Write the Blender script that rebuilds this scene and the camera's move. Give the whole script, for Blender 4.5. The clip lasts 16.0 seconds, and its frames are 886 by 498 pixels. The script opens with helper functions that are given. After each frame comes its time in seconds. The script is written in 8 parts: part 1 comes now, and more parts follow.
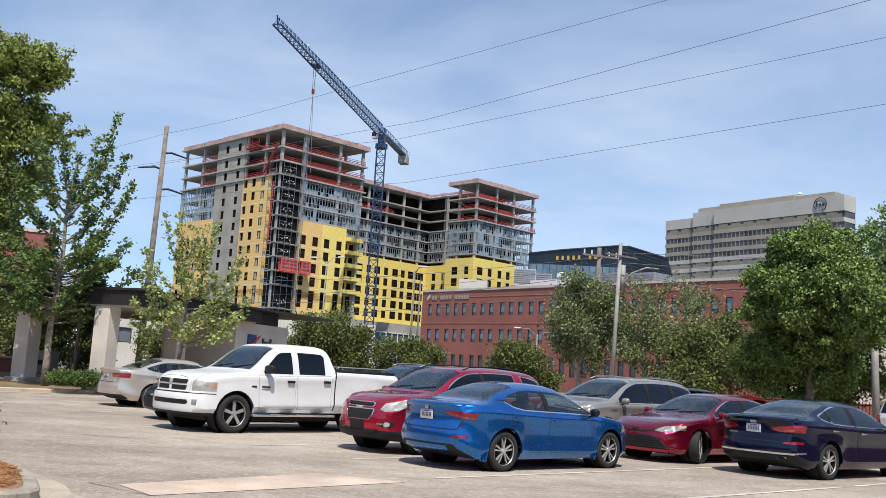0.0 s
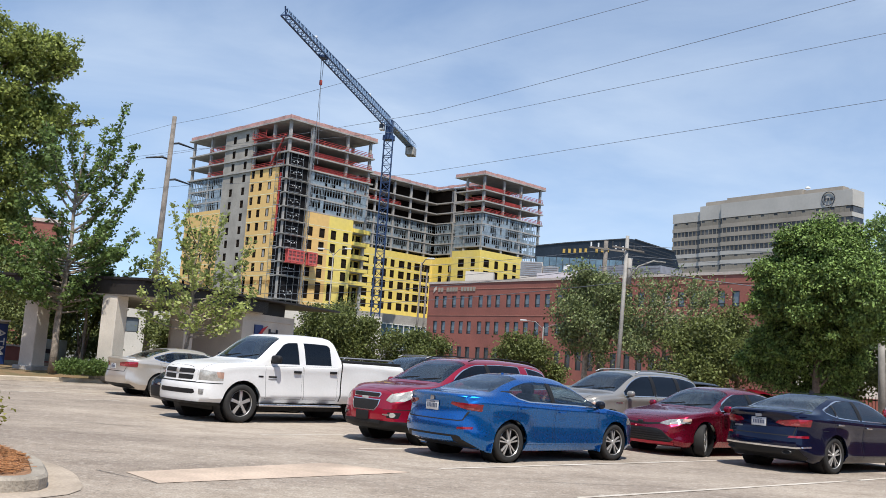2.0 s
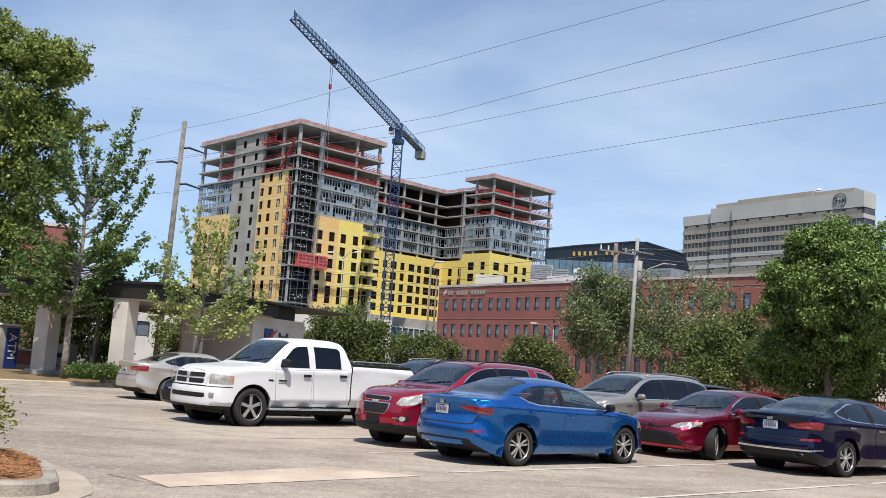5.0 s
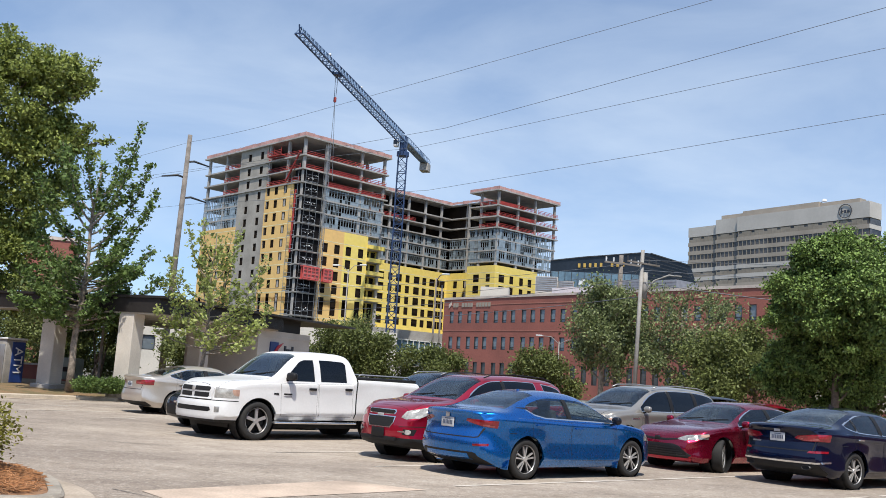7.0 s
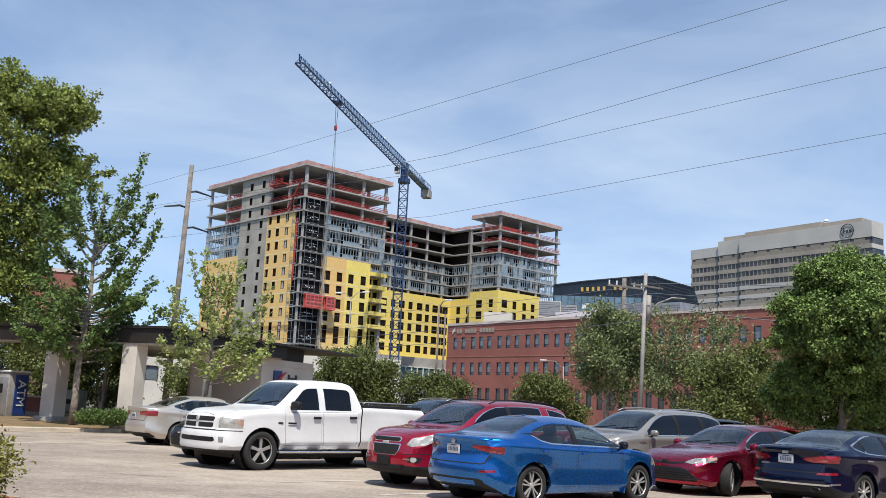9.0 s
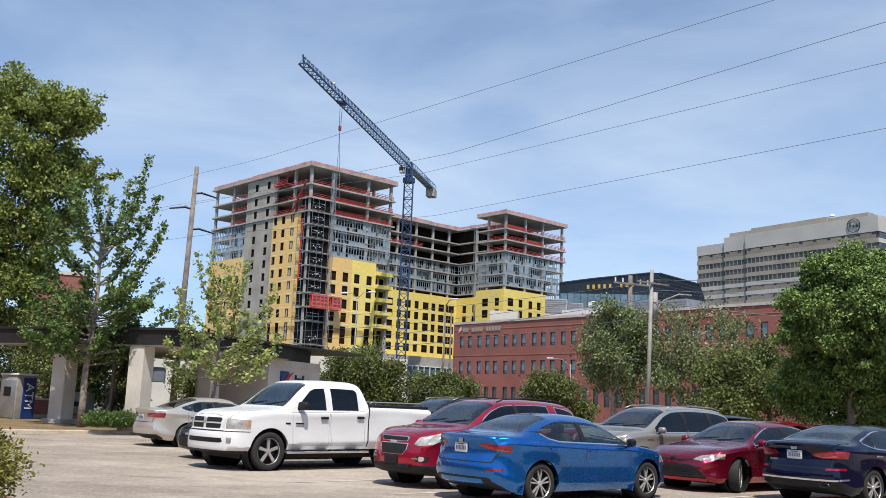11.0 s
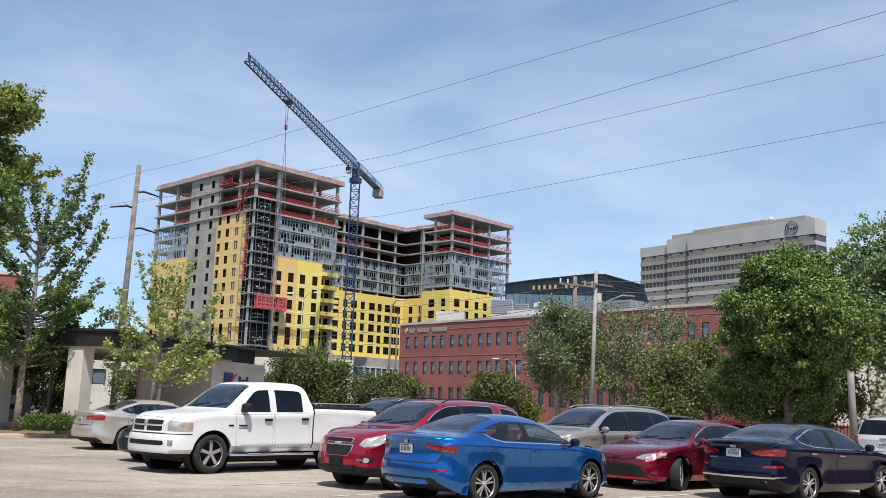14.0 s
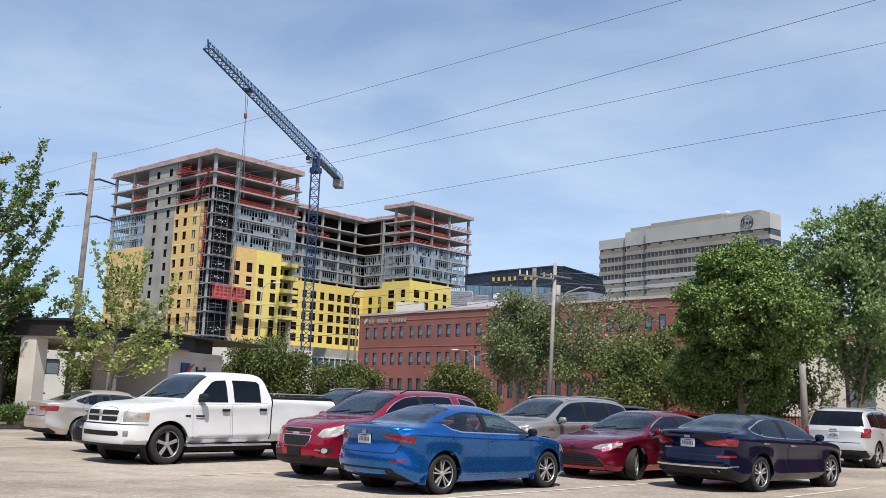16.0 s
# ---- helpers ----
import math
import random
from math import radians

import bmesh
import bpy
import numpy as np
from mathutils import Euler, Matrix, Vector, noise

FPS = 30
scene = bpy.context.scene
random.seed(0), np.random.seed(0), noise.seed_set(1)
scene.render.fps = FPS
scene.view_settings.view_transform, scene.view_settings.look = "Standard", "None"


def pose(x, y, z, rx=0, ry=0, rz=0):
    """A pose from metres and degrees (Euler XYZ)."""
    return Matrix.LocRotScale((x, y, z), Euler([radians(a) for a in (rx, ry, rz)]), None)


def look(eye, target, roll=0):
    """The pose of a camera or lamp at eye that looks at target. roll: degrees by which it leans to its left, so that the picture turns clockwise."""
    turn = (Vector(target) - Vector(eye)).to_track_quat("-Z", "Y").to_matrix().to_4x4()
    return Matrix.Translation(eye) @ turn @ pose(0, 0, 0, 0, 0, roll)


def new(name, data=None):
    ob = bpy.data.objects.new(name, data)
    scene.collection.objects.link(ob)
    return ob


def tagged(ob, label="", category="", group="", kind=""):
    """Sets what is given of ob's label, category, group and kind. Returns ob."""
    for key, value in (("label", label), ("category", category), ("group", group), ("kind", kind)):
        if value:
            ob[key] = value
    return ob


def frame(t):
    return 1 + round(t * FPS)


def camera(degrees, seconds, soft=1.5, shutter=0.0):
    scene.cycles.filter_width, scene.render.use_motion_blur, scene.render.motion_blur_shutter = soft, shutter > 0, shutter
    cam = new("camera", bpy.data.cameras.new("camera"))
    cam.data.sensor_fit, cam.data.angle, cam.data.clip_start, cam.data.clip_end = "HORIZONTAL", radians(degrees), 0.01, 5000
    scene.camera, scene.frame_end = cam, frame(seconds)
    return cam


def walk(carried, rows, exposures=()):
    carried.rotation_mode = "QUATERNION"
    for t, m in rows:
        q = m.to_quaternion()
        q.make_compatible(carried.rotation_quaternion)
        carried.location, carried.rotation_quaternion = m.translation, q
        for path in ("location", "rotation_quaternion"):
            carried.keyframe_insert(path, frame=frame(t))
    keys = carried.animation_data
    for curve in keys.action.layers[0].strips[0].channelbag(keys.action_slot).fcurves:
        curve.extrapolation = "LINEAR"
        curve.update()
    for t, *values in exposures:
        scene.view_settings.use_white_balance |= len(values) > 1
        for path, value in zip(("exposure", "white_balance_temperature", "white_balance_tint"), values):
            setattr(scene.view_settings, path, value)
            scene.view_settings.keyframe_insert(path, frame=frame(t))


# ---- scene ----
cam = camera(50.68, 16.0, 0.65)
PATH = [
    (0.0, -0.006, 0.009, 1.527, -0.988, 7.574, -3.467), (0.5, -0.008, -0.009, 1.518, -0.916, 7.443, -3.731),
    (1.0, -0.003, -0.018, 1.518, -0.828, 7.304, -3.815), (1.5, -0.004, -0.020, 1.520, -0.726, 7.181, -3.860),
    (2.0, -0.005, -0.019, 1.514, -0.632, 7.069, -3.889), (2.5, -0.003, -0.017, 1.517, -0.525, 6.920, -3.834),
    (3.0, -0.003, -0.014, 1.518, -0.420, 7.014, -3.811), (3.5, -0.003, -0.012, 1.521, -0.315, 7.196, -3.801),
    (4.0, 0.004, -0.012, 1.517, -0.197, 7.209, -3.800), (6.5, 0.002, -0.021, 1.522, 0.232, 7.535, -3.625),
    (7.0, 0.004, -0.015, 1.528, 0.329, 7.956, -3.574), (7.5, -0.002, 0.000, 1.533, 0.415, 8.901, -3.554),
    (8.0, -0.005, 0.004, 1.526, 0.505, 9.424, -3.455), (8.5, -0.005, 0.005, 1.526, 0.447, 9.527, -3.173),
    (9.0, -0.004, 0.000, 1.526, 0.603, 9.534, -2.725), (11.5, -0.006, 0.017, 1.525, 1.067, 9.386, -2.167),
    (12.0, -0.007, 0.019, 1.526, 1.111, 9.284, -2.142), (12.5, -0.008, 0.018, 1.525, 0.460, 9.394, -2.068),
    (13.0, -0.007, 0.019, 1.526, -0.337, 9.516, -2.071), (13.5, 0.005, 0.019, 1.525, -1.225, 9.640, -1.957),
    (14.0, 0.010, 0.019, 1.529, -2.228, 9.610, -1.884), (14.5, 0.015, 0.017, 1.533, -3.143, 9.489, -1.776),
    (15.0, 0.014, 0.008, 1.524, -4.011, 9.405, -1.760), (15.5, 0.013, 0.006, 1.524, -4.397, 9.287, -1.921),
    (16.0, 0.014, -0.001, 1.521, -4.705, 9.150, -1.926),
]
walk(cam, [(t, pose(x, y, z, 90 + pitch, roll, yaw)) for t, x, y, z, yaw, pitch, roll in PATH], exposures=[(0.0, 0.22), (16.0, 0.22)])

# ---- light ----
SUN_AZ, SUN_EL = math.atan2(0.12, -0.88), radians(61)   # azimuth from +y towards +x
sun_way = Vector((math.sin(SUN_AZ) * math.cos(SUN_EL), math.cos(SUN_AZ) * math.cos(SUN_EL), math.sin(SUN_EL)))
sun_lamp = bpy.data.lights.new("sun", "SUN")
sun_lamp.energy, sun_lamp.angle, sun_lamp.color = 4.6, radians(0.6), (1.0, 0.95, 0.86)
sun = new("sun", sun_lamp)
sun.matrix_world = look(sun_way * 200, (0, 0, 0))
world = bpy.data.worlds.new("sky")
scene.world = world
world.use_nodes = True
wn, wl = world.node_tree.nodes, world.node_tree.links
wn.clear()
w_out, w_bg, w_sky = wn.new("ShaderNodeOutputWorld"), wn.new("ShaderNodeBackground"), wn.new("ShaderNodeTexSky")
w_sky.sky_type, w_sky.sun_disc, w_sky.sun_elevation, w_sky.sun_rotation = "NISHITA", False, SUN_EL, SUN_AZ
w_sky.air_density, w_sky.dust_density, w_sky.ozone_density = 1.05, 0.0, 3.6
w_co, w_map, w_no, w_no2 = (wn.new("ShaderNodeTexCoord"), wn.new("ShaderNodeMapping"), wn.new("ShaderNodeTexNoise"), wn.new("ShaderNodeTexNoise"))
w_map.inputs["Rotation"].default_value = (0.3, 0.5, 0.4)
w_map.inputs["Scale"].default_value = (1.0, 2.2, 3.4)
w_no.inputs["Scale"].default_value, w_no.inputs["Detail"].default_value, w_no.inputs["Roughness"].default_value = 2.6, 7, 0.56
w_no.inputs["Distortion"].default_value = 0.4
w_no2.inputs["Scale"].default_value, w_no2.inputs["Detail"].default_value = 0.8, 3
w_mul = wn.new("ShaderNodeMath")
w_mul.operation = "MULTIPLY"
w_rmp = wn.new("ShaderNodeMapRange")
for key, v in (("From Min", 0.20), ("From Max", 0.44), ("To Min", 0.11), ("To Max", 0.44)):
    w_rmp.inputs[key].default_value = v
w_mix = wn.new("ShaderNodeMixRGB")
w_mix.inputs[2].default_value = (5.3, 5.95, 6.6, 1)
wl.new(w_co.outputs["Generated"], w_map.inputs["Vector"])
wl.new(w_map.outputs[0], w_no.inputs["Vector"])
wl.new(w_map.outputs[0], w_no2.inputs["Vector"])
wl.new(w_no.outputs["Fac"], w_mul.inputs[0])
wl.new(w_no2.outputs["Fac"], w_mul.inputs[1])
wl.new(w_mul.outputs[0], w_rmp.inputs["Value"])
wl.new(w_rmp.outputs[0], w_mix.inputs[0])
w_lift = wn.new("ShaderNodeMapping")
w_lift.inputs["Location"].default_value = (0, 0, 0.10)
wl.new(w_co.outputs["Generated"], w_lift.inputs["Vector"])
wl.new(w_lift.outputs[0], w_sky.inputs["Vector"])
wl.new(w_sky.outputs[0], w_mix.inputs[1])
wl.new(w_mix.outputs[0], w_bg.inputs["Color"])
w_bg.inputs["Strength"].default_value = 0.149
wl.new(w_bg.outputs[0], w_out.inputs["Surface"])


# ---- materials ----
def material(name, color, rough=0.6, metal=0.0, vary=0.12, scale=3.0, fine=40.0, bump=0.0, second=None, coat=0.0, island=0.0, spec=0.5, obj_random=0.0):
    """A surface with variation at two scales; second: a stain colour laid over it in patches."""
    m = bpy.data.materials.new(name)
    m.use_nodes = True
    n, l = m.node_tree.nodes, m.node_tree.links
    b = n["Principled BSDF"]
    b.inputs["Metallic"].default_value, b.inputs["Specular IOR Level"].default_value = metal, spec
    b.inputs["Coat Weight"].default_value, b.inputs["Coat Roughness"].default_value = coat, 0.04
    co = n.new("ShaderNodeTexCoord")
    big, small = n.new("ShaderNodeTexNoise"), n.new("ShaderNodeTexNoise")
    big.inputs["Scale"].default_value, big.inputs["Detail"].default_value = scale, 5
    small.inputs["Scale"].default_value, small.inputs["Detail"].default_value = fine, 4
    for t in (big, small):
        l.new(co.outputs["Object"], t.inputs["Vector"])
    mix = n.new("ShaderNodeMixRGB")
    base = Vector(color[:3]) * 0.9
    other = Vector(second) if second else base * (1 - 2.2 * vary)
    mix.inputs[1].default_value, mix.inputs[2].default_value = (*(base * (1 + vary)), 1), (*other, 1)
    rng = n.new("ShaderNodeMapRange")
    for key, v in (("From Min", 0.38), ("From Max", 0.68)):
        rng.inputs[key].default_value = v
    l.new(big.outputs["Fac"], rng.inputs["Value"])
    l.new(rng.outputs[0], mix.inputs[0])
    hsv = n.new("ShaderNodeHueSaturation")
    l.new(mix.outputs[0], hsv.inputs["Color"])
    val = n.new("ShaderNodeMapRange")
    for key, v in (("From Min", 0.3), ("From Max", 0.7), ("To Min", 1 - vary), ("To Max", 1 + vary)):
        val.inputs[key].default_value = v
    l.new(small.outputs["Fac"], val.inputs["Value"])
    last = val.outputs[0]
    if island or obj_random:
        src = n.new("ShaderNodeNewGeometry").outputs["Random Per Island"] if island else n.new("ShaderNodeObjectInfo").outputs["Random"]
        k = island or obj_random
        r2, mm = n.new("ShaderNodeMapRange"), n.new("ShaderNodeMath")
        r2.inputs["To Min"].default_value, r2.inputs["To Max"].default_value = 1 - k, 1 + k
        l.new(src, r2.inputs["Value"])
        mm.operation = "MULTIPLY"
        l.new(last, mm.inputs[0])
        l.new(r2.outputs[0], mm.inputs[1])
        last = mm.outputs[0]
    l.new(last, hsv.inputs["Value"])
    l.new(hsv.outputs[0], b.inputs["Base Color"])
    rr = n.new("ShaderNodeMapRange")
    for key, v in (("To Min", max(0.02, rough * 0.85)), ("To Max", min(1, rough * 1.15))):
        rr.inputs[key].default_value = v
    l.new(small.outputs["Fac"], rr.inputs["Value"])
    l.new(rr.outputs[0], b.inputs["Roughness"])
    if bump:
        bp = n.new("ShaderNodeBump")
        bp.inputs["Strength"].default_value, bp.inputs["Distance"].default_value = bump, 0.02
        l.new(small.outputs["Fac"], bp.inputs["Height"])
        l.new(bp.outputs[0], b.inputs["Normal"])
    return m


def glass(name, tint, gloss=1.0):
    """A tinted pane: what is behind it shows through, darkened, under a Fresnel reflection."""
    m = bpy.data.materials.new(name)
    m.use_nodes = True
    n, l = m.node_tree.nodes, m.node_tree.links
    n.clear()
    out, mix, tr, gl, lw = (n.new("ShaderNode" + k) for k in ("OutputMaterial", "MixShader", "BsdfTransparent", "BsdfGlossy", "LayerWeight"))
    power, scale = n.new("ShaderNodeMath"), n.new("ShaderNodeMath")
    power.operation, scale.operation = "POWER", "MULTIPLY_ADD"
    power.inputs[1].default_value, scale.inputs[1].default_value, scale.inputs[2].default_value = 4.2, 0.95, 0.045
    tr.inputs[0].default_value = (*tint, 1)
    gl.inputs["Roughness"].default_value = 0.03
    gl.inputs["Color"].default_value = (gloss, gloss, gloss, 1)
    l.new(lw.outputs["Facing"], power.inputs[0])
    l.new(power.outputs[0], scale.inputs[0])
    l.new(scale.outputs[0], mix.inputs[0])
    l.new(tr.outputs[0], mix.inputs[1])
    l.new(gl.outputs[0], mix.inputs[2])
    l.new(mix.outputs[0], out.inputs[0])
    return m


def leaf_material(name, color, vary=0.35, through_light=0.35, yellow=0.0):
    m = bpy.data.materials.new(name)
    m.use_nodes = True
    n, l = m.node_tree.nodes, m.node_tree.links
    n.clear()
    out, mix, df, tl, gl, mix2 = (n.new("ShaderNode" + k) for k in ("OutputMaterial", "MixShader", "BsdfDiffuse", "BsdfTranslucent", "BsdfGlossy", "MixShader"))
    geo, ramp = n.new("ShaderNodeNewGeometry"), n.new("ShaderNodeValToRGB")
    c = Vector(color) * 0.92
    ramp.color_ramp.elements[0].color = (*(c * (1 - vary)), 1)
    ramp.color_ramp.elements[1].color = (c.x * (1 + vary) + yellow, c.y * (1 + vary) + yellow * 0.6, c.z * (1 + vary * 0.4), 1)
    l.new(geo.outputs["Random Per Island"], ramp.inputs[0])
    for s in (df, tl):
        l.new(ramp.outputs[0], s.inputs[0])
    gl.inputs["Roughness"].default_value = 0.48
    mix.inputs[0].default_value, mix2.inputs[0].default_value = through_light, 0.018
    l.new(df.outputs[0], mix.inputs[1])
    l.new(tl.outputs[0], mix.inputs[2])
    l.new(mix.outputs[0], mix2.inputs[1])
    l.new(gl.outputs[0], mix2.inputs[2])
    l.new(mix2.outputs[0], out.inputs[0])
    return m


def paint(name, color, metal=0.0, rough=0.28, coat=0.7):
    return material(name, color, rough, metal, 0.03, 1.5, 25, coat=coat, spec=0.2)




def asphalt_material():
    """Sun-bleached asphalt: pale worn patches, darker oil-stained ground, mottling and coarse grain."""
    m = bpy.data.materials.new("asphalt")
    m.use_nodes = True
    n, l = m.node_tree.nodes, m.node_tree.links
    b = n["Principled BSDF"]
    b.inputs["Roughness"].default_value, b.inputs["Specular IOR Level"].default_value = 0.92, 0.25
    co, mp = n.new("ShaderNodeTexCoord"), n.new("ShaderNodeMapping")
    mp.inputs["Rotation"].default_value, mp.inputs["Scale"].default_value = (0, 0, radians(-41)), (0.7, 1.0, 1.0)
    l.new(co.outputs["Object"], mp.inputs["Vector"])

    def field(scale, detail, lo, hi, src):
        t, r = n.new("ShaderNodeTexNoise"), n.new("ShaderNodeMapRange")
        t.inputs["Scale"].default_value, t.inputs["Detail"].default_value, t.inputs["Roughness"].default_value = scale, detail, 0.62
        r.inputs["From Min"].default_value, r.inputs["From Max"].default_value = lo, hi
        l.new(src, t.inputs["Vector"])
        l.new(t.outputs["Fac"], r.inputs["Value"])
        return r.outputs[0], t.outputs["Fac"]

    def blend(kind, fac, a, b_):
        x = n.new("ShaderNodeMixRGB")
        x.blend_type = kind
        if isinstance(fac, float):
            x.inputs[0].default_value = fac
        else:
            l.new(fac, x.inputs[0])
        for k, v in ((1, a), (2, b_)):
            if isinstance(v, tuple):
                x.inputs[k].default_value = v
            else:
                l.new(v, x.inputs[k])
        return x.outputs[0]

    big, _ = field(0.22, 5, 0.40, 0.62, mp.outputs[0])
    mid, _ = field(1.6, 6, 0.42, 0.66, mp.outputs[0])
    fleck, _ = field(9, 4, 0.52, 0.64, co.outputs["Object"])
    dark, _ = field(11, 4, 0.54, 0.64, co.outputs["Object"])
    grain, raw = field(38, 3, 0.32, 0.68, co.outputs["Object"])
    c = blend("MIX", big, (0.43, 0.362, 0.292, 1), (0.275, 0.226, 0.184, 1))
    c = blend("MULTIPLY", mid, c, (0.78, 0.76, 0.745, 1))
    c = blend("MIX", fleck, c, blend("MIX", 0.25, c, (0.66, 0.60, 0.52, 1)))
    c = blend("MIX", dark, c, blend("MIX", 0.34, c, (0.10, 0.09, 0.08, 1)))
    l.new(blend("MULTIPLY", 0.85, c, blend("MIX", grain, (0.6, 0.6, 0.6, 1), (1.3, 1.3, 1.3, 1))), b.inputs["Base Color"])
    bp = n.new("ShaderNodeBump")
    bp.inputs["Strength"].default_value, bp.inputs["Distance"].default_value = 0.6, 0.012
    l.new(raw, bp.inputs["Height"])
    l.new(bp.outputs[0], b.inputs["Normal"])
    return m


ASPHALT = asphalt_material()
CONCRETE = material("concrete", (0.42, 0.39, 0.35), 0.85, 0, 0.10, 1.2, 30, 0.3)
KERB = material("kerb concrete", (0.52, 0.44, 0.34), 0.85, 0, 0.12, 1.5, 30, 0.4)
PAN = material("gutter concrete", (0.42, 0.345, 0.27), 0.9, 0, 0.16, 1.5, 30, 0.4, second=(0.32, 0.26, 0.2))
KERBGREY = material("weathered kerb", (0.36, 0.315, 0.26), 0.9, 0, 0.16, 2.5, 40, 0.6, second=(0.24, 0.21, 0.17))
LINE = material("worn white line", (0.62, 0.56, 0.48), 0.8, 0, 0.14, 1.6, 25, second=(0.44, 0.38, 0.31))
SLAB = material("concrete apron", (0.58, 0.45, 0.345), 0.85, 0, 0.14, 0.9, 30, 0.3)
TAR = material("crack sealant", (0.06, 0.058, 0.055), 0.7, 0, 0.15, 4, 30)
MULCH = material("pine straw", (0.36, 0.19, 0.095), 0.95, 0, 0.3, 4, 60, 0.8, second=(0.20, 0.105, 0.055))
# Duller brown than MULCH, with the shade over the bank bed in its colour.
MULCHDARK = material("shaded pine straw", (0.20, 0.125, 0.065), 0.95, 0, 0.3, 1.2, 40, 0.8, second=(0.13, 0.11, 0.05))
LAND = material("far ground", (0.13, 0.122, 0.108), 0.95, 0, 0.15, 0.02, 2.0, 0.2, second=(0.10, 0.11, 0.06))
SLABCON = material("cast concrete", (0.40, 0.375, 0.35), 0.85, 0, 0.10, 0.3, 3.0)
COREWALL = material("core wall concrete", (0.37, 0.335, 0.29), 0.9, 0, 0.10, 0.25, 2.0)
GOLD = material("gold sheathing", (0.78, 0.50, 0.18), 0.75, 0, 0.06, 0.12, 1.2, second=(0.68, 0.43, 0.16))
LEMON = material("lemon sheathing", (0.82, 0.63, 0.14), 0.75, 0, 0.06, 0.15, 1.2, second=(0.74, 0.58, 0.18))
TAPE = material("pale joint tape", (0.80, 0.70, 0.42), 0.8, 0, 0.12, 0.3, 2.0)
STUD = material("galvanised stud", (0.33, 0.39, 0.43), 0.5, 0.3, 0.1, 1.0, 5)
# Near-black colour that stands for the shade inside rooms.
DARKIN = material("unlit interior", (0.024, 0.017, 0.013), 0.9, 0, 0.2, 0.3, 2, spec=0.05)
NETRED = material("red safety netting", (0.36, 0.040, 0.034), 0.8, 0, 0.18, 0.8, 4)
# Paler than NETRED: sun on the roof-edge net is put into this pink.
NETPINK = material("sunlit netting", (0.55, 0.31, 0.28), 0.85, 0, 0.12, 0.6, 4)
HOISTRED = material("hoist cage red", (0.60, 0.10, 0.09), 0.6, 0, 0.1, 1.0, 6)
SCREEN = material("black debris screen", (0.014, 0.013, 0.014), 0.9, 0, 0.2, 0.6, 4, spec=0.05)
CRANEBLUE = material("crane blue", (0.020, 0.047, 0.125), 0.45, 0, 0.1, 0.8, 6)
CRANELIGHT = material("jib steel", (0.17, 0.26, 0.40), 0.45, 0, 0.1, 0.8, 6)
STEEL = material("galvanised steel", (0.42, 0.42, 0.42), 0.45, 0.7, 0.08, 1.5, 12)
BRICK = material("red brick", (0.30, 0.10, 0.074), 0.85, 0, 0.12, 0.25, 4.0, second=(0.23, 0.08, 0.06))
# Pale tan coping, brightened further to stand for sun catching its top.
BRICKBAND = material("sun-lifted pale coping", (0.60, 0.50, 0.43), 0.8, 0, 0.08, 0.4, 4)
OFFGLASS = material("office glass", (0.16, 0.185, 0.205), 0.08, 0, 0.15, 0.15, 2.0, spec=0.8)
DARKFRAME = material("dark frame", (0.03, 0.032, 0.036), 0.5, 0, 0.1, 1, 6)
HUBWHITE = material("white spandrel", (0.50, 0.465, 0.42), 0.7, 0, 0.05, 0.1, 1.0)
HUBTAN = material("tan spandrel", (0.35, 0.30, 0.245), 0.75, 0, 0.06, 0.1, 1.0)
HUBPIER = material("weathered window pier", (0.26, 0.225, 0.18), 0.75, 0, 0.1, 0.1, 1.0)
HUBGLASS = material("strip window", (0.075, 0.07, 0.068), 0.15, 0, 0.35, 0.2, 1.0, spec=0.5)
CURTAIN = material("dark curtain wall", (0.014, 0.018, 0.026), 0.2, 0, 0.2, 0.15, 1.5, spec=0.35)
# Bluer, lighter copy of CURTAIN: the reflected sky is part of its colour.
CURTAINLIT = material("curtain wall tinted as sky", (0.12, 0.19, 0.24), 0.08, 0, 0.15, 0.2, 1.5, spec=0.9)
STUCCO = material("beige stucco", (0.66, 0.60, 0.52), 0.85, 0, 0.06, 0.8, 20, 0.2)
FASCIA = material("dark bronze fascia", (0.028, 0.024, 0.022), 0.5, 0.2, 0.12, 0.8, 12)
SOFFIT = material("soffit", (0.55, 0.52, 0.47), 0.8, 0, 0.06, 0.8, 10)
WHITEWALL = material("pale render wall", (0.62, 0.57, 0.50), 0.85, 0, 0.06, 0.3, 6)
BARK = material("bark", (0.16, 0.12, 0.09), 0.95, 0, 0.25, 6, 40, 0.8)
BARKPALE = material("pale bark", (0.30, 0.25, 0.20), 0.95, 0, 0.25, 6, 40, 0.8)
POLEWOOD = material("weathered pole", (0.215, 0.185, 0.16), 0.9, 0, 0.15, 3, 20, 0.4)
POLECON = material("grey pole", (0.33, 0.31, 0.285), 0.7, 0, 0.1, 2, 20)
WIRE = material("wire", (0.15, 0.16, 0.18), 0.6, 0, 0.1, 1, 5)
BLACKPL = material("black plastic", (0.014, 0.014, 0.015), 0.55, 0, 0.1, 3, 30, spec=0.3)
TYRE = material("tyre rubber", (0.022, 0.021, 0.02), 0.85, 0, 0.15, 4, 40)
ALLOY = material("alloy rim", (0.60, 0.59, 0.58), 0.30, 0.6, 0.05, 3, 30)
DARKALLOY = material("dark rim", (0.05, 0.05, 0.052), 0.4, 0.6, 0.1, 3, 30)
CHROME = material("chrome", (0.80, 0.80, 0.80), 0.12, 0.9, 0.03, 3, 30)
SEAT = material("seat fabric", (0.07, 0.066, 0.062), 0.9, 0, 0.15, 5, 40)
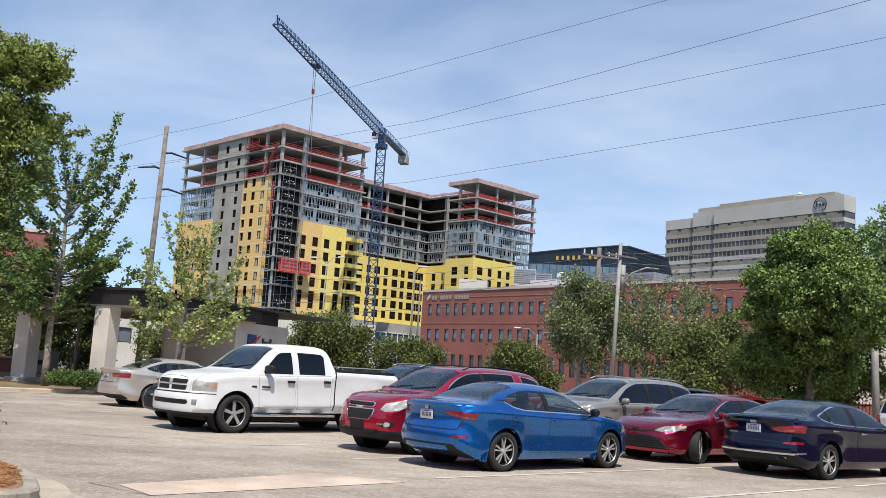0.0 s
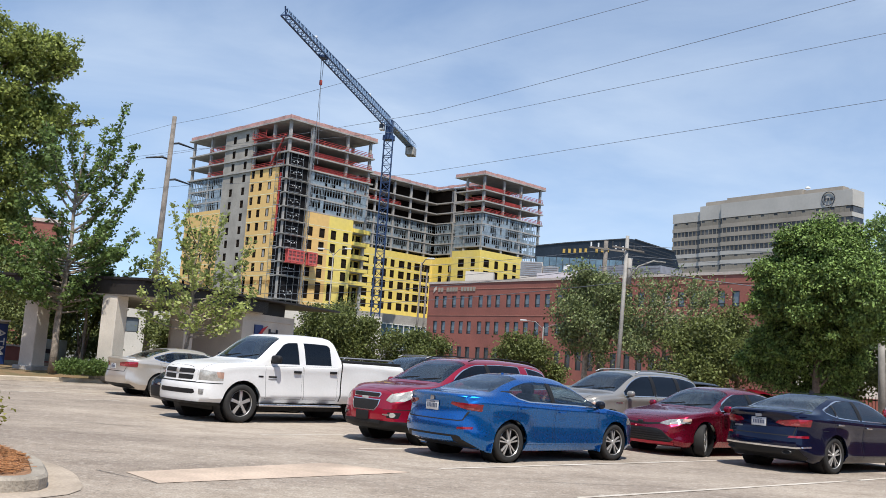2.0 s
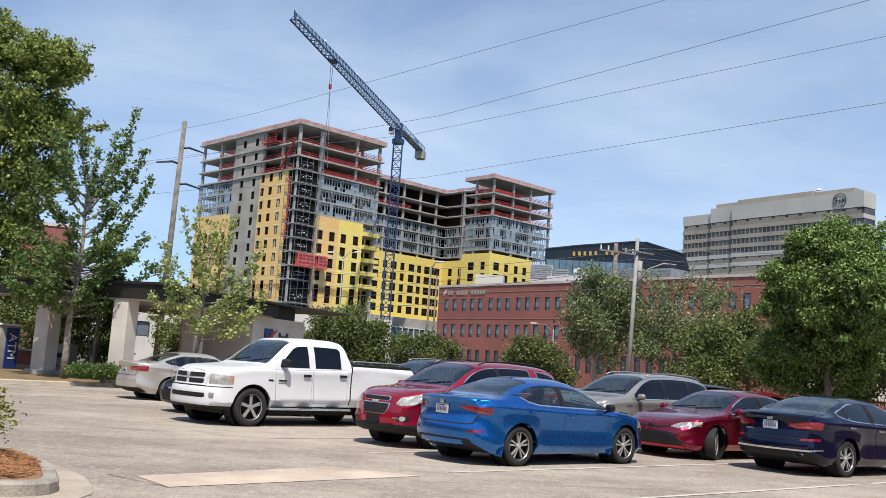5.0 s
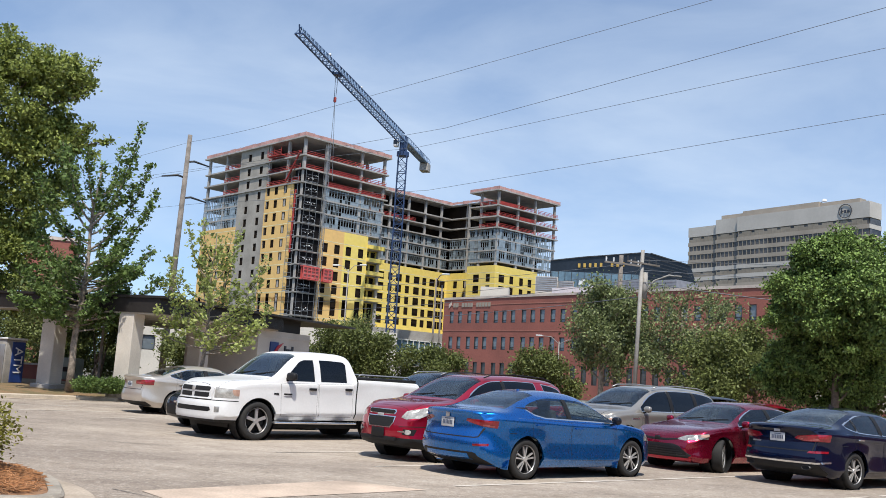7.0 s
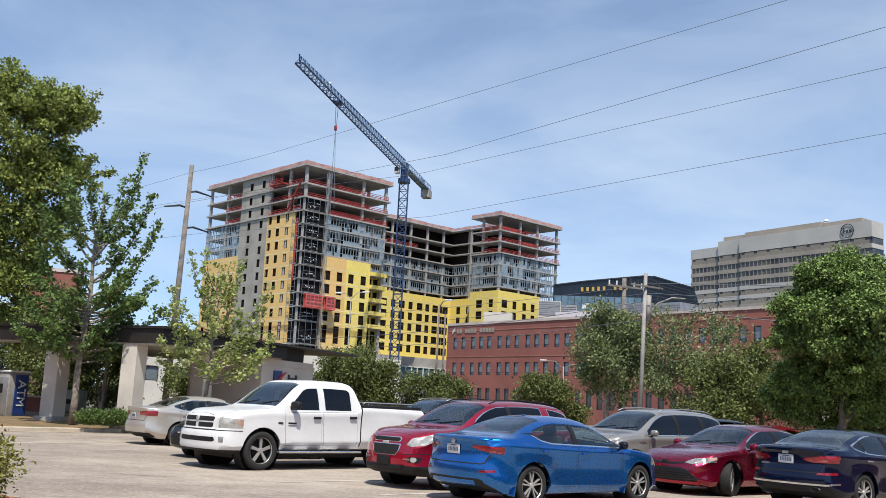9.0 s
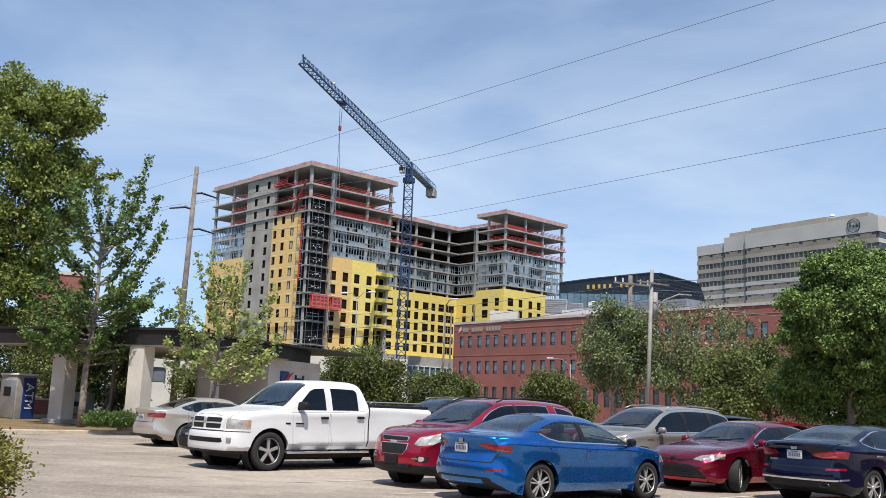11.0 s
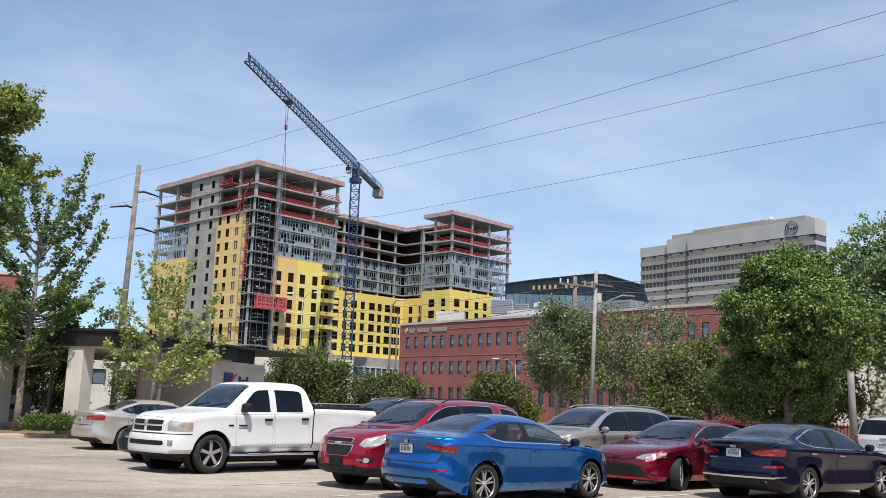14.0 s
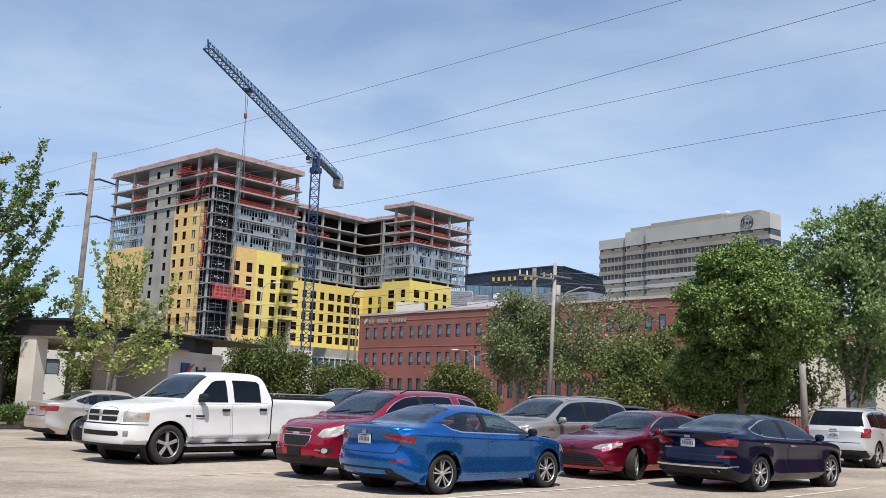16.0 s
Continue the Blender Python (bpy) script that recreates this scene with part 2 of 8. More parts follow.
SEATTAN = material("pale seat fabric", (0.24, 0.21, 0.18), 0.9, 0, 0.15, 5, 40)
DASH = material("dashboard", (0.26, 0.25, 0.235), 0.8, 0, 0.12, 5, 40)
SEAM = material("panel gap", (0.008, 0.008, 0.009), 0.8, 0, 0.1, 3, 30)
LAMPRED = material("red lens", (0.27, 0.006, 0.016), 0.12, 0, 0.2, 9, 40, coat=1.0)
LAMPCLEAR = material("clear lens", (0.34, 0.335, 0.32), 0.10, 0.2, 0.22, 9, 40, coat=1.0)
LAMPBRIGHT = material("frosted headlamp lens", (0.44, 0.43, 0.40), 0.15, 0.0, 0.15, 9, 40, coat=1.0)
LAMPPINK = material("pale red lens", (0.42, 0.10, 0.10), 0.12, 0, 0.2, 9, 40, coat=1.0)
LAMPAMBER = material("amber lens", (0.52, 0.33, 0.25), 0.15, 0, 0.1, 9, 40, coat=1.0)
PLATE = material("number plate", (0.62, 0.63, 0.64), 0.5, 0, 0.06, 6, 40)
PLATEINK = material("plate ink", (0.10, 0.12, 0.18), 0.6, 0, 0.1, 6, 40)
GLASSCLEAR = glass("windscreen glass", (0.86, 0.91, 0.90))
GLASSTINT = glass("tinted glass", (0.76, 0.80, 0.79))
GLASSMID = glass("grey glass", (0.33, 0.36, 0.36))
GLASSDARK = glass("privacy glass", (0.20, 0.20, 0.21))
BLUESIGN = material("navy sign", (0.015, 0.045, 0.19), 0.4, 0, 0.08, 2, 20)
WHITEPAINT = material("white paint", (0.78, 0.78, 0.77), 0.5, 0, 0.04, 2, 20)
SIGNRED = material("sign red", (0.55, 0.03, 0.04), 0.5, 0, 0.06, 2, 20)
SIGNGOLD = material("gold letters", (0.52, 0.33, 0.07), 0.5, 0, 0.06, 2, 20)
SIGNINK = material("dark letters", (0.03, 0.035, 0.05), 0.5, 0, 0.06, 2, 20)
LEAF_NEAR = leaf_material("pear leaf", (0.235, 0.285, 0.09), 0.45, 0.3, 0.03)
LEAF_MAPLE = leaf_material("maple leaf", (0.15, 0.225, 0.08), 0.4, 0.35, 0.01)
LEAF_YOUNG = leaf_material("young maple leaf", (0.36, 0.42, 0.16), 0.35, 0.4, 0.03)
LEAF_OAK = leaf_material("dense oak leaf", (0.158, 0.240, 0.090), 0.76, 0.09, 0.02)
LEAF_ELM = leaf_material("elm leaf", (0.235, 0.325, 0.145), 0.4, 0.35)
LEAF_DARK = leaf_material("shade leaf", (0.142, 0.168, 0.064), 0.5, 0.2)
LEAF_BUSH = leaf_material("yellowing shrub leaf", (0.20, 0.20, 0.055), 0.5, 0.25, 0.04)
LEAF_GREY = leaf_material("grey-green leaf", (0.215, 0.255, 0.135), 0.55, 0.3)


# ---- builders ----
class Mesh:
    """Gathers vertices and faces, and links them as one mesh object."""

    def __init__(self):
        self.v, self.f = [], []

    def add(self, verts, faces):
        k = len(self.v)
        self.v += [tuple(p) for p in verts]
        self.f += [tuple(i + k for i in q) for q in faces]
        return self

    def box(self, x0, y0, z0, x1, y1, z1, m=None):
        p = [Vector(c) for c in ((x0, y0, z0), (x1, y0, z0), (x1, y1, z0), (x0, y1, z0), (x0, y0, z1), (x1, y0, z1), (x1, y1, z1), (x0, y1, z1))]
        if m is not None:
            p = [m @ c for c in p]
        return self.add(p, [(3, 2, 1, 0), (4, 5, 6, 7), (0, 1, 5, 4), (1, 2, 6, 5), (2, 3, 7, 6), (3, 0, 4, 7)])

    def bar(self, a, b, w, h=None):
        """A square bar from a to b."""
        a, b = Vector(a), Vector(b)
        d = (b - a).normalized()
        s = d.cross(Vector((0, 0, 1)))
        s = Vector((1, 0, 0)) if s.length < 1e-3 else s.normalized()
        u = s.cross(d)
        s, u = s * w / 2, u * (h or w) / 2
        p = [a - s - u, a + s - u, a + s + u, a - s + u, b - s - u, b + s - u, b + s + u, b - s + u]
        return self.add(p, [(0, 1, 2, 3), (7, 6, 5, 4), (4, 5, 1, 0), (5, 6, 2, 1), (6, 7, 3, 2), (7, 4, 0, 3)])

    def tube(self, pts, radii, n=8, cap=True):
        pts = [Vector(p) for p in pts]
        rings, up = [], None
        for i, p in enumerate(pts):
            d = (pts[min(i + 1, len(pts) - 1)] - pts[max(i - 1, 0)]).normalized()
            if up is None or abs(up.dot(d)) > 0.95:
                up = Vector((1, 0, 0)) if abs(d.x) < 0.8 else Vector((0, 1, 0))
            s = d.cross(up).normalized()
            up = s.cross(d).normalized()
            r = radii[i] if isinstance(radii, (list, tuple)) else radii
            rings.append([p + (s * math.cos(a) + up * math.sin(a)) * r for a in (2 * math.pi * k / n for k in range(n))])
        faces = []
        for i in range(len(pts) - 1):
            for k in range(n):
                k2 = (k + 1) % n
                faces.append((i * n + k, i * n + k2, (i + 1) * n + k2, (i + 1) * n + k))
        if cap:
            faces += [tuple(range(n))[::-1], tuple((len(pts) - 1) * n + k for k in range(n))]
        return self.add([p for r in rings for p in r], faces)

    def lathe(self, profile, n=32, m=None):
        """Turns (radius, offset) round the y axis."""
        vs, fs, c = [], [], len(profile)
        for k in range(n):
            a = 2 * math.pi * k / n
            vs += [Vector((r * math.cos(a), y, r * math.sin(a))) for r, y in profile]
        for k in range(n):
            for i in range(c - 1):
                fs.append((k * c + i, k * c + i + 1, ((k + 1) % n) * c + i + 1, ((k + 1) % n) * c + i))
        if m is not None:
            vs = [m @ v for v in vs]
        return self.add(vs, fs)

    def data(self, name, mat, smooth=False):
        me = bpy.data.meshes.new(name)
        me.from_pydata(self.v, [], self.f)
        me.materials.append(mat)
        if smooth:
            me.shade_smooth()
        me.update()
        return me

    def part(self, name, mat, parent=None, label="", smooth=False, at=None):
        ob = new(name, self.data(name, mat, smooth))
        if at is not None:
            ob.matrix_basis = at
        ob.parent = parent
        return tagged(ob, label)


def thing(name, label, category, at=None, group="", kind=""):
    ob = new(name)
    ob.empty_display_size = 0.2
    if at is not None:
        ob.matrix_basis = at
    return tagged(ob, label, category, group, kind)


def rounded_box(name, size, mat, parent, at, bevel=0.02, seg=2, label=""):
    bm = bmesh.new()
    bmesh.ops.create_cube(bm, size=1, matrix=Matrix.Diagonal((*size, 1)))
    bmesh.ops.bevel(bm, geom=bm.edges[:], offset=bevel, segments=seg, affect="EDGES", profile=0.5)
    me = bpy.data.meshes.new(name)
    bm.to_mesh(me)
    bm.free()
    me.materials.append(mat)
    if seg > 1:
        me.shade_smooth()
        me.set_sharp_from_angle(angle=radians(40))
    ob = new(name, me)
    ob.matrix_basis, ob.parent = at, parent
    return tagged(ob, label)


def letters(name, text, size, mat, parent, at, depth=0.02):
    """Raised writing in the built-in font, turned into a mesh."""
    cu = bpy.data.curves.new(name, "FONT")
    cu.body, cu.size, cu.extrude, cu.align_x = text, size, depth, "CENTER"
    tmp = new(name, cu)
    me = bpy.data.meshes.new_from_object(tmp.evaluated_get(bpy.context.evaluated_depsgraph_get()))
    bpy.data.objects.remove(tmp)
    bpy.data.curves.remove(cu)
    me.materials.clear()
    me.materials.append(mat)
    ob = new(name, me)
    ob.matrix_basis, ob.parent = at, parent
    return ob


def curve_at(points, x):
    """Smooth monotone reading of a list of (x, value)."""
    if x <= points[0][0]:
        return points[0][1]
    if x >= points[-1][0]:
        return points[-1][1]
    k = next(i for i in range(len(points) - 1) if points[i + 1][0] >= x)

    def slope(i):
        if i == 0 or i == len(points) - 1:
            return 0 if len(points) < 3 else (points[min(i + 1, len(points) - 1)][1] - points[max(i - 1, 0)][1]) / (points[min(i + 1, len(points) - 1)][0] - points[max(i - 1, 0)][0])
        a = (points[i][1] - points[i - 1][1]) / (points[i][0] - points[i - 1][0])
        b = (points[i + 1][1] - points[i][1]) / (points[i + 1][0] - points[i][0])
        return 0 if a * b <= 0 else 2 * a * b / (a + b)

    (x0, y0), (x1, y1) = points[k], points[k + 1]
    h, t = x1 - x0, (x - x0) / (x1 - x0)
    return (y0 * (1 + 2 * t) * (1 - t) ** 2 + slope(k) * h * t * (1 - t) ** 2 + y1 * t * t * (3 - 2 * t) + slope(k + 1) * h * t * t * (t - 1))


# ---- cars ----
def prism(poly, axis, lo, hi):
    """A closed prism over a polygon: axis 'y' takes (x, z), 'x' takes (y, z), 'z' takes (x, y)."""
    put = {"y": lambda p, d: (p[0], d, p[1]), "x": lambda p, d: (d, p[0], p[1]), "z": lambda p, d: (p[0], p[1], d)}[axis]
    n = len(poly)
    verts = [put(p, lo) for p in poly] + [put(p, hi) for p in poly]
    faces = [tuple(range(n)), tuple(range(2 * n - 1, n - 1, -1))] + [(i, n + i, n + (i + 1) % n, (i + 1) % n) for i in range(n)]
    return closed(verts, faces)


def closed(verts, faces):
    me = bpy.data.meshes.new("solid")
    me.from_pydata(verts, [], faces)
    bm = bmesh.new()
    bm.from_mesh(me)
    bmesh.ops.recalc_face_normals(bm, faces=bm.faces[:])
    bm.to_mesh(me)
    bm.free()
    return me


def carve(jobs):
    """Each job: a name, a solid and a list of (operation, solid). Gives the carved meshes by name."""
    obs, spare = [], []
    for name, base, steps in jobs:
        ob = new("carved", base)
        for op, me in steps:
            cut = new("cutter", me)
            spare.append(cut)
            mod = ob.modifiers.new("cut", "BOOLEAN")
            mod.operation, mod.object, mod.solver = op, cut, "MANIFOLD"
        obs.append((name, ob))
    dg = bpy.context.evaluated_depsgraph_get()
    done = {name: bpy.data.meshes.new_from_object(ob.evaluated_get(dg)) for name, ob in obs}
    for ob in [o for _, o in obs] + spare:
        bpy.data.objects.remove(ob)
    return done


def inflate(me, d):
    co, no = np.empty(len(me.vertices) * 3, "f"), np.empty(len(me.vertices) * 3, "f")
    me.vertices.foreach_get("co", co)
    me.vertex_normals.foreach_get("vector", no)
    me.vertices.foreach_set("co", co + no * d)
    me.update()


SEDAN = dict(
    kind="sedan", L=4.8, W=1.84, H=1.45, wb=2.8, fo=0.95, r=0.33, tum=0.42, n=4.2, shelf=0.035, crease=1.0,
    top=[(0, 0.70), (0.03, 0.735), (0.2, 0.80), (0.55, 0.87), (1.2, 0.955), (1.32, 0.985), (2.05, 1.375), (2.4, 1.435), (2.85, 1.45), (3.25, 1.42), (3.65, 1.31), (4.10, 1.125), (4.3, 1.10), (4.70, 1.085), (4.77, 1.065), (4.8, 1.02)],
    sh=[(0, 0.60), (0.3, 0.74), (1.2, 0.895), (2.5, 0.93), (3.7, 0.985), (4.5, 1.01), (4.8, 0.95)],
    bot=[(0, 0.24), (0.3, 0.18), (4.2, 0.19), (4.6, 0.25), (4.8, 0.33)],
    plan=[(0, 0.74), (0.04, 0.79), (0.14, 0.86), (0.35, 0.935), (0.7, 0.985), (1.2, 1), (3.6, 1), (4.2, 0.97), (4.5, 0.925), (4.7, 0.865), (4.8, 0.80)],
    nose=[(0.15, -0.10), (0.30, -0.02), (0.45, 0.0), (0.56, -0.02), (0.72, -0.09)], tail=[(0.20, -0.13), (0.40, -0.02), (0.56, 0.0), (0.66, -0.035), (0.84, -0.075), (0.98, -0.065), (1.06, -0.01)], bow=(0.16, 0.15),
    glass=[(1.55, 2.66), (2.76, 3.52), (3.56, 3.86)], shield=(1.36, 2.12), back=(3.3, 4.06), doors=[(1.50, 2.72), (2.72, 3.72)],
    belt=[(1.3, 0.945), (2.5, 0.975), (3.3, 1.01), (3.6, 1.04), (3.9, 1.12)], head=[(1.45, 0.96), (2.0, 1.22), (2.3, 1.305), (2.8, 1.34), (3.2, 1.315), (3.6, 1.225), (3.9, 1.125)],
    hood=(0.22, 1.28), deck=(4.18, 4.70))
SUV = dict(
    kind="suv", L=4.75, W=1.86, H=1.69, wb=2.8, fo=0.93, r=0.36, tum=0.30, n=4.8, shelf=0.03, crease=0.8,
    top=[(0, 0.93), (0.03, 0.96), (0.2, 1.02), (0.5, 1.075), (1.05, 1.13), (1.18, 1.165), (1.95, 1.60), (2.3, 1.66), (3.0, 1.69), (3.9, 1.66), (4.28, 1.61), (4.42, 1.52), (4.64, 1.20), (4.71, 1.10), (4.75, 1.02)],
    sh=[(0, 0.78), (0.3, 0.92), (1.1, 1.04), (3, 1.07), (4.3, 1.12), (4.75, 0.98)],
    bot=[(0, 0.30), (0.3, 0.24), (4.2, 0.25), (4.55, 0.34), (4.75, 0.42)],
    plan=[(0, 0.76), (0.04, 0.82), (0.14, 0.88), (0.35, 0.945), (0.7, 0.99), (1.2, 1), (3.9, 1), (4.3, 0.97), (4.55, 0.93), (4.68, 0.89), (4.75, 0.84)],
    nose=[(0.2, -0.10), (0.36, -0.015), (0.55, 0.0), (0.68, -0.02), (0.95, -0.08)], tail=[(0.3, -0.06), (0.5, 0.0), (0.66, -0.01), (0.8, -0.05), (1.1, -0.07)], bow=(0.17, 0.12),
    glass=[(1.45, 2.52), (2.62, 3.45), (3.55, 4.22)], shield=(1.22, 2.02), back=None, doors=[(1.42, 2.57), (2.57, 3.55)],
    belt=[(1.3, 1.09), (3.0, 1.105), (4.3, 1.16)], head=[(1.35, 1.12), (1.95, 1.46), (2.3, 1.545), (3.0, 1.575), (3.6, 1.56), (4.1, 1.49), (4.3, 1.40)],
    hood=(0.2, 1.12), deck=None)
PICKUP = dict(
    kind="pickup", L=5.82, W=2.02, H=1.92, wb=3.57, fo=1.0, r=0.41, tum=0.25, n=6.0, shelf=0.02, crease=0.45,
    top=[(0, 1.06), (0.03, 1.115), (0.12, 1.15), (0.5, 1.205), (1.2, 1.27), (1.38, 1.305), (2.06, 1.82), (2.26, 1.89), (2.8, 1.92), (3.42, 1.91), (3.6, 1.87), (3.68, 1.66), (3.73, 1.42), (3.76, 1.365), (5.74, 1.365), (5.80, 1.34), (5.82, 1.30)],
    sh=[(0, 0.98), (0.1, 1.03), (1.2, 1.18), (3.6, 1.24), (3.76, 1.335), (5.82, 1.28)],
    bot=[(0, 0.38), (0.3, 0.35), (1.5, 0.42), (5.5, 0.46), (5.82, 0.56)],
    plan=[(0, 0.82), (0.04, 0.86), (0.14, 0.92), (0.4, 0.97), (0.8, 1), (4.0, 1), (5.6, 0.985), (5.76, 0.97), (5.82, 0.95)],
    nose=[(0.34, -0.05), (0.46, 0.0), (0.70, 0.0), (0.775, -0.02), (0.80, -0.075), (1.0, -0.09), (1.12, -0.12)], tail=[(0.5, -0.02), (0.7, 0.0), (1.3, -0.01)], bow=(0.15, 0.04),
    glass=[(1.74, 2.53), (2.70, 3.45)], shield=(1.44, 2.12), back=None, doors=[(1.57, 2.61), (2.61, 3.64)],
    belt=[(1.6, 1.255), (3.6, 1.275)], head=[(1.70, 1.28), (2.06, 1.61), (2.16, 1.685), (2.3, 1.725), (2.9, 1.745), (3.36, 1.735), (3.43, 1.715), (3.46, 1.66)],
    hood=(0.16, 1.34), deck=None)


def shape(base, **changes):
    """A copy of a base shape, stretched to its own length and height."""
    c = dict(base)
    c.update(changes)
    kl, kh = c["L"] / base["L"], c["H"] / base["H"]
    for key in ("top", "sh", "bot", "belt", "head"):
        if key not in changes:
            c[key] = [(s * kl, z * (kh if key != "bot" else 1)) for s, z in base[key]]
    c["plan"] = [(s * kl, p) for s, p in c["plan"]]
    for key in ("glass", "doors"):
        if key not in changes:
            c[key] = [(a * kl, b * kl) for a, b in base[key]]
    for key in ("shield", "back", "hood", "deck"):
        if key not in changes and base[key]:
            c[key] = tuple(v * kl for v in base[key])
    return c


# body side from the shoulder down: height fraction, offset from the full half width
SIDE = ((0.985, -0.016), (0.945, -0.003), (0.90, 0.0), (0.845, -0.017), (0.76, -0.030), (0.62, -0.038), (0.46, -0.036), (0.33, -0.022), (0.24, -0.006), (0.185, -0.004), (0.12, -0.038), (0.05, -0.065), (0.0, -0.11))


def section(c, s, inset=0.0):
    """Half a cross-section, from the middle of the top to the middle of the bottom."""
    s0 = min(max(s, 0), c["L"])
    zt, zb = curve_at(c["top"], s0) - inset, curve_at(c["bot"], s0) + inset
    w = c["W"] / 2 * curve_at(c["plan"], s0) - inset
    zs = min(curve_at(c["sh"], s0), zt - 0.02)
    shelf = c["shelf"] * min(1, max(0, (zt - zs - 0.06) / 0.2))
    swell = max(math.exp(-((s0 - sw) / (c["r"] + 0.16)) ** 4) for sw in (c["fo"], c["fo"] + c["wb"]))
    pts = []
    n = c["n"]
    arc = [(y, (1 - y ** n) ** (1 / n)) for y in (0, 0.14, 0.28, 0.42, 0.55, 0.66, 0.75, 0.82)]
    last = arc[-1][1]
    arc += [((1 - (f * last) ** n) ** (1 / n), f * last) for f in (0.92, 0.82, 0.66, 0.5, 0.33, 0.16, 0)]
    for fy, fz in arc:
        z = zs + (zt - zs) * fz
        pts.append(((w - 0.016 - shelf - c["tum"] * (z - zs) * 1.1) * fy, z))
    for fz, off in SIDE:
        off *= c["crease"] if fz > 0.2 else 1
        if 0.15 < fz < 0.9:
            off += (0.014 - off) * swell * min(1, (0.9 - fz) / 0.2)
        pts.append((w + off, zb + (zs - zb) * fz))
    pts.append((w * 0.4, zb - 0.004))
    pts.append((0, zb - 0.006))
    return pts


def bend(c, s, y, z):
    """The station of a point once the nose and the tail are rounded in plan and in profile."""
    t, u = max(0, 1 - s / 0.62), max(0, (s - (c["L"] - 0.62)) / 0.62)
    t, u = t * t * (3 - 2 * t), u * u * (3 - 2 * u)
    k = min(1, abs(y) / (c["W"] * 0.41)) ** 2.5
    return s + t * (c["bow"][0] * k - curve_at(c["nose"], z)) + u * (curve_at(c["tail"], z) - c["bow"][1] * k)


def skin(c, end, y, z):
    """The distance from the rear axle to the body's skin at the nose or the tail."""
    return c["wb"] + c["fo"] - bend(c, 0 if end == "front" else c["L"], y, z)


def loft(c, inset=0.0):
    L = c["L"]
    ss = sorted({0, L} | {k * L / 64 for k in range(65)} | {0.02, 0.04, 0.1, 0.15, L - 0.02, L - 0.04, L - 0.1} | ({3.62, 3.66, 3.70, 3.73, 3.75, 3.77, 3.79} if c["kind"] == "pickup" else set()))
    verts, n = [], 0
    x_front = c["wb"] + c["fo"]

    def put(s, y, z):
        verts.append((x_front - bend(c, inset + s * (L - 2 * inset) / L, y, z), y, z))

    for s in ss:
        half = section(c, s, inset)
        ring = half + [(-y, z) for y, z in half[-2:0:-1]]
        n = len(ring)
        for y, z in ring:
            put(s, y, z)
    faces = []
    for i in range(len(ss) - 1):
        faces += [(i * n + k, i * n + (k + 1) % n, (i + 1) * n + (k + 1) % n, (i + 1) * n + k) for k in range(n)]
    # the two end faces, as rows across the car
    cols = 12
    for s, base in ((0, 0), (L, (len(ss) - 1) * n)):
        half = section(c, s, inset)
        rows = []
        for i, (y, z) in enumerate(half):
            if i in (0, len(half) - 1):
                rows.append([base + i] * (cols + 1))
                continue
            row = [base + i]
            for j in range(1, cols):
                put(s, y * (1 - 2 * j / cols), z)
                row.append(len(verts) - 1)
            rows.append(row + [base + n - i])
        for a, b in zip(rows, rows[1:]):
            for j in range(cols):
                q = list(dict.fromkeys((a[j], a[j + 1], b[j + 1], b[j])))
                if len(q) > 2:
                    faces.append(tuple(q))
    return closed(verts, faces)


def width_at(c, s, z):
    """Half the body's width at station s and height z."""
    best = 0
    half = section(c, s)
    for (y0, z0), (y1, z1) in zip(half, half[1:]):
        if min(z0, z1) <= z <= max(z0, z1) and abs(z1 - z0) > 1e-6:
            best = max(best, y0 + (y1 - y0) * (z - z0) / (z1 - z0))
    return best


def grown(poly, d):
    cx, cy = sum(p[0] for p in poly) / len(poly), sum(p[1] for p in poly) / len(poly)
    out = []
    for x, y in poly:
        dx, dy = x - cx, y - cy
        out.append((x + (d if dx > 0 else -d), y + (d if dy > 0 else -d)))
    return out


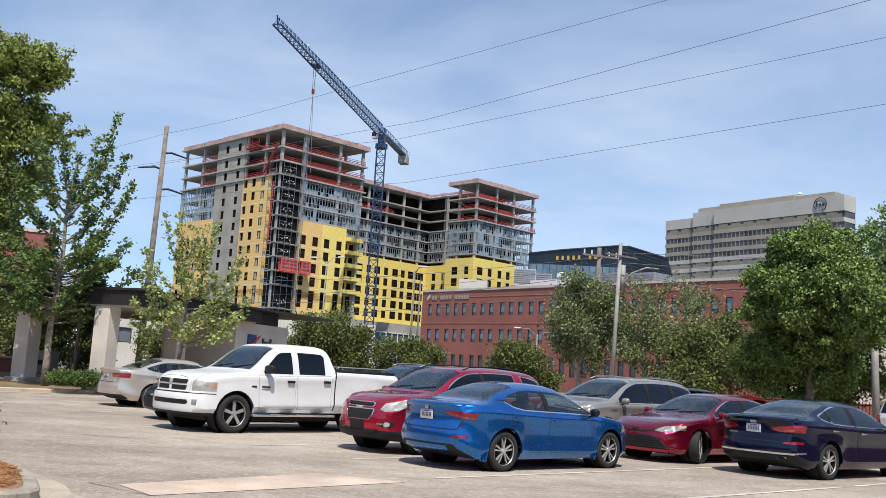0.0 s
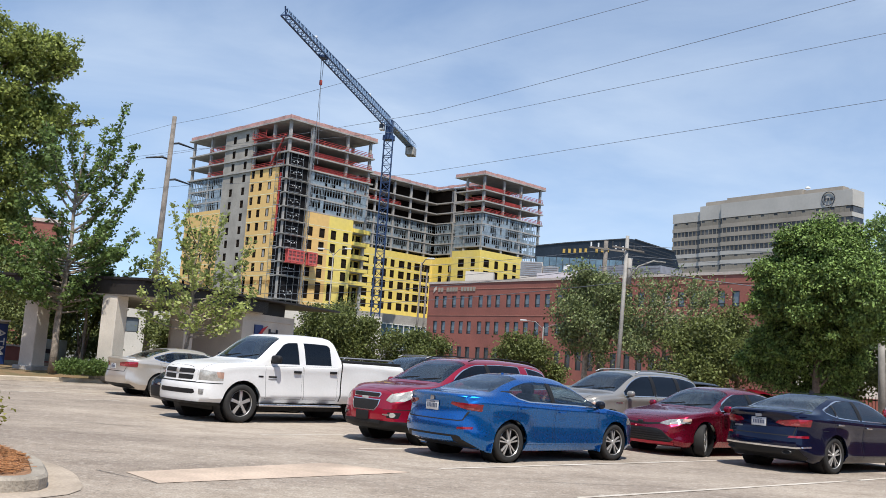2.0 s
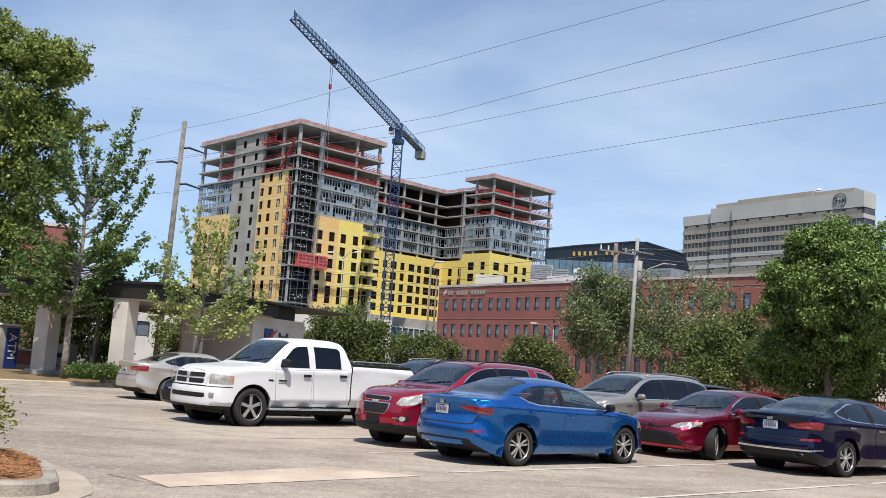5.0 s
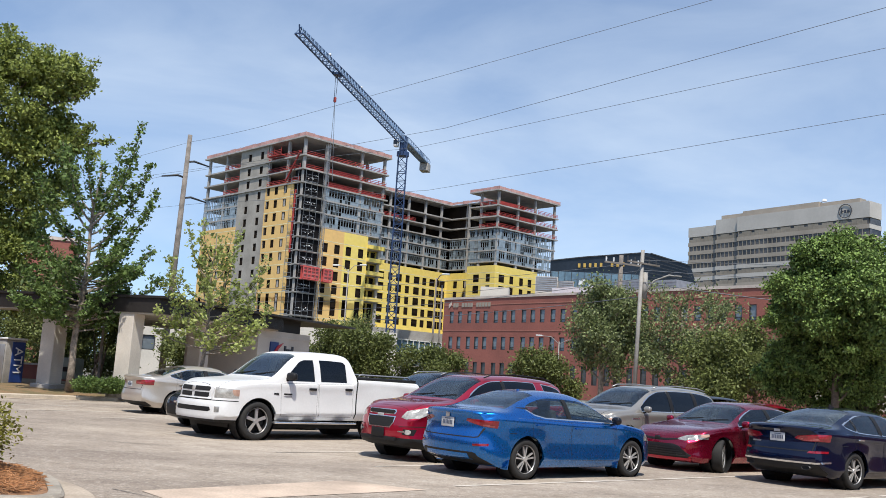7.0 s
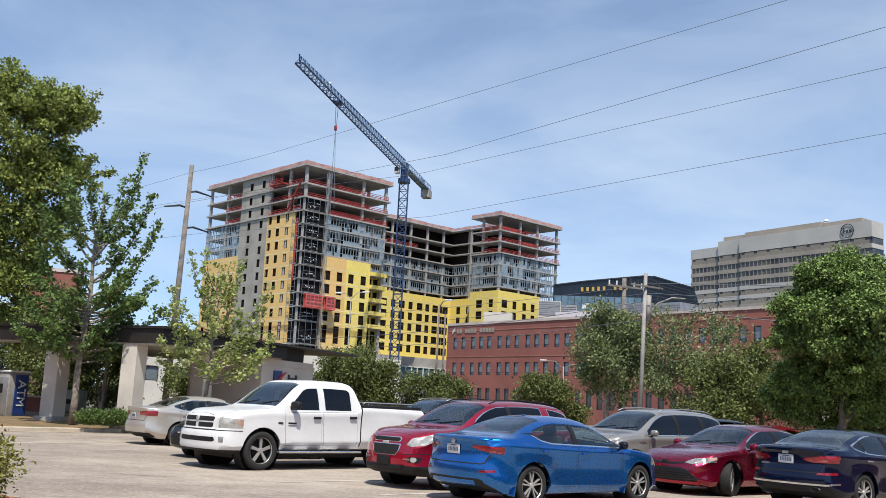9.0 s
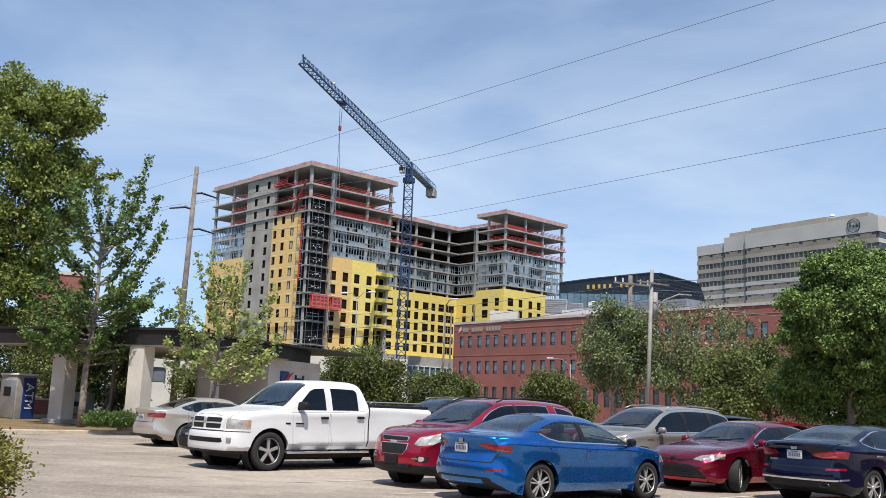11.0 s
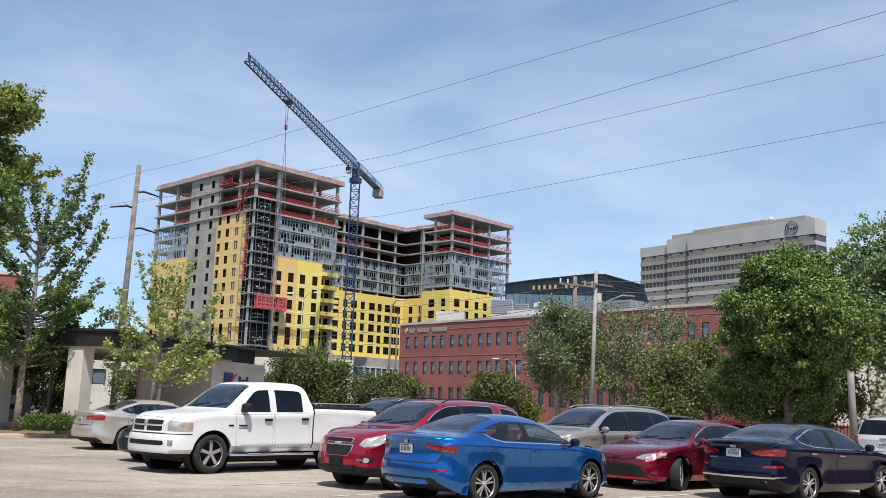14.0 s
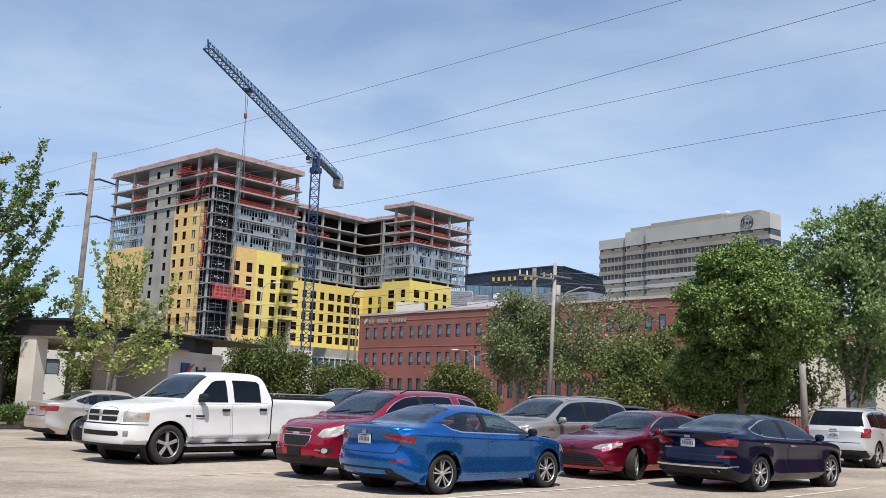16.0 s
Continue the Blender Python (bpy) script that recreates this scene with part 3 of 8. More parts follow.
def wheel_parts(c, spokes, twin, rim_mat):
    """The meshes of a wheel: tyre and rim, its outer face at +y."""
    r, w = c["r"], 0.215 if c["kind"] != "pickup" else 0.27
    ri = r * (0.70 if c["kind"] != "pickup" else 0.68)
    tyre = Mesh().lathe([(ri, w * 0.42), (ri + 0.012, w * 0.5), (r * 0.9, w * 0.52), (r * 0.97, w * 0.45), (r, w * 0.3), (r, -w * 0.3), (r * 0.97, -w * 0.45), (r * 0.9, -w * 0.52), (ri, -w * 0.45), (ri, w * 0.42)], 40)
    rim = Mesh().lathe([(ri * 1.005, w * 0.44), (ri * 0.99, w * 0.465), (ri * 0.965, w * 0.43), (ri * 0.96, w * 0.30)], 40)
    hubr = ri * 0.2
    rim.lathe([(0, w * 0.44), (hubr * 0.8, w * 0.44), (hubr, w * 0.36), (hubr, w * 0.2)], 20)
    for k in range(spokes):
        a = 2 * math.pi * k / spokes
        for t in ((-0.19, 0.19) if twin else (0,)):
            m = Matrix.Rotation(a + t, 4, "Y")
            wi, wo = ((0.10, 0.13) if spokes < 8 else (0.055, 0.075)) if not twin else (0.035, 0.06)
            z0, z1, f0, f1 = hubr * 0.7, ri * 0.93, w * 0.40, w * 0.36
            p = [(-wi * ri, f0 - 0.03, z0), (wi * ri, f0 - 0.03, z0), (wi * ri, f0, z0), (-wi * ri, f0, z0), (-wo * ri, f1 - 0.03, z1), (wo * ri, f1 - 0.03, z1), (wo * ri, f1, z1), (-wo * ri, f1, z1)]
            rim.add([m @ Vector(q) for q in p], [(3, 2, 1, 0), (4, 5, 6, 7), (0, 1, 5, 4), (1, 2, 6, 5), (2, 3, 7, 6), (3, 0, 4, 7)])
    disc = Mesh().lathe([(0, w * 0.05), (ri * 0.6, w * 0.05), (ri * 0.6, 0), (ri * 0.92, 0), (ri * 0.92, w * 0.40)], 28)
    return tyre.data("wheel", TYRE, True), rim.data("rim", rim_mat), disc.data("brake_disc", BLACKPL)


def car(name, label, c, at, paint_mat, front=None, rear=None, spokes=5, twin=False, rim_mat=None, side_glass=None, rails=None, steer=0.0, seat_mat=None, window_trim=None, extra=None, side=None):
    root = thing(name, label, "pickup" if c["kind"] == "pickup" else "car", at, "parked cars")
    xf = c["wb"] + c["fo"]
    L, W, r = c["L"], c["W"], c["r"]
    X = lambda s: xf - s
    outer, inner = loft(c), loft(c, 0.03)
    shell = carve([("shell", outer, [("DIFFERENCE", inner)])])["shell"]
    jobs = []
    side_polys = []
    for a, b in c["glass"]:
        up, low = [], []
        for k in range(13):
            s = a + (b - a) * k / 12
            lo_z = curve_at(c["belt"], s)
            low.append((X(s), lo_z))
            up.append((X(s), max(lo_z + 0.012, curve_at(c["head"], s))))
        side_polys.append(low + up[::-1])
    s0, s1 = c["shield"]
    w0, w1 = W / 2 * 0.80, W / 2 * 0.67
    zmin = curve_at(c["sh"], s0) - 0.05
    shield = prism([(X(s0), -w0), (X(s0), w0), (X(s1), w1), (X(s1), -w1)], "z", zmin, 2.6)
    yl = W / 2 * 0.685
    sides = (("a", (yl, 1.4)), ("b", (-1.4, -yl)))
    cuts = []
    for i, poly in enumerate(side_polys):
        for sd, (lo, hi) in sides:
            me = prism(poly, "y", lo, hi)
            cuts.append(me)
            jobs.append(("side_window", shell, [("INTERSECT", me), ("DIFFERENCE", shield)], side_glass or GLASSDARK, -0.004))
            if window_trim:
                jobs.append(("window_trim", shell, [("INTERSECT", prism(grown(poly, 0.012), "y", lo, hi)), ("DIFFERENCE", me), ("DIFFERENCE", shield)], window_trim, 0.002))
    if c["kind"] != "pickup":
        for (a0, a1), (b0, b1) in zip(c["glass"], c["glass"][1:]):
            if b0 - a1 > 0.12:
                continue
            band = []
            for s in (a1 - 0.01, b0 + 0.01):
                band.append((X(s), curve_at(c["belt"], s), curve_at(c["head"], s)))
            poly = [(band[0][0], band[0][1]), (band[1][0], band[1][1]), (band[1][0], band[1][2]), (band[0][0], band[0][2])]
            for _, (lo, hi) in sides:
                jobs.append(("pillar_trim", shell, [("INTERSECT", prism(poly, "y", lo, hi))], BLACKPL, 0.002))
    me = shield
    cuts.append(me)
    jobs.append(("windscreen", shell, [("INTERSECT", me)], GLASSCLEAR if c["kind"] != "pickup" else GLASSTINT, -0.004))
    if c["back"]:
        s0, s1 = c["back"]
        me = prism([(X(s0), -W / 2 * 0.60), (X(s0), W / 2 * 0.60), (X(s1), W / 2 * 0.70), (X(s1), -W / 2 * 0.70)], "z", curve_at(c["sh"], s1) - 0.1, 2.6)
    elif c["kind"] == "suv":
        zt, zs = c["H"] * 0.93, curve_at(c["sh"], L - 0.3) + 0.06
        me = prism([(-W * 0.40, zs), (W * 0.40, zs), (W * 0.345, zt), (-W * 0.345, zt)], "x", X(L) - 0.2, X(L - 0.75))
    else:
        me = prism([(-0.6, 1.42), (0.6, 1.42), (0.55, 1.74), (-0.55, 1.74)], "x", X(4.1), X(3.75))
    cuts.append(me)
    jobs.append(("rear_window", shell, [("INTERSECT", me)], GLASSTINT if c["back"] else GLASSDARK, -0.004))
    ra = r + (0.055 if c["kind"] != "pickup" else 0.08)
    arches = []
    for xw in (0.0, c["wb"]):
        for lo, hi in ((W / 2 - 0.30, W / 2 + 0.2), (-W / 2 - 0.2, -W / 2 + 0.30)):
            poly = [(xw + ra * math.cos(k * math.pi / 14), r + ra * math.sin(k * math.pi / 14)) for k in range(15)] + [(xw - ra * 1.02, 0.0), (xw + ra * 1.02, 0.0)]
            arches.append(prism(poly, "y", lo, hi))
    jobs.append(("body", shell, [("DIFFERENCE", m) for m in cuts + arches], paint_mat, 0.0))
    # doors, with the gap round them
    for a, b in c["doors"]:
        zl = 0.30 if c["kind"] == "sedan" else 0.36 if c["kind"] == "suv" else 0.52
        za, zb_ = curve_at(c["sh"], a) + 0.01, curve_at(c["sh"], b) + 0.01
        poly = [(X(a + 0.06), zl), (X(b - 0.015), zl), (X(b - 0.008), zb_), (X(a + 0.008), za)]
        for lo, hi in ((0.2, 1.4), (-1.4, -0.2)):
            jobs.append(("door_gap", shell, [("INTERSECT", prism(poly, "y", lo, hi))] + [("DIFFERENCE", m) for m in arches + cuts[:-2]], SEAM, 0.0012))
            jobs.append(("door", shell, [("INTERSECT", prism(grown(poly, -0.007), "y", lo, hi))] + [("DIFFERENCE", m) for m in arches + cuts[:-2]], paint_mat, 0.003))
    if c["hood"]:
        a, b = c["hood"]
        wa, wb_ = W / 2 * 0.70, W / 2 * 0.86
        poly = [(X(a), -wa), (X(a), wa), (X(b), wb_), (X(b), -wb_)]
        zc = curve_at(c["sh"], a) - 0.10
        jobs.append(("bonnet_gap", shell, [("INTERSECT", prism(poly, "z", zc, 2))] + [("DIFFERENCE", cuts[-2])], SEAM, 0.0012))
        jobs.append(("bonnet", shell, [("INTERSECT", prism(grown(poly, -0.007), "z", zc, 2))] + [("DIFFERENCE", cuts[-2])], paint_mat, 0.003))
    for view, items in (("front", front or []), ("rear", rear or [])):
        lo, hi = (X(0.55), X(-0.2)) if view == "front" else (X(L + 0.2), X(L - 0.42))
        for nm, poly, mat, d, mirrored in items:
            jobs.append((nm, shell, [("INTERSECT", prism(poly, "x", lo, hi))] + [("DIFFERENCE", m) for m in arches], mat, d))
            if mirrored:
                jobs.append((nm, shell, [("INTERSECT", prism([(-y, z) for y, z in poly], "x", lo, hi))] + [("DIFFERENCE", m) for m in arches], mat, d))
    for nm, poly, mat, d in side or []:
        for lo, hi in ((0.45, 1.4), (-1.4, -0.45)):
            jobs.append((nm, shell, [("INTERSECT", prism([(X(s), z) for s, z in poly], "y", lo, hi))] + [("DIFFERENCE", m) for m in arches], mat, d))
    made = carve([(k, j[1], j[2]) for k, j in enumerate(jobs)])
    for k, (nm, _, _, mat, d) in enumerate(jobs):
        me = made[k]
        if not len(me.polygons):
            continue
        if abs(d) > 0.02:
            me.transform(Matrix.Translation((d if sum(v.co.x for v in me.vertices) > 0 else -d, 0, 0)))
        elif d:
            inflate(me, d)
        me.materials.clear()
        me.materials.append(mat)
        me.polygons.foreach_set("material_index", [0] * len(me.polygons))
        me.shade_smooth()
        me.set_sharp_from_angle(angle=radians(32))
        me.name = nm
        ob = new(nm, me)
        ob.parent = root
    # wheels and wells
    tyre, rim, disc = wheel_parts(c, spokes, twin, rim_mat or ALLOY)
    for xw in (0.0, c["wb"]):
        for sgn in (1, -1):
            well = Mesh().lathe([(0.05, -0.02), (ra, -0.02), (ra, 0.26)], 28)
            well.part("wheel_well", BLACKPL, root, at=pose(xw, sgn * (W / 2 - 0.34), r, 0, 0, 0 if sgn > 0 else 180))
            wh = new("wheel", tyre)
            turn = (0 if sgn > 0 else 180) + (steer if xw else 0)
            wh.matrix_basis, wh.parent = pose(xw, sgn * (W / 2 - (0.135 if c["kind"] != "pickup" else 0.15)), r, 0, 0, turn), root
            for nm, me in (("rim", rim), ("brake_disc", disc)):
                o = new(nm, me)
                o.parent = wh
    Mesh().box(-0.6, -W / 2 + 0.35, 0.24, c["wb"] + 0.5, W / 2 - 0.35, 0.34).part("underbody", BLACKPL, root)
    # cabin
    sm = seat_mat or SEAT
    floor_z = 0.36 if c["kind"] == "sedan" else 0.5 if c["kind"] == "suv" else 0.65
    s_seat = c["shield"][1] + 0.28
    rows = (s_seat, s_seat + 0.78)
    for s in rows:
        for y in (-0.38, 0.38):
            rounded_box("seat", (0.5, 0.5, 0.22), sm, root, pose(X(s), y, floor_z + 0.15), 0.06)
            rounded_box("seat_back", (0.14, 0.48, 0.58), sm, root, pose(X(s + 0.32), y, floor_z + 0.48, 0, -14, 0), 0.05)
            rounded_box("headrest", (0.10, 0.26, 0.17), sm, root, pose(X(s + 0.40), y, floor_z + (0.84 if s == s_seat else 0.74), 0, -8, 0), 0.04)
    rounded_box("dashboard", (0.42, W * 0.78, 0.24), DASH, root, pose(X(c["shield"][0] + 0.42), 0, curve_at(c["sh"], c["shield"][0]) - 0.10), 0.05)
    s_c = c["shield"][0]
    for y0, y1 in ((0.05, 0.62), (-0.58, -0.02)):
        a = Vector((X(s_c + 0.02), y0 * W / 1.85, curve_at(c["top"], s_c + 0.02) + 0.012))
        b = Vector((X(s_c + 0.16), y1 * W / 1.85, curve_at(c["top"], s_c + 0.16) - 0.004))
        Mesh().tube([a, b], 0.010, 6).part("wiper", BLACKPL, root)
    # mirrors and handles
    sm_ = c["glass"][0][0] + 0.06
    zm = curve_at(c["sh"], sm_) + (0.09 if c["kind"] != "pickup" else 0.16)
    for sgn in (1, -1):
        big = c["kind"] == "pickup"
        y = sgn * (width_at(c, sm_, zm - 0.06) + 0.13)
        rounded_box("mirror", (0.13, 0.19, 0.14) if not big else (0.14, 0.27, 0.17), BLACKPL if big else (extra or {}).get("mirror", paint_mat), root, pose(X(sm_), y, zm, 0, 0, sgn * 8), 0.06, 4)
        rounded_box("mirror_arm", (0.06, 0.14, 0.03), BLACKPL, root, pose(X(sm_), sgn * (abs(y) - 0.13), zm - 0.07), 0.012)
        for a, b in c["doors"]:
            s = b - 0.17
            z = curve_at(c["sh"], s) - (0.09 if not big else 0.11)
            rounded_box("door_handle", (0.19, 0.035, 0.03) if not big else (0.20, 0.045, 0.055), (extra or {}).get("handle", paint_mat), root, pose(X(s), sgn * (width_at(c, s, z) + 0.018), z), 0.012)
    if rails:
        for sgn in (1, -1):
            zr = [(s, curve_at(c["top"], s)) for s in (c["L"] * 0.44, c["L"] * 0.48, c["L"] * 0.62, c["L"] * 0.80, c["L"] * 0.86)]
            pts = [(X(s), sgn * W * 0.335, z - 0.015 + (0.035 if 0 < i < 4 else 0.0)) for i, (s, z) in enumerate(zr)]
            Mesh().tube(pts, 0.014, 8).part("roof_rail", rails, root, smooth=True)
    return root, c, X


def plate(root, x, y, z, yaw, w=0.31, h=0.155):
    """A number plate whose characters are plain bars."""
    p = rounded_box("number_plate", (0.008, w, h), PLATE, root, pose(x, y, z, 0, 0, yaw), 0.003)
    k = -1 if abs(yaw) < 90 else 1
    bars = Mesh()
    for i in range(7):
        yy = (i - 3) * w * 0.115
        bars.box(-0.0075, yy - w * 0.04, -h * 0.24, -0.0045, yy + w * 0.04, h * 0.20)
    bars.box(-0.0075, -w * 0.22, h * 0.30, -0.0045, w * 0.22, h * 0.40)
    bars.part("plate_bars", PLATEINK, p)
    return p


WHITE = paint("white truck paint", (0.76, 0.755, 0.745), 0.0, 0.32, 0.4)
CRIMSON = paint("metallic crimson paint", (0.46, 0.010, 0.038), 0.65, 0.30, 1.0)
RUBY = paint("ruby red paint", (0.30, 0.008, 0.034), 0.8, 0.28, 1.0)
ELECTRIC = paint("electric blue paint", (0.006, 0.165, 0.54), 0.86, 0.28, 1.0)
NAVY = paint("deep navy paint", (0.004, 0.0075, 0.030), 0.3, 0.16, 0.6)
CHAMPAGNE = paint("champagne silver paint", (0.60, 0.55, 0.49), 0.5, 0.3)
TITAN = paint("grey-beige metallic paint", (0.36, 0.335, 0.30), 0.5, 0.3)
SILVER = paint("silver paint", (0.60, 0.60, 0.59), 0.3, 0.32)
INK = paint("black paint", (0.010, 0.011, 0.018), 0.2, 0.25, 0.4)


def badge(root, c, end, y, z, size, mat, name="emblem", bevel=0.008, tilt=0, out=0.008, label=""):
    """A small plate fixed on the nose or the tail, turned with the curve of the body."""
    k = 1 if end == "front" else -1
    slope = math.degrees(math.atan2(skin(c, end, y + 0.05, z) - skin(c, end, y - 0.05, z), 0.1))
    return rounded_box(name, size, mat, root, pose(skin(c, end, y, z) + k * out, y, z, 0, tilt, -slope), bevel, 2, label)


def strip_side(pts, h):
    """A closed band (s, z) of height h along a line."""
    return pts + [(s, z + h) for s, z in pts[::-1]]


# white crew-cab pickup
c = shape(PICKUP, H=1.97, fo=1.05, L=5.87)
truck, c, X = car("pickup_truck", "white crew-cab pickup truck with black grille and bed cover", c, pose(-2.24, 23.47, 0, 0, 0, 225.8), WHITE,
    front=[("headlight", [(0.66, 0.87), (1.1, 0.87), (1.1, 1.04), (0.66, 1.075)], LAMPBRIGHT, 0.006, True),
           ("lower_intake", [(-0.60, 0.575), (0.60, 0.575), (0.66, 0.60), (0.63, 0.665), (-0.63, 0.665), (-0.66, 0.60)], BLACKPL, 0.004, False),
           ("fog_lamp", [(0.76, 0.57), (0.845, 0.57), (0.845, 0.68), (0.76, 0.68)], LAMPCLEAR, 0.006, True),
           ("bumper_gap", [(-1.1, 0.800), (1.1, 0.800), (1.1, 0.816), (-1.1, 0.816)], SEAM, 0.002, False),
           ("side_marker", [(0.965, 0.92), (1.1, 0.92), (1.1, 1.03), (0.95, 1.04)], LAMPAMBER, 0.010, True),
           ("grille_shell", [(-0.62, 0.83), (0.62, 0.83), (0.64, 1.06), (0.58, 1.115), (-0.58, 1.115), (-0.64, 1.06)], WHITE, 0.028, False),
           ("grille_insert", [(0.055, 0.995), (0.54, 0.995), (0.56, 1.055), (0.52, 1.085), (0.055, 1.085)], SEAM, 0.036, True),
           ("grille_insert", [(0.055, 0.865), (0.51, 0.865), (0.54, 0.895), (0.54, 0.960), (0.055, 0.960)], SEAM, 0.036, True),
           ("chin", [(-1.2, 0.25), (1.2, 0.25), (1.2, 0.41), (-1.2, 0.41)], BLACKPL, 0.006, False)],
    rear=[("tail_lamp", [(0.76, 0.95), (0.95, 0.95), (0.95, 1.28), (0.76, 1.28)], LAMPRED, 0.008, True)],
    side=[("bed_gap", [(3.745, 0.50), (3.775, 0.50), (3.785, 1.5), (3.755, 1.5)], SEAM, 0.003)],
    spokes=5, side_glass=GLASSDARK, extra=dict(handle=BLACKPL))
badge(truck, c, "front", 0, 1.035, (0.03, 0.09, 0.09), SILVER, out=0.04)
rounded_box("bed_cover", (1.80, 1.72, 0.06), BLACKPL, truck, pose(X(4.80), 0, 1.43), 0.025)
for sgn in (1, -1):
    rounded_box("bed_rail_cap", (1.92, 0.10, 0.07), BLACKPL, truck, pose(X(4.78), sgn * 0.88, 1.425), 0.025)
    Mesh().tube([(X(3.95), sgn * 0.80, 1.47), (X(4.0), sgn * 0.80, 1.515), (X(5.55), sgn * 0.80, 1.515), (X(5.6), sgn * 0.80, 1.47)], 0.02, 8).part("cover_rail", STEEL, truck, smooth=True)
    rounded_box("running_board", (2.3, 0.17, 0.05), CHROME, truck, pose(X(2.60), sgn * 1.0, 0.385), 0.02)
    for sx in (1.75, 2.45, 3.3):
        rounded_box("step_pad", (0.34, 0.15, 0.012), BLACKPL, truck, pose(X(sx), sgn * 1.0, 0.414), 0.004, 1)
    rounded_box("side_badge", (0.13, 0.008, 0.035), BLACKPL, truck, pose(X(1.48), sgn * (width_at(c, 1.48, 1.0) + 0.006), 1.0), 0.003)
    rounded_box("side_badge", (0.22, 0.008, 0.035), BLACKPL, truck, pose(X(1.80), sgn * (width_at(c, 1.80, 1.0) + 0.006), 1.0), 0.003)
    rounded_box("side_badge", (0.22, 0.008, 0.03), STEEL, truck, pose(X(1.80), sgn * (width_at(c, 1.80, 0.95) + 0.006), 0.95), 0.003)

# crimson family SUV
c = shape(SUV, L=4.77, W=1.84, H=1.69, wb=2.857, fo=0.99, r=0.355, glass=[(1.45, 2.52), (2.60, 3.50), (3.74, 4.25)])
equinox, c, X = car("red_suv", "metallic crimson family SUV with roof rails and split grille", c, pose(1.56, 20.35, 0, 0, 0, 223.1), CRIMSON,
    front=[("headlight", [(0.52, 0.80), (0.62, 0.77), (0.80, 0.80), (0.93, 0.92), (0.95, 1.02), (0.80, 0.985), (0.60, 0.915)], LAMPBRIGHT, 0.006, True),
           ("grille_surround", [(-0.30, 0.60), (0.30, 0.60), (0.37, 0.69), (0.39, 0.805), (-0.39, 0.805), (-0.37, 0.69)], CHROME, 0.006, False),
           ("grille_surround", [(-0.36, 0.845), (0.36, 0.845), (0.39, 0.90), (0.36, 0.93), (-0.36, 0.93), (-0.39, 0.90)], CHROME, 0.006, False),
           ("grille", [(-0.285, 0.622), (0.285, 0.622), (0.345, 0.70), (0.36, 0.785), (-0.36, 0.785), (-0.345, 0.70)], SEAM, 0.012, False),
           ("grille", [(-0.335, 0.862), (0.335, 0.862), (0.36, 0.895), (0.335, 0.912), (-0.335, 0.912), (-0.36, 0.895)], SEAM, 0.012, False),
           ("fog_surround", [(0.58, 0.49), (0.75, 0.485), (0.77, 0.585), (0.60, 0.585)], BLACKPL, 0.004, True),
           ("fog_trim", [(0.50, 0.535), (0.62, 0.53), (0.62, 0.55), (0.50, 0.55)], CHROME, 0.008, True),
           ("fog_lamp", [(0.645, 0.515), (0.665, 0.502), (0.69, 0.502), (0.71, 0.515), (0.715, 0.54), (0.71, 0.56), (0.69, 0.572), (0.665, 0.572), (0.645, 0.56)], LAMPBRIGHT, 0.012, True),
           ("bumper_crease", [(-0.9, 0.645), (-0.50, 0.62), (-0.5, 0.630), (-0.9, 0.657)], SEAM, 0.002, False),
           ("bumper_crease", [(0.9, 0.645), (0.50, 0.62), (0.5, 0.630), (0.9, 0.657)], SEAM, 0.002, False),
           ("chin", [(-1.1, 0.15), (1.1, 0.15), (1.1, 0.42), (-1.1, 0.42)], BLACKPL, 0.006, False)],
    rear=[("tail_lamp", [(0.62, 0.90), (1.1, 0.90), (1.1, 1.08), (0.62, 1.06)], LAMPRED, 0.008, True)],
    rails=BLACKPL, window_trim=CHROME)
badge(equinox, c, "front", 0, 0.826, (0.02, 0.17, 0.05), SILVER, out=0.012)
badge(equinox, c, "front", 0, 0.505, (0.02, 0.36, 0.16), BLACKPL, "plate_holder", out=0.01)
badge(equinox, c, "front", 0, 0.40, (0.03, 1.0, 0.07), BLACKPL, "lower_intake", out=0.0)

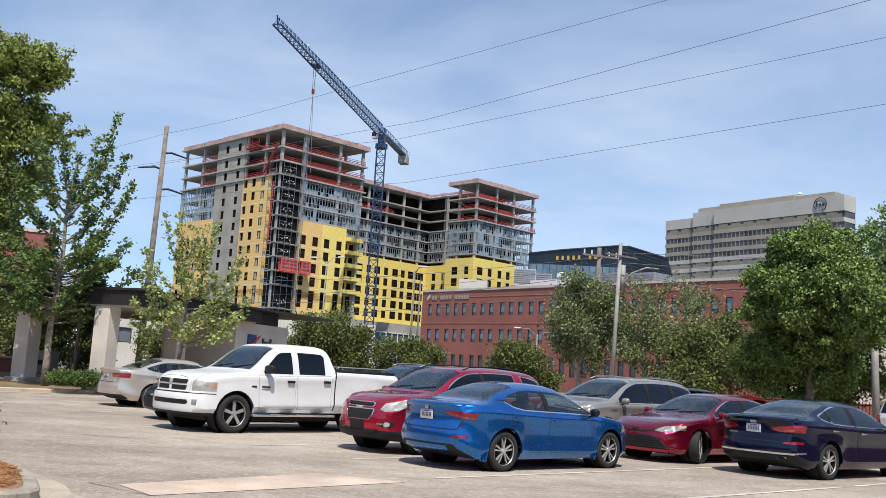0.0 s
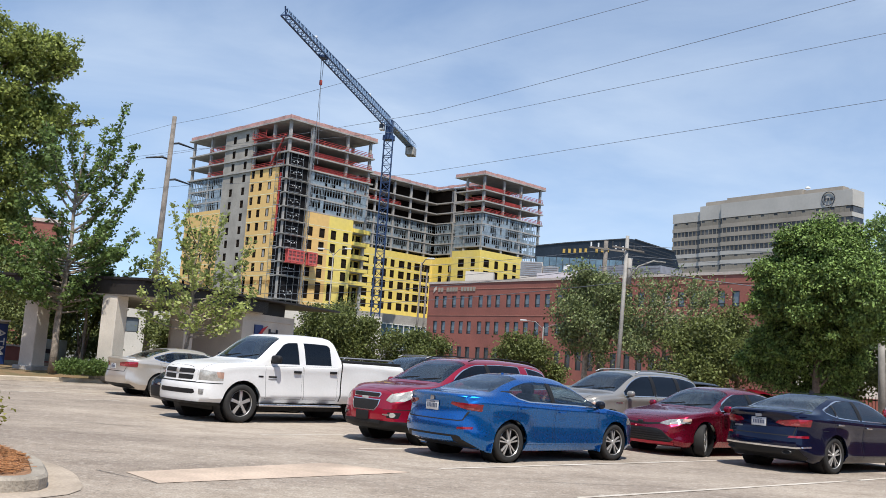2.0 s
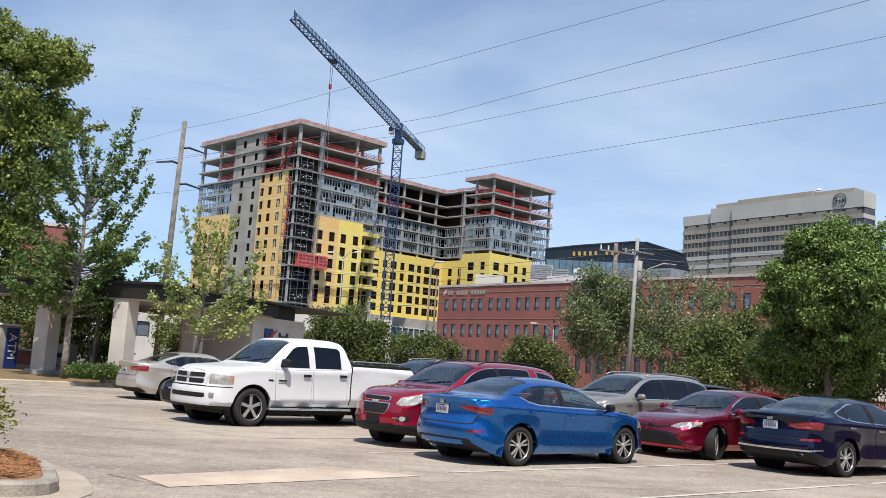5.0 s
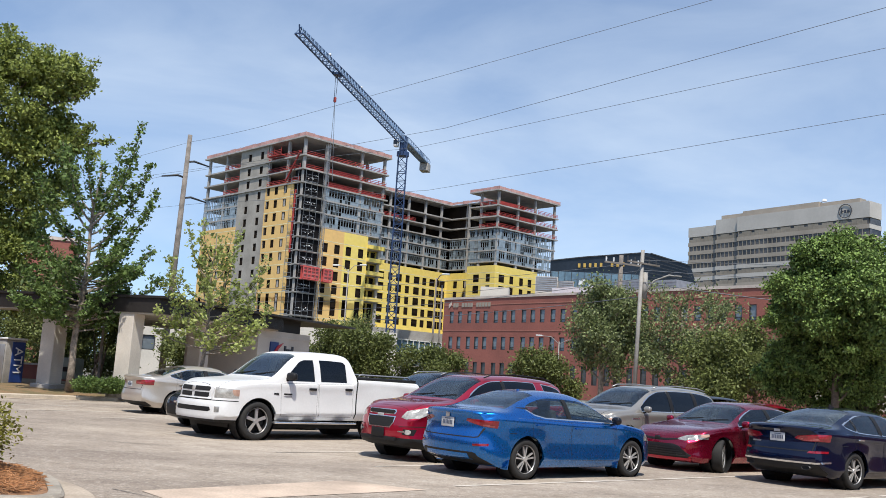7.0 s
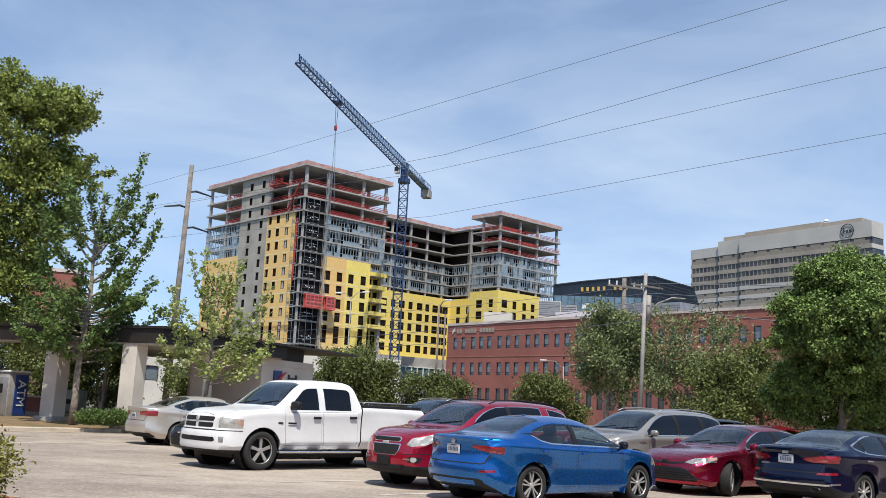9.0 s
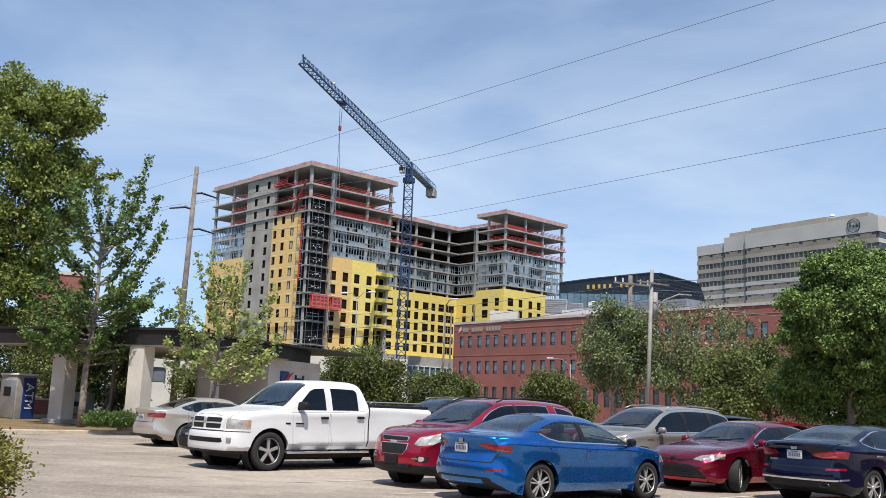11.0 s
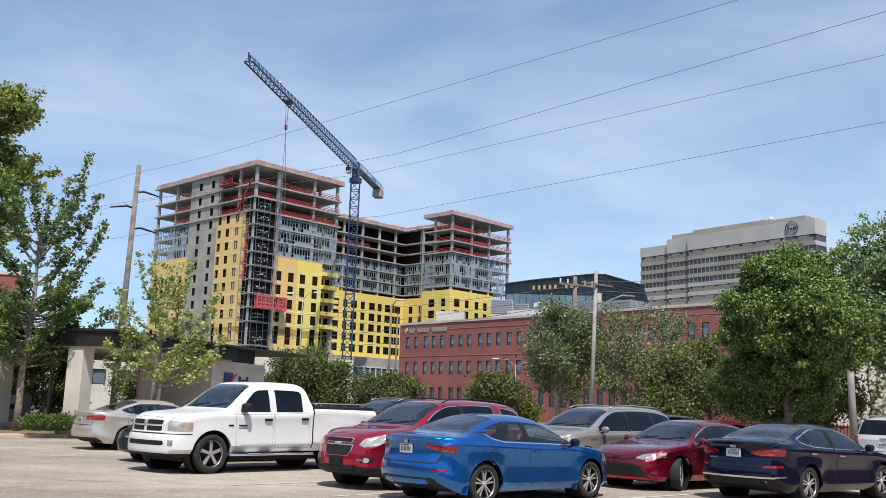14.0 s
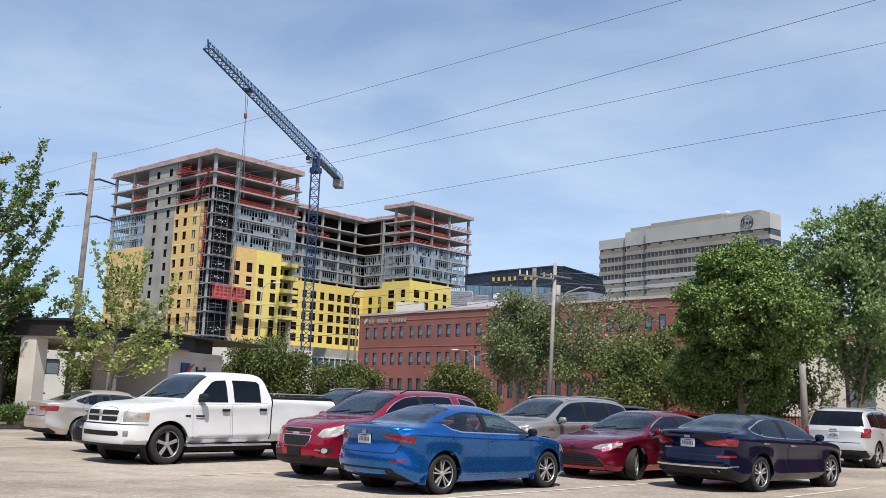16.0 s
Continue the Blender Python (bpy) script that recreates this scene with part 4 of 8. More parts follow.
# electric blue compact sedan
c = shape(SEDAN, L=4.64, W=1.815, H=1.445, wb=2.71, fo=0.90, r=0.327, glass=[(1.42, 2.50), (2.57, 3.56)], doors=[(1.36, 2.54), (2.54, 3.50)],
          belt=[(1.3, 0.945), (2.5, 0.985), (3.15, 1.005), (3.4, 1.055), (3.6, 1.15)], head=[(1.35, 0.96), (1.9, 1.225), (2.15, 1.295), (2.6, 1.335), (3.0, 1.315), (3.4, 1.235), (3.6, 1.155)])
sentra, c, X = car("blue_sedan", "electric blue compact sedan with black and silver wheels", c, pose(0.77, 16.22, 0, 0, 0, 40.7), ELECTRIC,
    front=[("headlight", [(0.50, 0.62), (0.95, 0.66), (0.95, 0.78), (0.50, 0.70)], LAMPCLEAR, 0.008, True),
           ("grille", [(-0.40, 0.36), (0.40, 0.36), (0.5, 0.64), (-0.5, 0.64)], BLACKPL, 0.008, False)],
    rear=[("tail_lamp", [(0.41, 0.905), (0.62, 0.855), (0.80, 0.815), (0.99, 0.835), (1.0, 0.915), (0.70, 0.925), (0.43, 0.938)], LAMPRED, 0.008, True),
          ("lamp_lens", [(0.60, 0.870), (0.78, 0.832), (0.90, 0.842), (0.90, 0.856), (0.74, 0.862)], LAMPPINK, 0.010, True),
          ("boot_gap", [(-0.67, 0.66), (-0.60, 0.645), (0.60, 0.645), (0.67, 0.66), (0.72, 0.80), (0.705, 0.80), (0.655, 0.672), (0.59, 0.658), (-0.59, 0.658), (-0.655, 0.672), (-0.705, 0.80), (-0.72, 0.80)], SEAM, 0.003, False),
          ("spoiler", [(-0.62, 1.02), (0.62, 1.02), (0.72, 1.045), (0.72, 1.10), (-0.72, 1.10), (-0.72, 1.045)], ELECTRIC, 0.026, False),
          ("reflector", [(0.60, 0.52), (0.77, 0.53), (0.77, 0.562), (0.60, 0.55)], LAMPRED, 0.005, True),
          ("diffuser", [(-0.74, 0.22), (0.74, 0.22), (0.64, 0.40), (0.58, 0.42), (-0.58, 0.42), (-0.64, 0.40)], BLACKPL, 0.004, False),
          ("diffuser_panel", [(-0.52, 0.30), (0.52, 0.30), (0.49, 0.385), (-0.49, 0.385)], ELECTRIC, 0.010, False)],
    side=[("pillar_trim", [(3.54, 1.11), (3.62, 1.138), (3.74, 1.142), (3.74, 1.152), (3.62, 1.155), (3.52, 1.15)], BLACKPL, 0.003),
          ("sill_trim", strip_side([(1.36, 0.930), (2.0, 0.955), (2.5, 0.968), (3.15, 0.988), (3.4, 1.034), (3.58, 1.115)], 0.014), CHROME, 0.004),
          ("fuel_door", [(3.86, 0.74), (4.00, 0.74), (4.00, 0.746), (3.86, 0.746)], SEAM, 0.002)],
    spokes=5, twin=True, side_glass=GLASSTINT, seat_mat=SEAT, extra=dict(mirror=INK))
plate(sentra, skin(c, "rear", 0, 0.86) - 0.014, 0, 0.86, 0)
badge(sentra, c, "rear", 0, 0.985, (0.015, 0.09, 0.08), SILVER, bevel=0.007, out=0.010)
rounded_box("roof_antenna", (0.06, 0.03, 0.03), ELECTRIC, sentra, pose(X(3.0), 0, 1.435), 0.012)
for sgn in (1, -1):
    rounded_box("mud_flap", (0.025, 0.16, 0.16), ELECTRIC, sentra, pose(-0.40, sgn * 0.80, 0.24, 0, 12, 0), 0.01)
    rounded_box("mud_flap", (0.025, 0.14, 0.16), ELECTRIC, sentra, pose(2.71 - 0.40, sgn * 0.82, 0.24, 0, 12, 0), 0.01)

# ruby red midsize sedan
c = shape(SEDAN, L=4.90, W=1.84, H=1.445, wb=2.825, fo=1.01, r=0.335)
camry, c, X = car("red_sedan", "ruby red midsize sedan with wide black lower grille", c, pose(7.39, 21.98, 0, 0, 0, 217.7), RUBY,
    front=[("headlight", [(0.44, 0.640), (0.62, 0.625), (0.98, 0.69), (0.98, 0.78), (0.60, 0.725)], LAMPCLEAR, 0.006, True),
           ("turn_lamp", [(0.80, 0.70), (1.0, 0.725), (1.0, 0.765), (0.80, 0.745)], LAMPAMBER, 0.010, True),
           ("lower_grille", [(-0.66, 0.28), (0.66, 0.28), (0.72, 0.33), (0.52, 0.50), (0.40, 0.535), (-0.40, 0.535), (-0.52, 0.50), (-0.72, 0.33)], BLACKPL, 0.006, False),
           ("upper_grille", [(-0.46, 0.635), (-0.2, 0.60), (0.2, 0.60), (0.46, 0.635), (0.46, 0.655), (0.2, 0.632), (-0.2, 0.632), (-0.46, 0.655)], BLACKPL, 0.008, False),
           ("lip", [(-0.66, 0.22), (0.66, 0.22), (0.70, 0.265), (-0.70, 0.265)], CRIMSON, 0.02, False)] +
          [("grille_slat", [(-0.64 + 0.06 * k, 0.315 + 0.045 * k), (0.64 - 0.06 * k, 0.315 + 0.045 * k), (0.64 - 0.06 * k, 0.325 + 0.045 * k), (-0.64 + 0.06 * k, 0.325 + 0.045 * k)], DARKALLOY, 0.012, False) for k in range(4)],
    rear=[("tail_lamp", [(0.46, 0.82), (0.98, 0.82), (1.0, 0.98), (0.46, 0.94)], LAMPRED, 0.008, True)],
    spokes=10, steer=28, side_glass=GLASSMID, window_trim=CHROME, seat_mat=SEATTAN)
badge(camry, c, "front", 0, 0.632, (0.02, 0.13, 0.09), DARKALLOY, bevel=0.009, out=0.012)

# deep navy midsize sedan
c = shape(SEDAN, L=4.90, W=1.86, H=1.465, wb=2.805, fo=0.95, r=0.335)
optima, c, X = car("navy_sedan", "deep navy midsize sedan with chrome bumper strip", c, pose(7.01, 18.30, 0, 0, 0, 37.1), NAVY,
    front=[("headlight", [(0.50, 0.64), (0.95, 0.66), (0.95, 0.78), (0.50, 0.72)], LAMPCLEAR, 0.008, True)],
    rear=[("tail_lamp", [(0.34, 0.885), (0.50, 0.845), (0.92, 0.85), (1.0, 0.885), (1.0, 0.965), (0.74, 0.965), (0.40, 0.93)], LAMPRED, 0.008, True),
          ("lamp_lens", [(0.42, 0.880), (0.52, 0.862), (0.74, 0.866), (0.74, 0.888), (0.50, 0.893)], LAMPPINK, 0.011, True),
          ("boot_gap", [(-0.66, 0.66), (0.66, 0.66), (0.70, 0.84), (0.688, 0.84), (0.648, 0.673), (-0.648, 0.673), (-0.688, 0.84), (-0.70, 0.84)], SEAM, 0.003, False),
          ("boot_lip", [(-0.64, 1.04), (0.64, 1.04), (0.70, 1.06), (0.70, 1.11), (-0.70, 1.11), (-0.70, 1.06)], NAVY, 0.016, False),
          ("reflector", [(0.58, 0.635), (0.82, 0.64), (0.82, 0.675), (0.60, 0.665)], LAMPRED, 0.005, True),
          ("bumper_skirt", [(-0.82, 0.22), (0.82, 0.22), (0.74, 0.44), (-0.74, 0.44)], BLACKPL, 0.004, False),
          ("chrome_strip", [(-0.86, 0.475), (-0.74, 0.452), (0.74, 0.452), (0.86, 0.475), (0.86, 0.488), (0.74, 0.466), (-0.74, 0.466), (-0.86, 0.488)], CHROME, 0.012, False)],
    side=[("fuel_door", [(4.02, 0.78), (4.16, 0.78), (4.16, 0.786), (4.02, 0.786)], SEAM, 0.002)],
    spokes=5, twin=True, side_glass=GLASSMID, window_trim=CHROME, extra=dict(handle=CHROME))
plate(optima, skin(c, "rear", 0, 0.88) - 0.014, 0, 0.88, 0)
badge(optima, c, "rear", 0, 1.00, (0.015, 0.13, 0.055), SILVER, bevel=0.007, out=0.010)
badge(optima, c, "rear", 0.46, 0.78, (0.006, 0.20, 0.028), STEEL, "boot_badge", out=0.004)
for sgn in (1, -1):
    tip = Mesh().lathe([(0.075, 0.0), (0.078, -0.10), (0.070, -0.10), (0.066, 0.0)], 20, Matrix.Translation((skin(c, "rear", 0.56, 0.38) + 0.07, sgn * 0.57, 0.375)) @ Matrix.Rotation(radians(-90), 4, "Z") @ Matrix.Diagonal((1.15, 1, 0.5, 1)))
    tip = tip.part("exhaust_tip", DARKALLOY, optima, smooth=True)
    # Black disc closes the tube, standing for the darkness inside it.
    Mesh().lathe([(0, -0.085), (0.069, -0.085), (0.069, -0.07), (0, -0.07)], 20, Matrix.Translation((skin(c, "rear", 0.56, 0.38) + 0.07, sgn * 0.57, 0.375)) @ Matrix.Rotation(radians(-90), 4, "Z") @ Matrix.Diagonal((1.15, 1, 0.5, 1))).part("bore", SEAM, tip)
Mesh().add([(X(2.95), -0.015, 1.46), (X(3.15), -0.02, 1.43), (X(3.15), 0.02, 1.43), (X(2.95), 0.015, 1.46), (X(3.13), 0, 1.53)], [(0, 1, 2, 3), (0, 4, 1), (1, 4, 2), (2, 4, 3), (3, 4, 0)]).part("roof_antenna", BLACKPL, optima)

# grey-beige SUV
c = shape(SUV, L=4.76, W=1.89, H=1.70, wb=2.78, fo=0.94, r=0.365)
sorento, c, X = car("grey_suv", "grey-beige metallic SUV with silver roof rails", c, pose(5.75, 24.05, 0, 0, 0, 218.0), TITAN,
    front=[("headlight", [(0.46, 0.82), (0.98, 0.85), (0.98, 0.98), (0.70, 0.96), (0.50, 0.92)], LAMPCLEAR, 0.006, True),
           ("turn_lamp", [(0.78, 0.83), (1.0, 0.85), (1.0, 0.93), (0.86, 0.90)], LAMPAMBER, 0.010, True),
           ("grille", [(-0.40, 0.68), (0.40, 0.68), (0.48, 0.90), (-0.48, 0.90)], BLACKPL, 0.010, False)],
    rear=[("tail_lamp", [(0.62, 0.90), (1.1, 0.90), (1.1, 1.08), (0.62, 1.06)], LAMPRED, 0.008, True)],
    side=[("fender_vent", [(1.10, 0.90), (1.34, 0.91), (1.34, 0.95), (1.10, 0.94)], CHROME, 0.006)],
    rails=STEEL, window_trim=CHROME, seat_mat=SEATTAN, extra=dict(handle=CHROME))

# champagne silver sedan
c = shape(SEDAN, L=4.86, W=1.85, H=1.465, wb=2.775, fo=0.96, r=0.335)
accord, c, X = car("silver_sedan", "champagne silver sedan with wide red tail lamps", c, pose(-8.6, 28.6, 0, 0, 0, 42.0), CHAMPAGNE,
    front=[("headlight", [(0.50, 0.62), (0.95, 0.66), (0.95, 0.78), (0.50, 0.70)], LAMPCLEAR, 0.008, True)],
    rear=[("tail_lamp", [(0.36, 0.865), (0.92, 0.845), (1.0, 0.90), (1.0, 0.985), (0.80, 0.985), (0.36, 0.945)], LAMPRED, 0.008, True),
          ("lamp_lens", [(0.38, 0.872), (0.60, 0.866), (0.60, 0.895), (0.38, 0.90)], LAMPPINK, 0.011, True),
          ("boot_gap", [(-0.61, 0.70), (0.61, 0.70), (0.64, 0.84), (0.63, 0.84), (0.60, 0.713), (-0.60, 0.713), (-0.63, 0.84), (-0.64, 0.84)], SEAM, 0.003, False),
          ("boot_lip", [(-0.64, 1.05), (0.64, 1.05), (0.68, 1.10), (-0.68, 1.10)], CHAMPAGNE, 0.012, False),
          ("bumper_skirt", [(-0.80, 0.22), (0.80, 0.22), (0.74, 0.36), (-0.74, 0.36)], BLACKPL, 0.004, False)],
    spokes=10, side_glass=GLASSTINT, window_trim=CHROME)
plate(accord, skin(c, "rear", 0, 0.84) - 0.014, 0, 0.84, 0)

# small dark compact
c = shape(SEDAN, L=4.35, W=1.78, H=1.46, wb=2.6, fo=0.88, r=0.31)
compact, c, X = car("black_compact", "small blue-black hatch-sized sedan beside the pickup", c, pose(-4.15, 25.55, 0, 0, 0, 224.0), INK,
    front=[("headlight", [(0.44, 0.62), (0.95, 0.66), (0.95, 0.80), (0.60, 0.74)], LAMPCLEAR, 0.006, True),
           ("grille", [(-0.40, 0.30), (0.40, 0.30), (0.5, 0.54), (-0.5, 0.54)], BLACKPL, 0.008, False)],
    rear=[("tail_lamp", [(0.42, 0.86), (0.98, 0.82), (1.0, 0.98), (0.42, 0.97)], LAMPRED, 0.008, True)],
    spokes=10, side_glass=GLASSTINT)
badge(compact, c, "front", 0, 0.60, (0.02, 0.14, 0.06), CHROME, out=0.012)

# silver crossover seen from behind
c = shape(SUV, L=4.72, W=1.93, H=1.70, wb=2.825, fo=0.93, r=0.37)
edge, c, X = car("silver_suv", "silver crossover SUV seen from behind, with red tail lamps", c, pose(14.07, 26.90, 0, 0, 0, 44.0), SILVER,
    front=[("headlight", [(0.50, 0.80), (1.0, 0.82), (1.0, 0.98), (0.50, 0.92)], LAMPCLEAR, 0.008, True)],
    rear=[("tail_lamp", [(0.72, 0.86), (1.1, 0.86), (1.1, 1.12), (0.76, 1.10)], LAMPRED, 0.010, True),
          ("tailgate_gap", [(-0.70, 0.70), (0.70, 0.70), (0.72, 0.715), (-0.72, 0.715)], SEAM, 0.003, False),
          ("bumper_skirt", [(-0.90, 0.2), (0.90, 0.2), (0.84, 0.50), (-0.84, 0.50)], BLACKPL, 0.006, False)],
    rails=STEEL, spokes=5)
plate(edge, skin(c, "rear", 0, 0.90) - 0.014, 0, 0.90, 0)
badge(edge, c, "rear", 0, 1.05, (0.015, 0.22, 0.07), CHROME, out=0.01)

# dark SUVs further back
c = shape(SUV, L=4.7, W=1.86, H=1.74, wb=2.75, fo=0.93, r=0.36)
darksuv, c, X = car("black_suv", "black SUV with silver roof rails parked behind the pickup bed", c, pose(0.55, 29.3, 0, 0, 0, 222.0), INK,
    front=[("headlight", [(0.50, 0.80), (1.0, 0.82), (1.0, 0.98), (0.50, 0.92)], LAMPCLEAR, 0.008, True)], rails=STEEL, spokes=5)
c = shape(SUV, L=4.4, W=1.80, H=1.55, wb=2.6, fo=0.9, r=0.34)
darksuv2, c, X = car("black_suv", "black SUV parked beyond the grey SUV", c, pose(9.1, 32.2, 0, 0, 0, 218.0), INK,
    front=[("headlight", [(0.50, 0.80), (1.0, 0.82), (1.0, 0.98), (0.50, 0.92)], LAMPCLEAR, 0.008, True)], spokes=5)
c = shape(SEDAN, L=4.75, W=1.82, H=1.43, wb=2.75, fo=0.98, r=0.33)
redback, c, X = car("red_sedan", "bright red sedan parked beyond the ruby sedan", c, pose(10.25, 29.45, 0, 0, 0, 218.0), CRIMSON,
    front=[("headlight", [(0.44, 0.62), (0.95, 0.66), (0.95, 0.80), (0.60, 0.74)], LAMPCLEAR, 0.006, True),
           ("grille", [(-0.40, 0.30), (0.40, 0.30), (0.5, 0.54), (-0.5, 0.54)], BLACKPL, 0.008, False)],
    rear=[("tail_lamp", [(0.42, 0.86), (0.98, 0.82), (1.0, 0.98), (0.42, 0.97)], LAMPRED, 0.008, True)], spokes=10)


# ---- ground ----
STALL = radians(41)                       # heading of the parking stalls
ground = tagged(Mesh().box(-2500, -1500, -0.5, 2500, 3000, -0.02).part("ground", LAND), "pale dusty city ground out to the horizon", "ground", kind="structure")
lot = Mesh()
nx, ny = 60, 60
lot_v = [(-60 + 140 * i / nx, -30 + 85 * j / ny, 0.004 * noise.noise(Vector((i * 0.31, j * 0.37, 0)))) for j in range(ny + 1) for i in range(nx + 1)]
lot.add(lot_v, [(j * (nx + 1) + i, j * (nx + 1) + i + 1, (j + 1) * (nx + 1) + i + 1, (j + 1) * (nx + 1) + i) for j in range(ny) for i in range(nx)])
road = tagged(lot.part("road", ASPHALT, smooth=True), "sun-bleached worn asphalt car park surface", "car park", kind="structure")


def ground_strip(name, a, b, w, mat, z=0.012, parent=None, label="", jag=0.0):
    """A thin flat strip on the ground from a to b, with slightly uneven edges."""
    a, b = Vector((*a, z)), Vector((*b, z))
    d = (b - a)
    n = max(2, int(d.length / 0.35))
    s = Vector((-d.y, d.x, 0)).normalized() * w / 2
    m = Mesh()
    vs = []
    for k in range(n + 1):
        p = a + d * k / n
        e0, e1 = 1 + random.uniform(-jag, jag), 1 + random.uniform(-jag, jag)
        vs += [p - s * e0, p + s * e1]
    m.add(vs, [(2 * k, 2 * k + 2, 2 * k + 3, 2 * k + 1)[::-1] for k in range(n)])
    return tagged(m.part(name, mat, parent), label)


lines = [((0.2, 14.0), (5.9, 19.0)), ((1.9, 11.8), (7.3, 16.45)), ((-3.1, 17.7), (-1.2, 19.45)), ((-1.15, 16.2), (0.4, 17.6)),
         ((-8.9, 24.5), (-8.2, 25.1)), ((-13.0, 28.15), (-10.4, 30.75)), ((-12.0, 25.5), (-8.8, 28.3)), ((7.6, 16.7), (10.5, 19.3)), ((9.5, 14.6), (15.5, 19.8)), ((-6.0, 20.6), (-4.6, 21.9))]
for a, b in lines:
    tagged(ground_strip("parking_line", a, b, 0.09, LINE, 0.006, jag=0.2), "worn white painted stall line on asphalt", "parking line", "stall lines", kind="structure")
apron = Mesh().add([(-3.55, 11.35, 0.006), (-2.95, 10.62, 0.006), (-0.2, 13.28, 0.006), (-1.45, 13.75, 0.006)], [(0, 1, 2, 3)])
tagged(apron.part("concrete_apron", SLAB), "pale concrete gutter panel set flush in the asphalt", "paving", kind="structure")
for a, b in (((-6.4, 17.78), (-5.7, 17.62)), ((-5.7, 17.62), (-5.0, 17.66)), ((-3.9, 11.35), (-2.95, 10.6)), ((1.5, 13.2), (3.6, 13.6))):
    tagged(ground_strip("asphalt_crack", a, b, 0.016, TAR, 0.008, jag=0.7), "dark crack in the asphalt", "crack", "asphalt cracks", kind="structure")


def kerbed_island(name, outline, top_mat, label, rise=0.15, crown=0.12, kerb_mat=None, pan=0.0):
    """A kerb round a bed: the kerb is a ring with a rounded top, the bed a crowned sheet inside it."""
    n = len(outline)
    c = Vector((sum(p[0] for p in outline) / n, sum(p[1] for p in outline) / n, 0))
    P = [Vector((*p, 0)) for p in outline]
    root = thing(name, label, "planting island", kind="structure")
    kerb, w = Mesh(), 0.16
    rings = []
    for i in range(n):
        t = (P[(i + 1) % n] - P[i - 1]).normalized()
        s = Vector((-t.y, t.x, 0))
        rings.append([P[i] + Vector((0, 0, -0.05)), P[i] + Vector((0, 0, rise * 0.8)), P[i] + s * 0.03 + Vector((0, 0, rise)), P[i] + s * w + Vector((0, 0, rise)), P[i] + s * w + Vector((0, 0, -0.05))])
    kerb.add([p for r in rings for p in r], [(i * 5 + k, ((i + 1) % n) * 5 + k, ((i + 1) % n) * 5 + k + 1, i * 5 + k + 1) for i in range(n) for k in range(4)])
    kerb.part("kerb", kerb_mat or KERB, root)
    if pan:
        gut, vs = Mesh(), []
        for i in range(n):
            t = (P[(i + 1) % n] - P[i - 1]).normalized()
            out = Vector((t.y, -t.x, 0))
            vs += [P[i] + Vector((0, 0, 0.010)), P[i] + out * (pan + 0.02 * noise.noise(P[i] * 3)) + Vector((0, 0, 0.007))]
        gut.add(vs, [(2 * i, 2 * i + 1, (2 * i + 3) % (2 * n), (2 * i + 2) % (2 * n)) for i in range(n)])
        gut.part("gutter_pan", PAN, root)
    bed, vs = Mesh(), []
    steps = 6
    for i in range(n):
        q = rings[i][3]
        for k in range(steps):
            f = k / steps
            p = q.lerp(Vector((c.x, c.y, q.z)), f)
            vs.append((p.x, p.y, rise - 0.03 + crown * min(1, f * 2.5) + 0.03 * noise.noise(p * 2.3)))
    vs.append((c.x, c.y, rise + crown))
    fs = [(i * steps + k, ((i + 1) % n) * steps + k, ((i + 1) % n) * steps + k + 1, i * steps + k + 1) for i in range(n) for k in range(steps - 1)]
    fs += [(i * steps + steps - 1, ((i + 1) % n) * steps + steps - 1, n * steps) for i in range(n)]
    bed.add(vs, fs)
    bed.part("mulch_bed", top_mat, root, smooth=True)
    return root


def arc_outline(corners, r=0.8, k=5):
    """A polygon with rounded corners, anticlockwise."""
    out, n = [], len(corners)
    for i in range(n):
        a, b, c_ = (Vector(corners[i - 1]), Vector(corners[i]), Vector(corners[(i + 1) % n]))
        p, q = b + (a - b).normalized() * r, b + (c_ - b).normalized() * r
        for j in range(k + 1):
            t = j / k
            out.append(tuple(p * (1 - t) ** 2 + b * 2 * t * (1 - t) + q * t * t))
    return out


kerbed_island("near_island", arc_outline([(-9.5, 8.2), (-3.6, 9.3), (-4.5, 11.2), (-8.6, 14.5)], 0.7), MULCH, "low kerbed island of brown pine straw", kerb_mat=KERBGREY, pan=0.34)
far_corner = [(-44, 6.0), (-15.5, 31.6), (-6.5, 39.5), (12, 56), (-8, 66), (-60, 40)]
kerbed_island("bank_island", arc_outline(far_corner, 1.2), MULCHDARK, "kerbed bed of pine straw and grass before the bank canopy", 0.15, 0.2, pan=0.45)


# ---- far buildings ----
def wall_rows(m, run, a0, a1, plane, zrows, cols, z0, z1, thick=0.3):
    """A wall with window openings: run 'x' lies along x at y=plane and faces -y; run 'y' along y at x=plane and faces -x."""
    def slab(a, b, za, zb):
        if b - a < 1e-3 or zb - za < 1e-3:
            return
        if run == "x":
            m.box(a, plane, za, b, plane + thick, zb)
        else:
            m.box(plane, a, za, plane + thick, b, zb)
    edge = z0
    for za, zb in sorted(zrows):
        slab(a0, a1, edge, za)
        prev = a0
        for ca, cb in sorted(cols):
            slab(prev, ca, za, zb)
            prev = cb
        slab(prev, a1, za, zb)
        edge = zb
    slab(a0, a1, edge, z1)


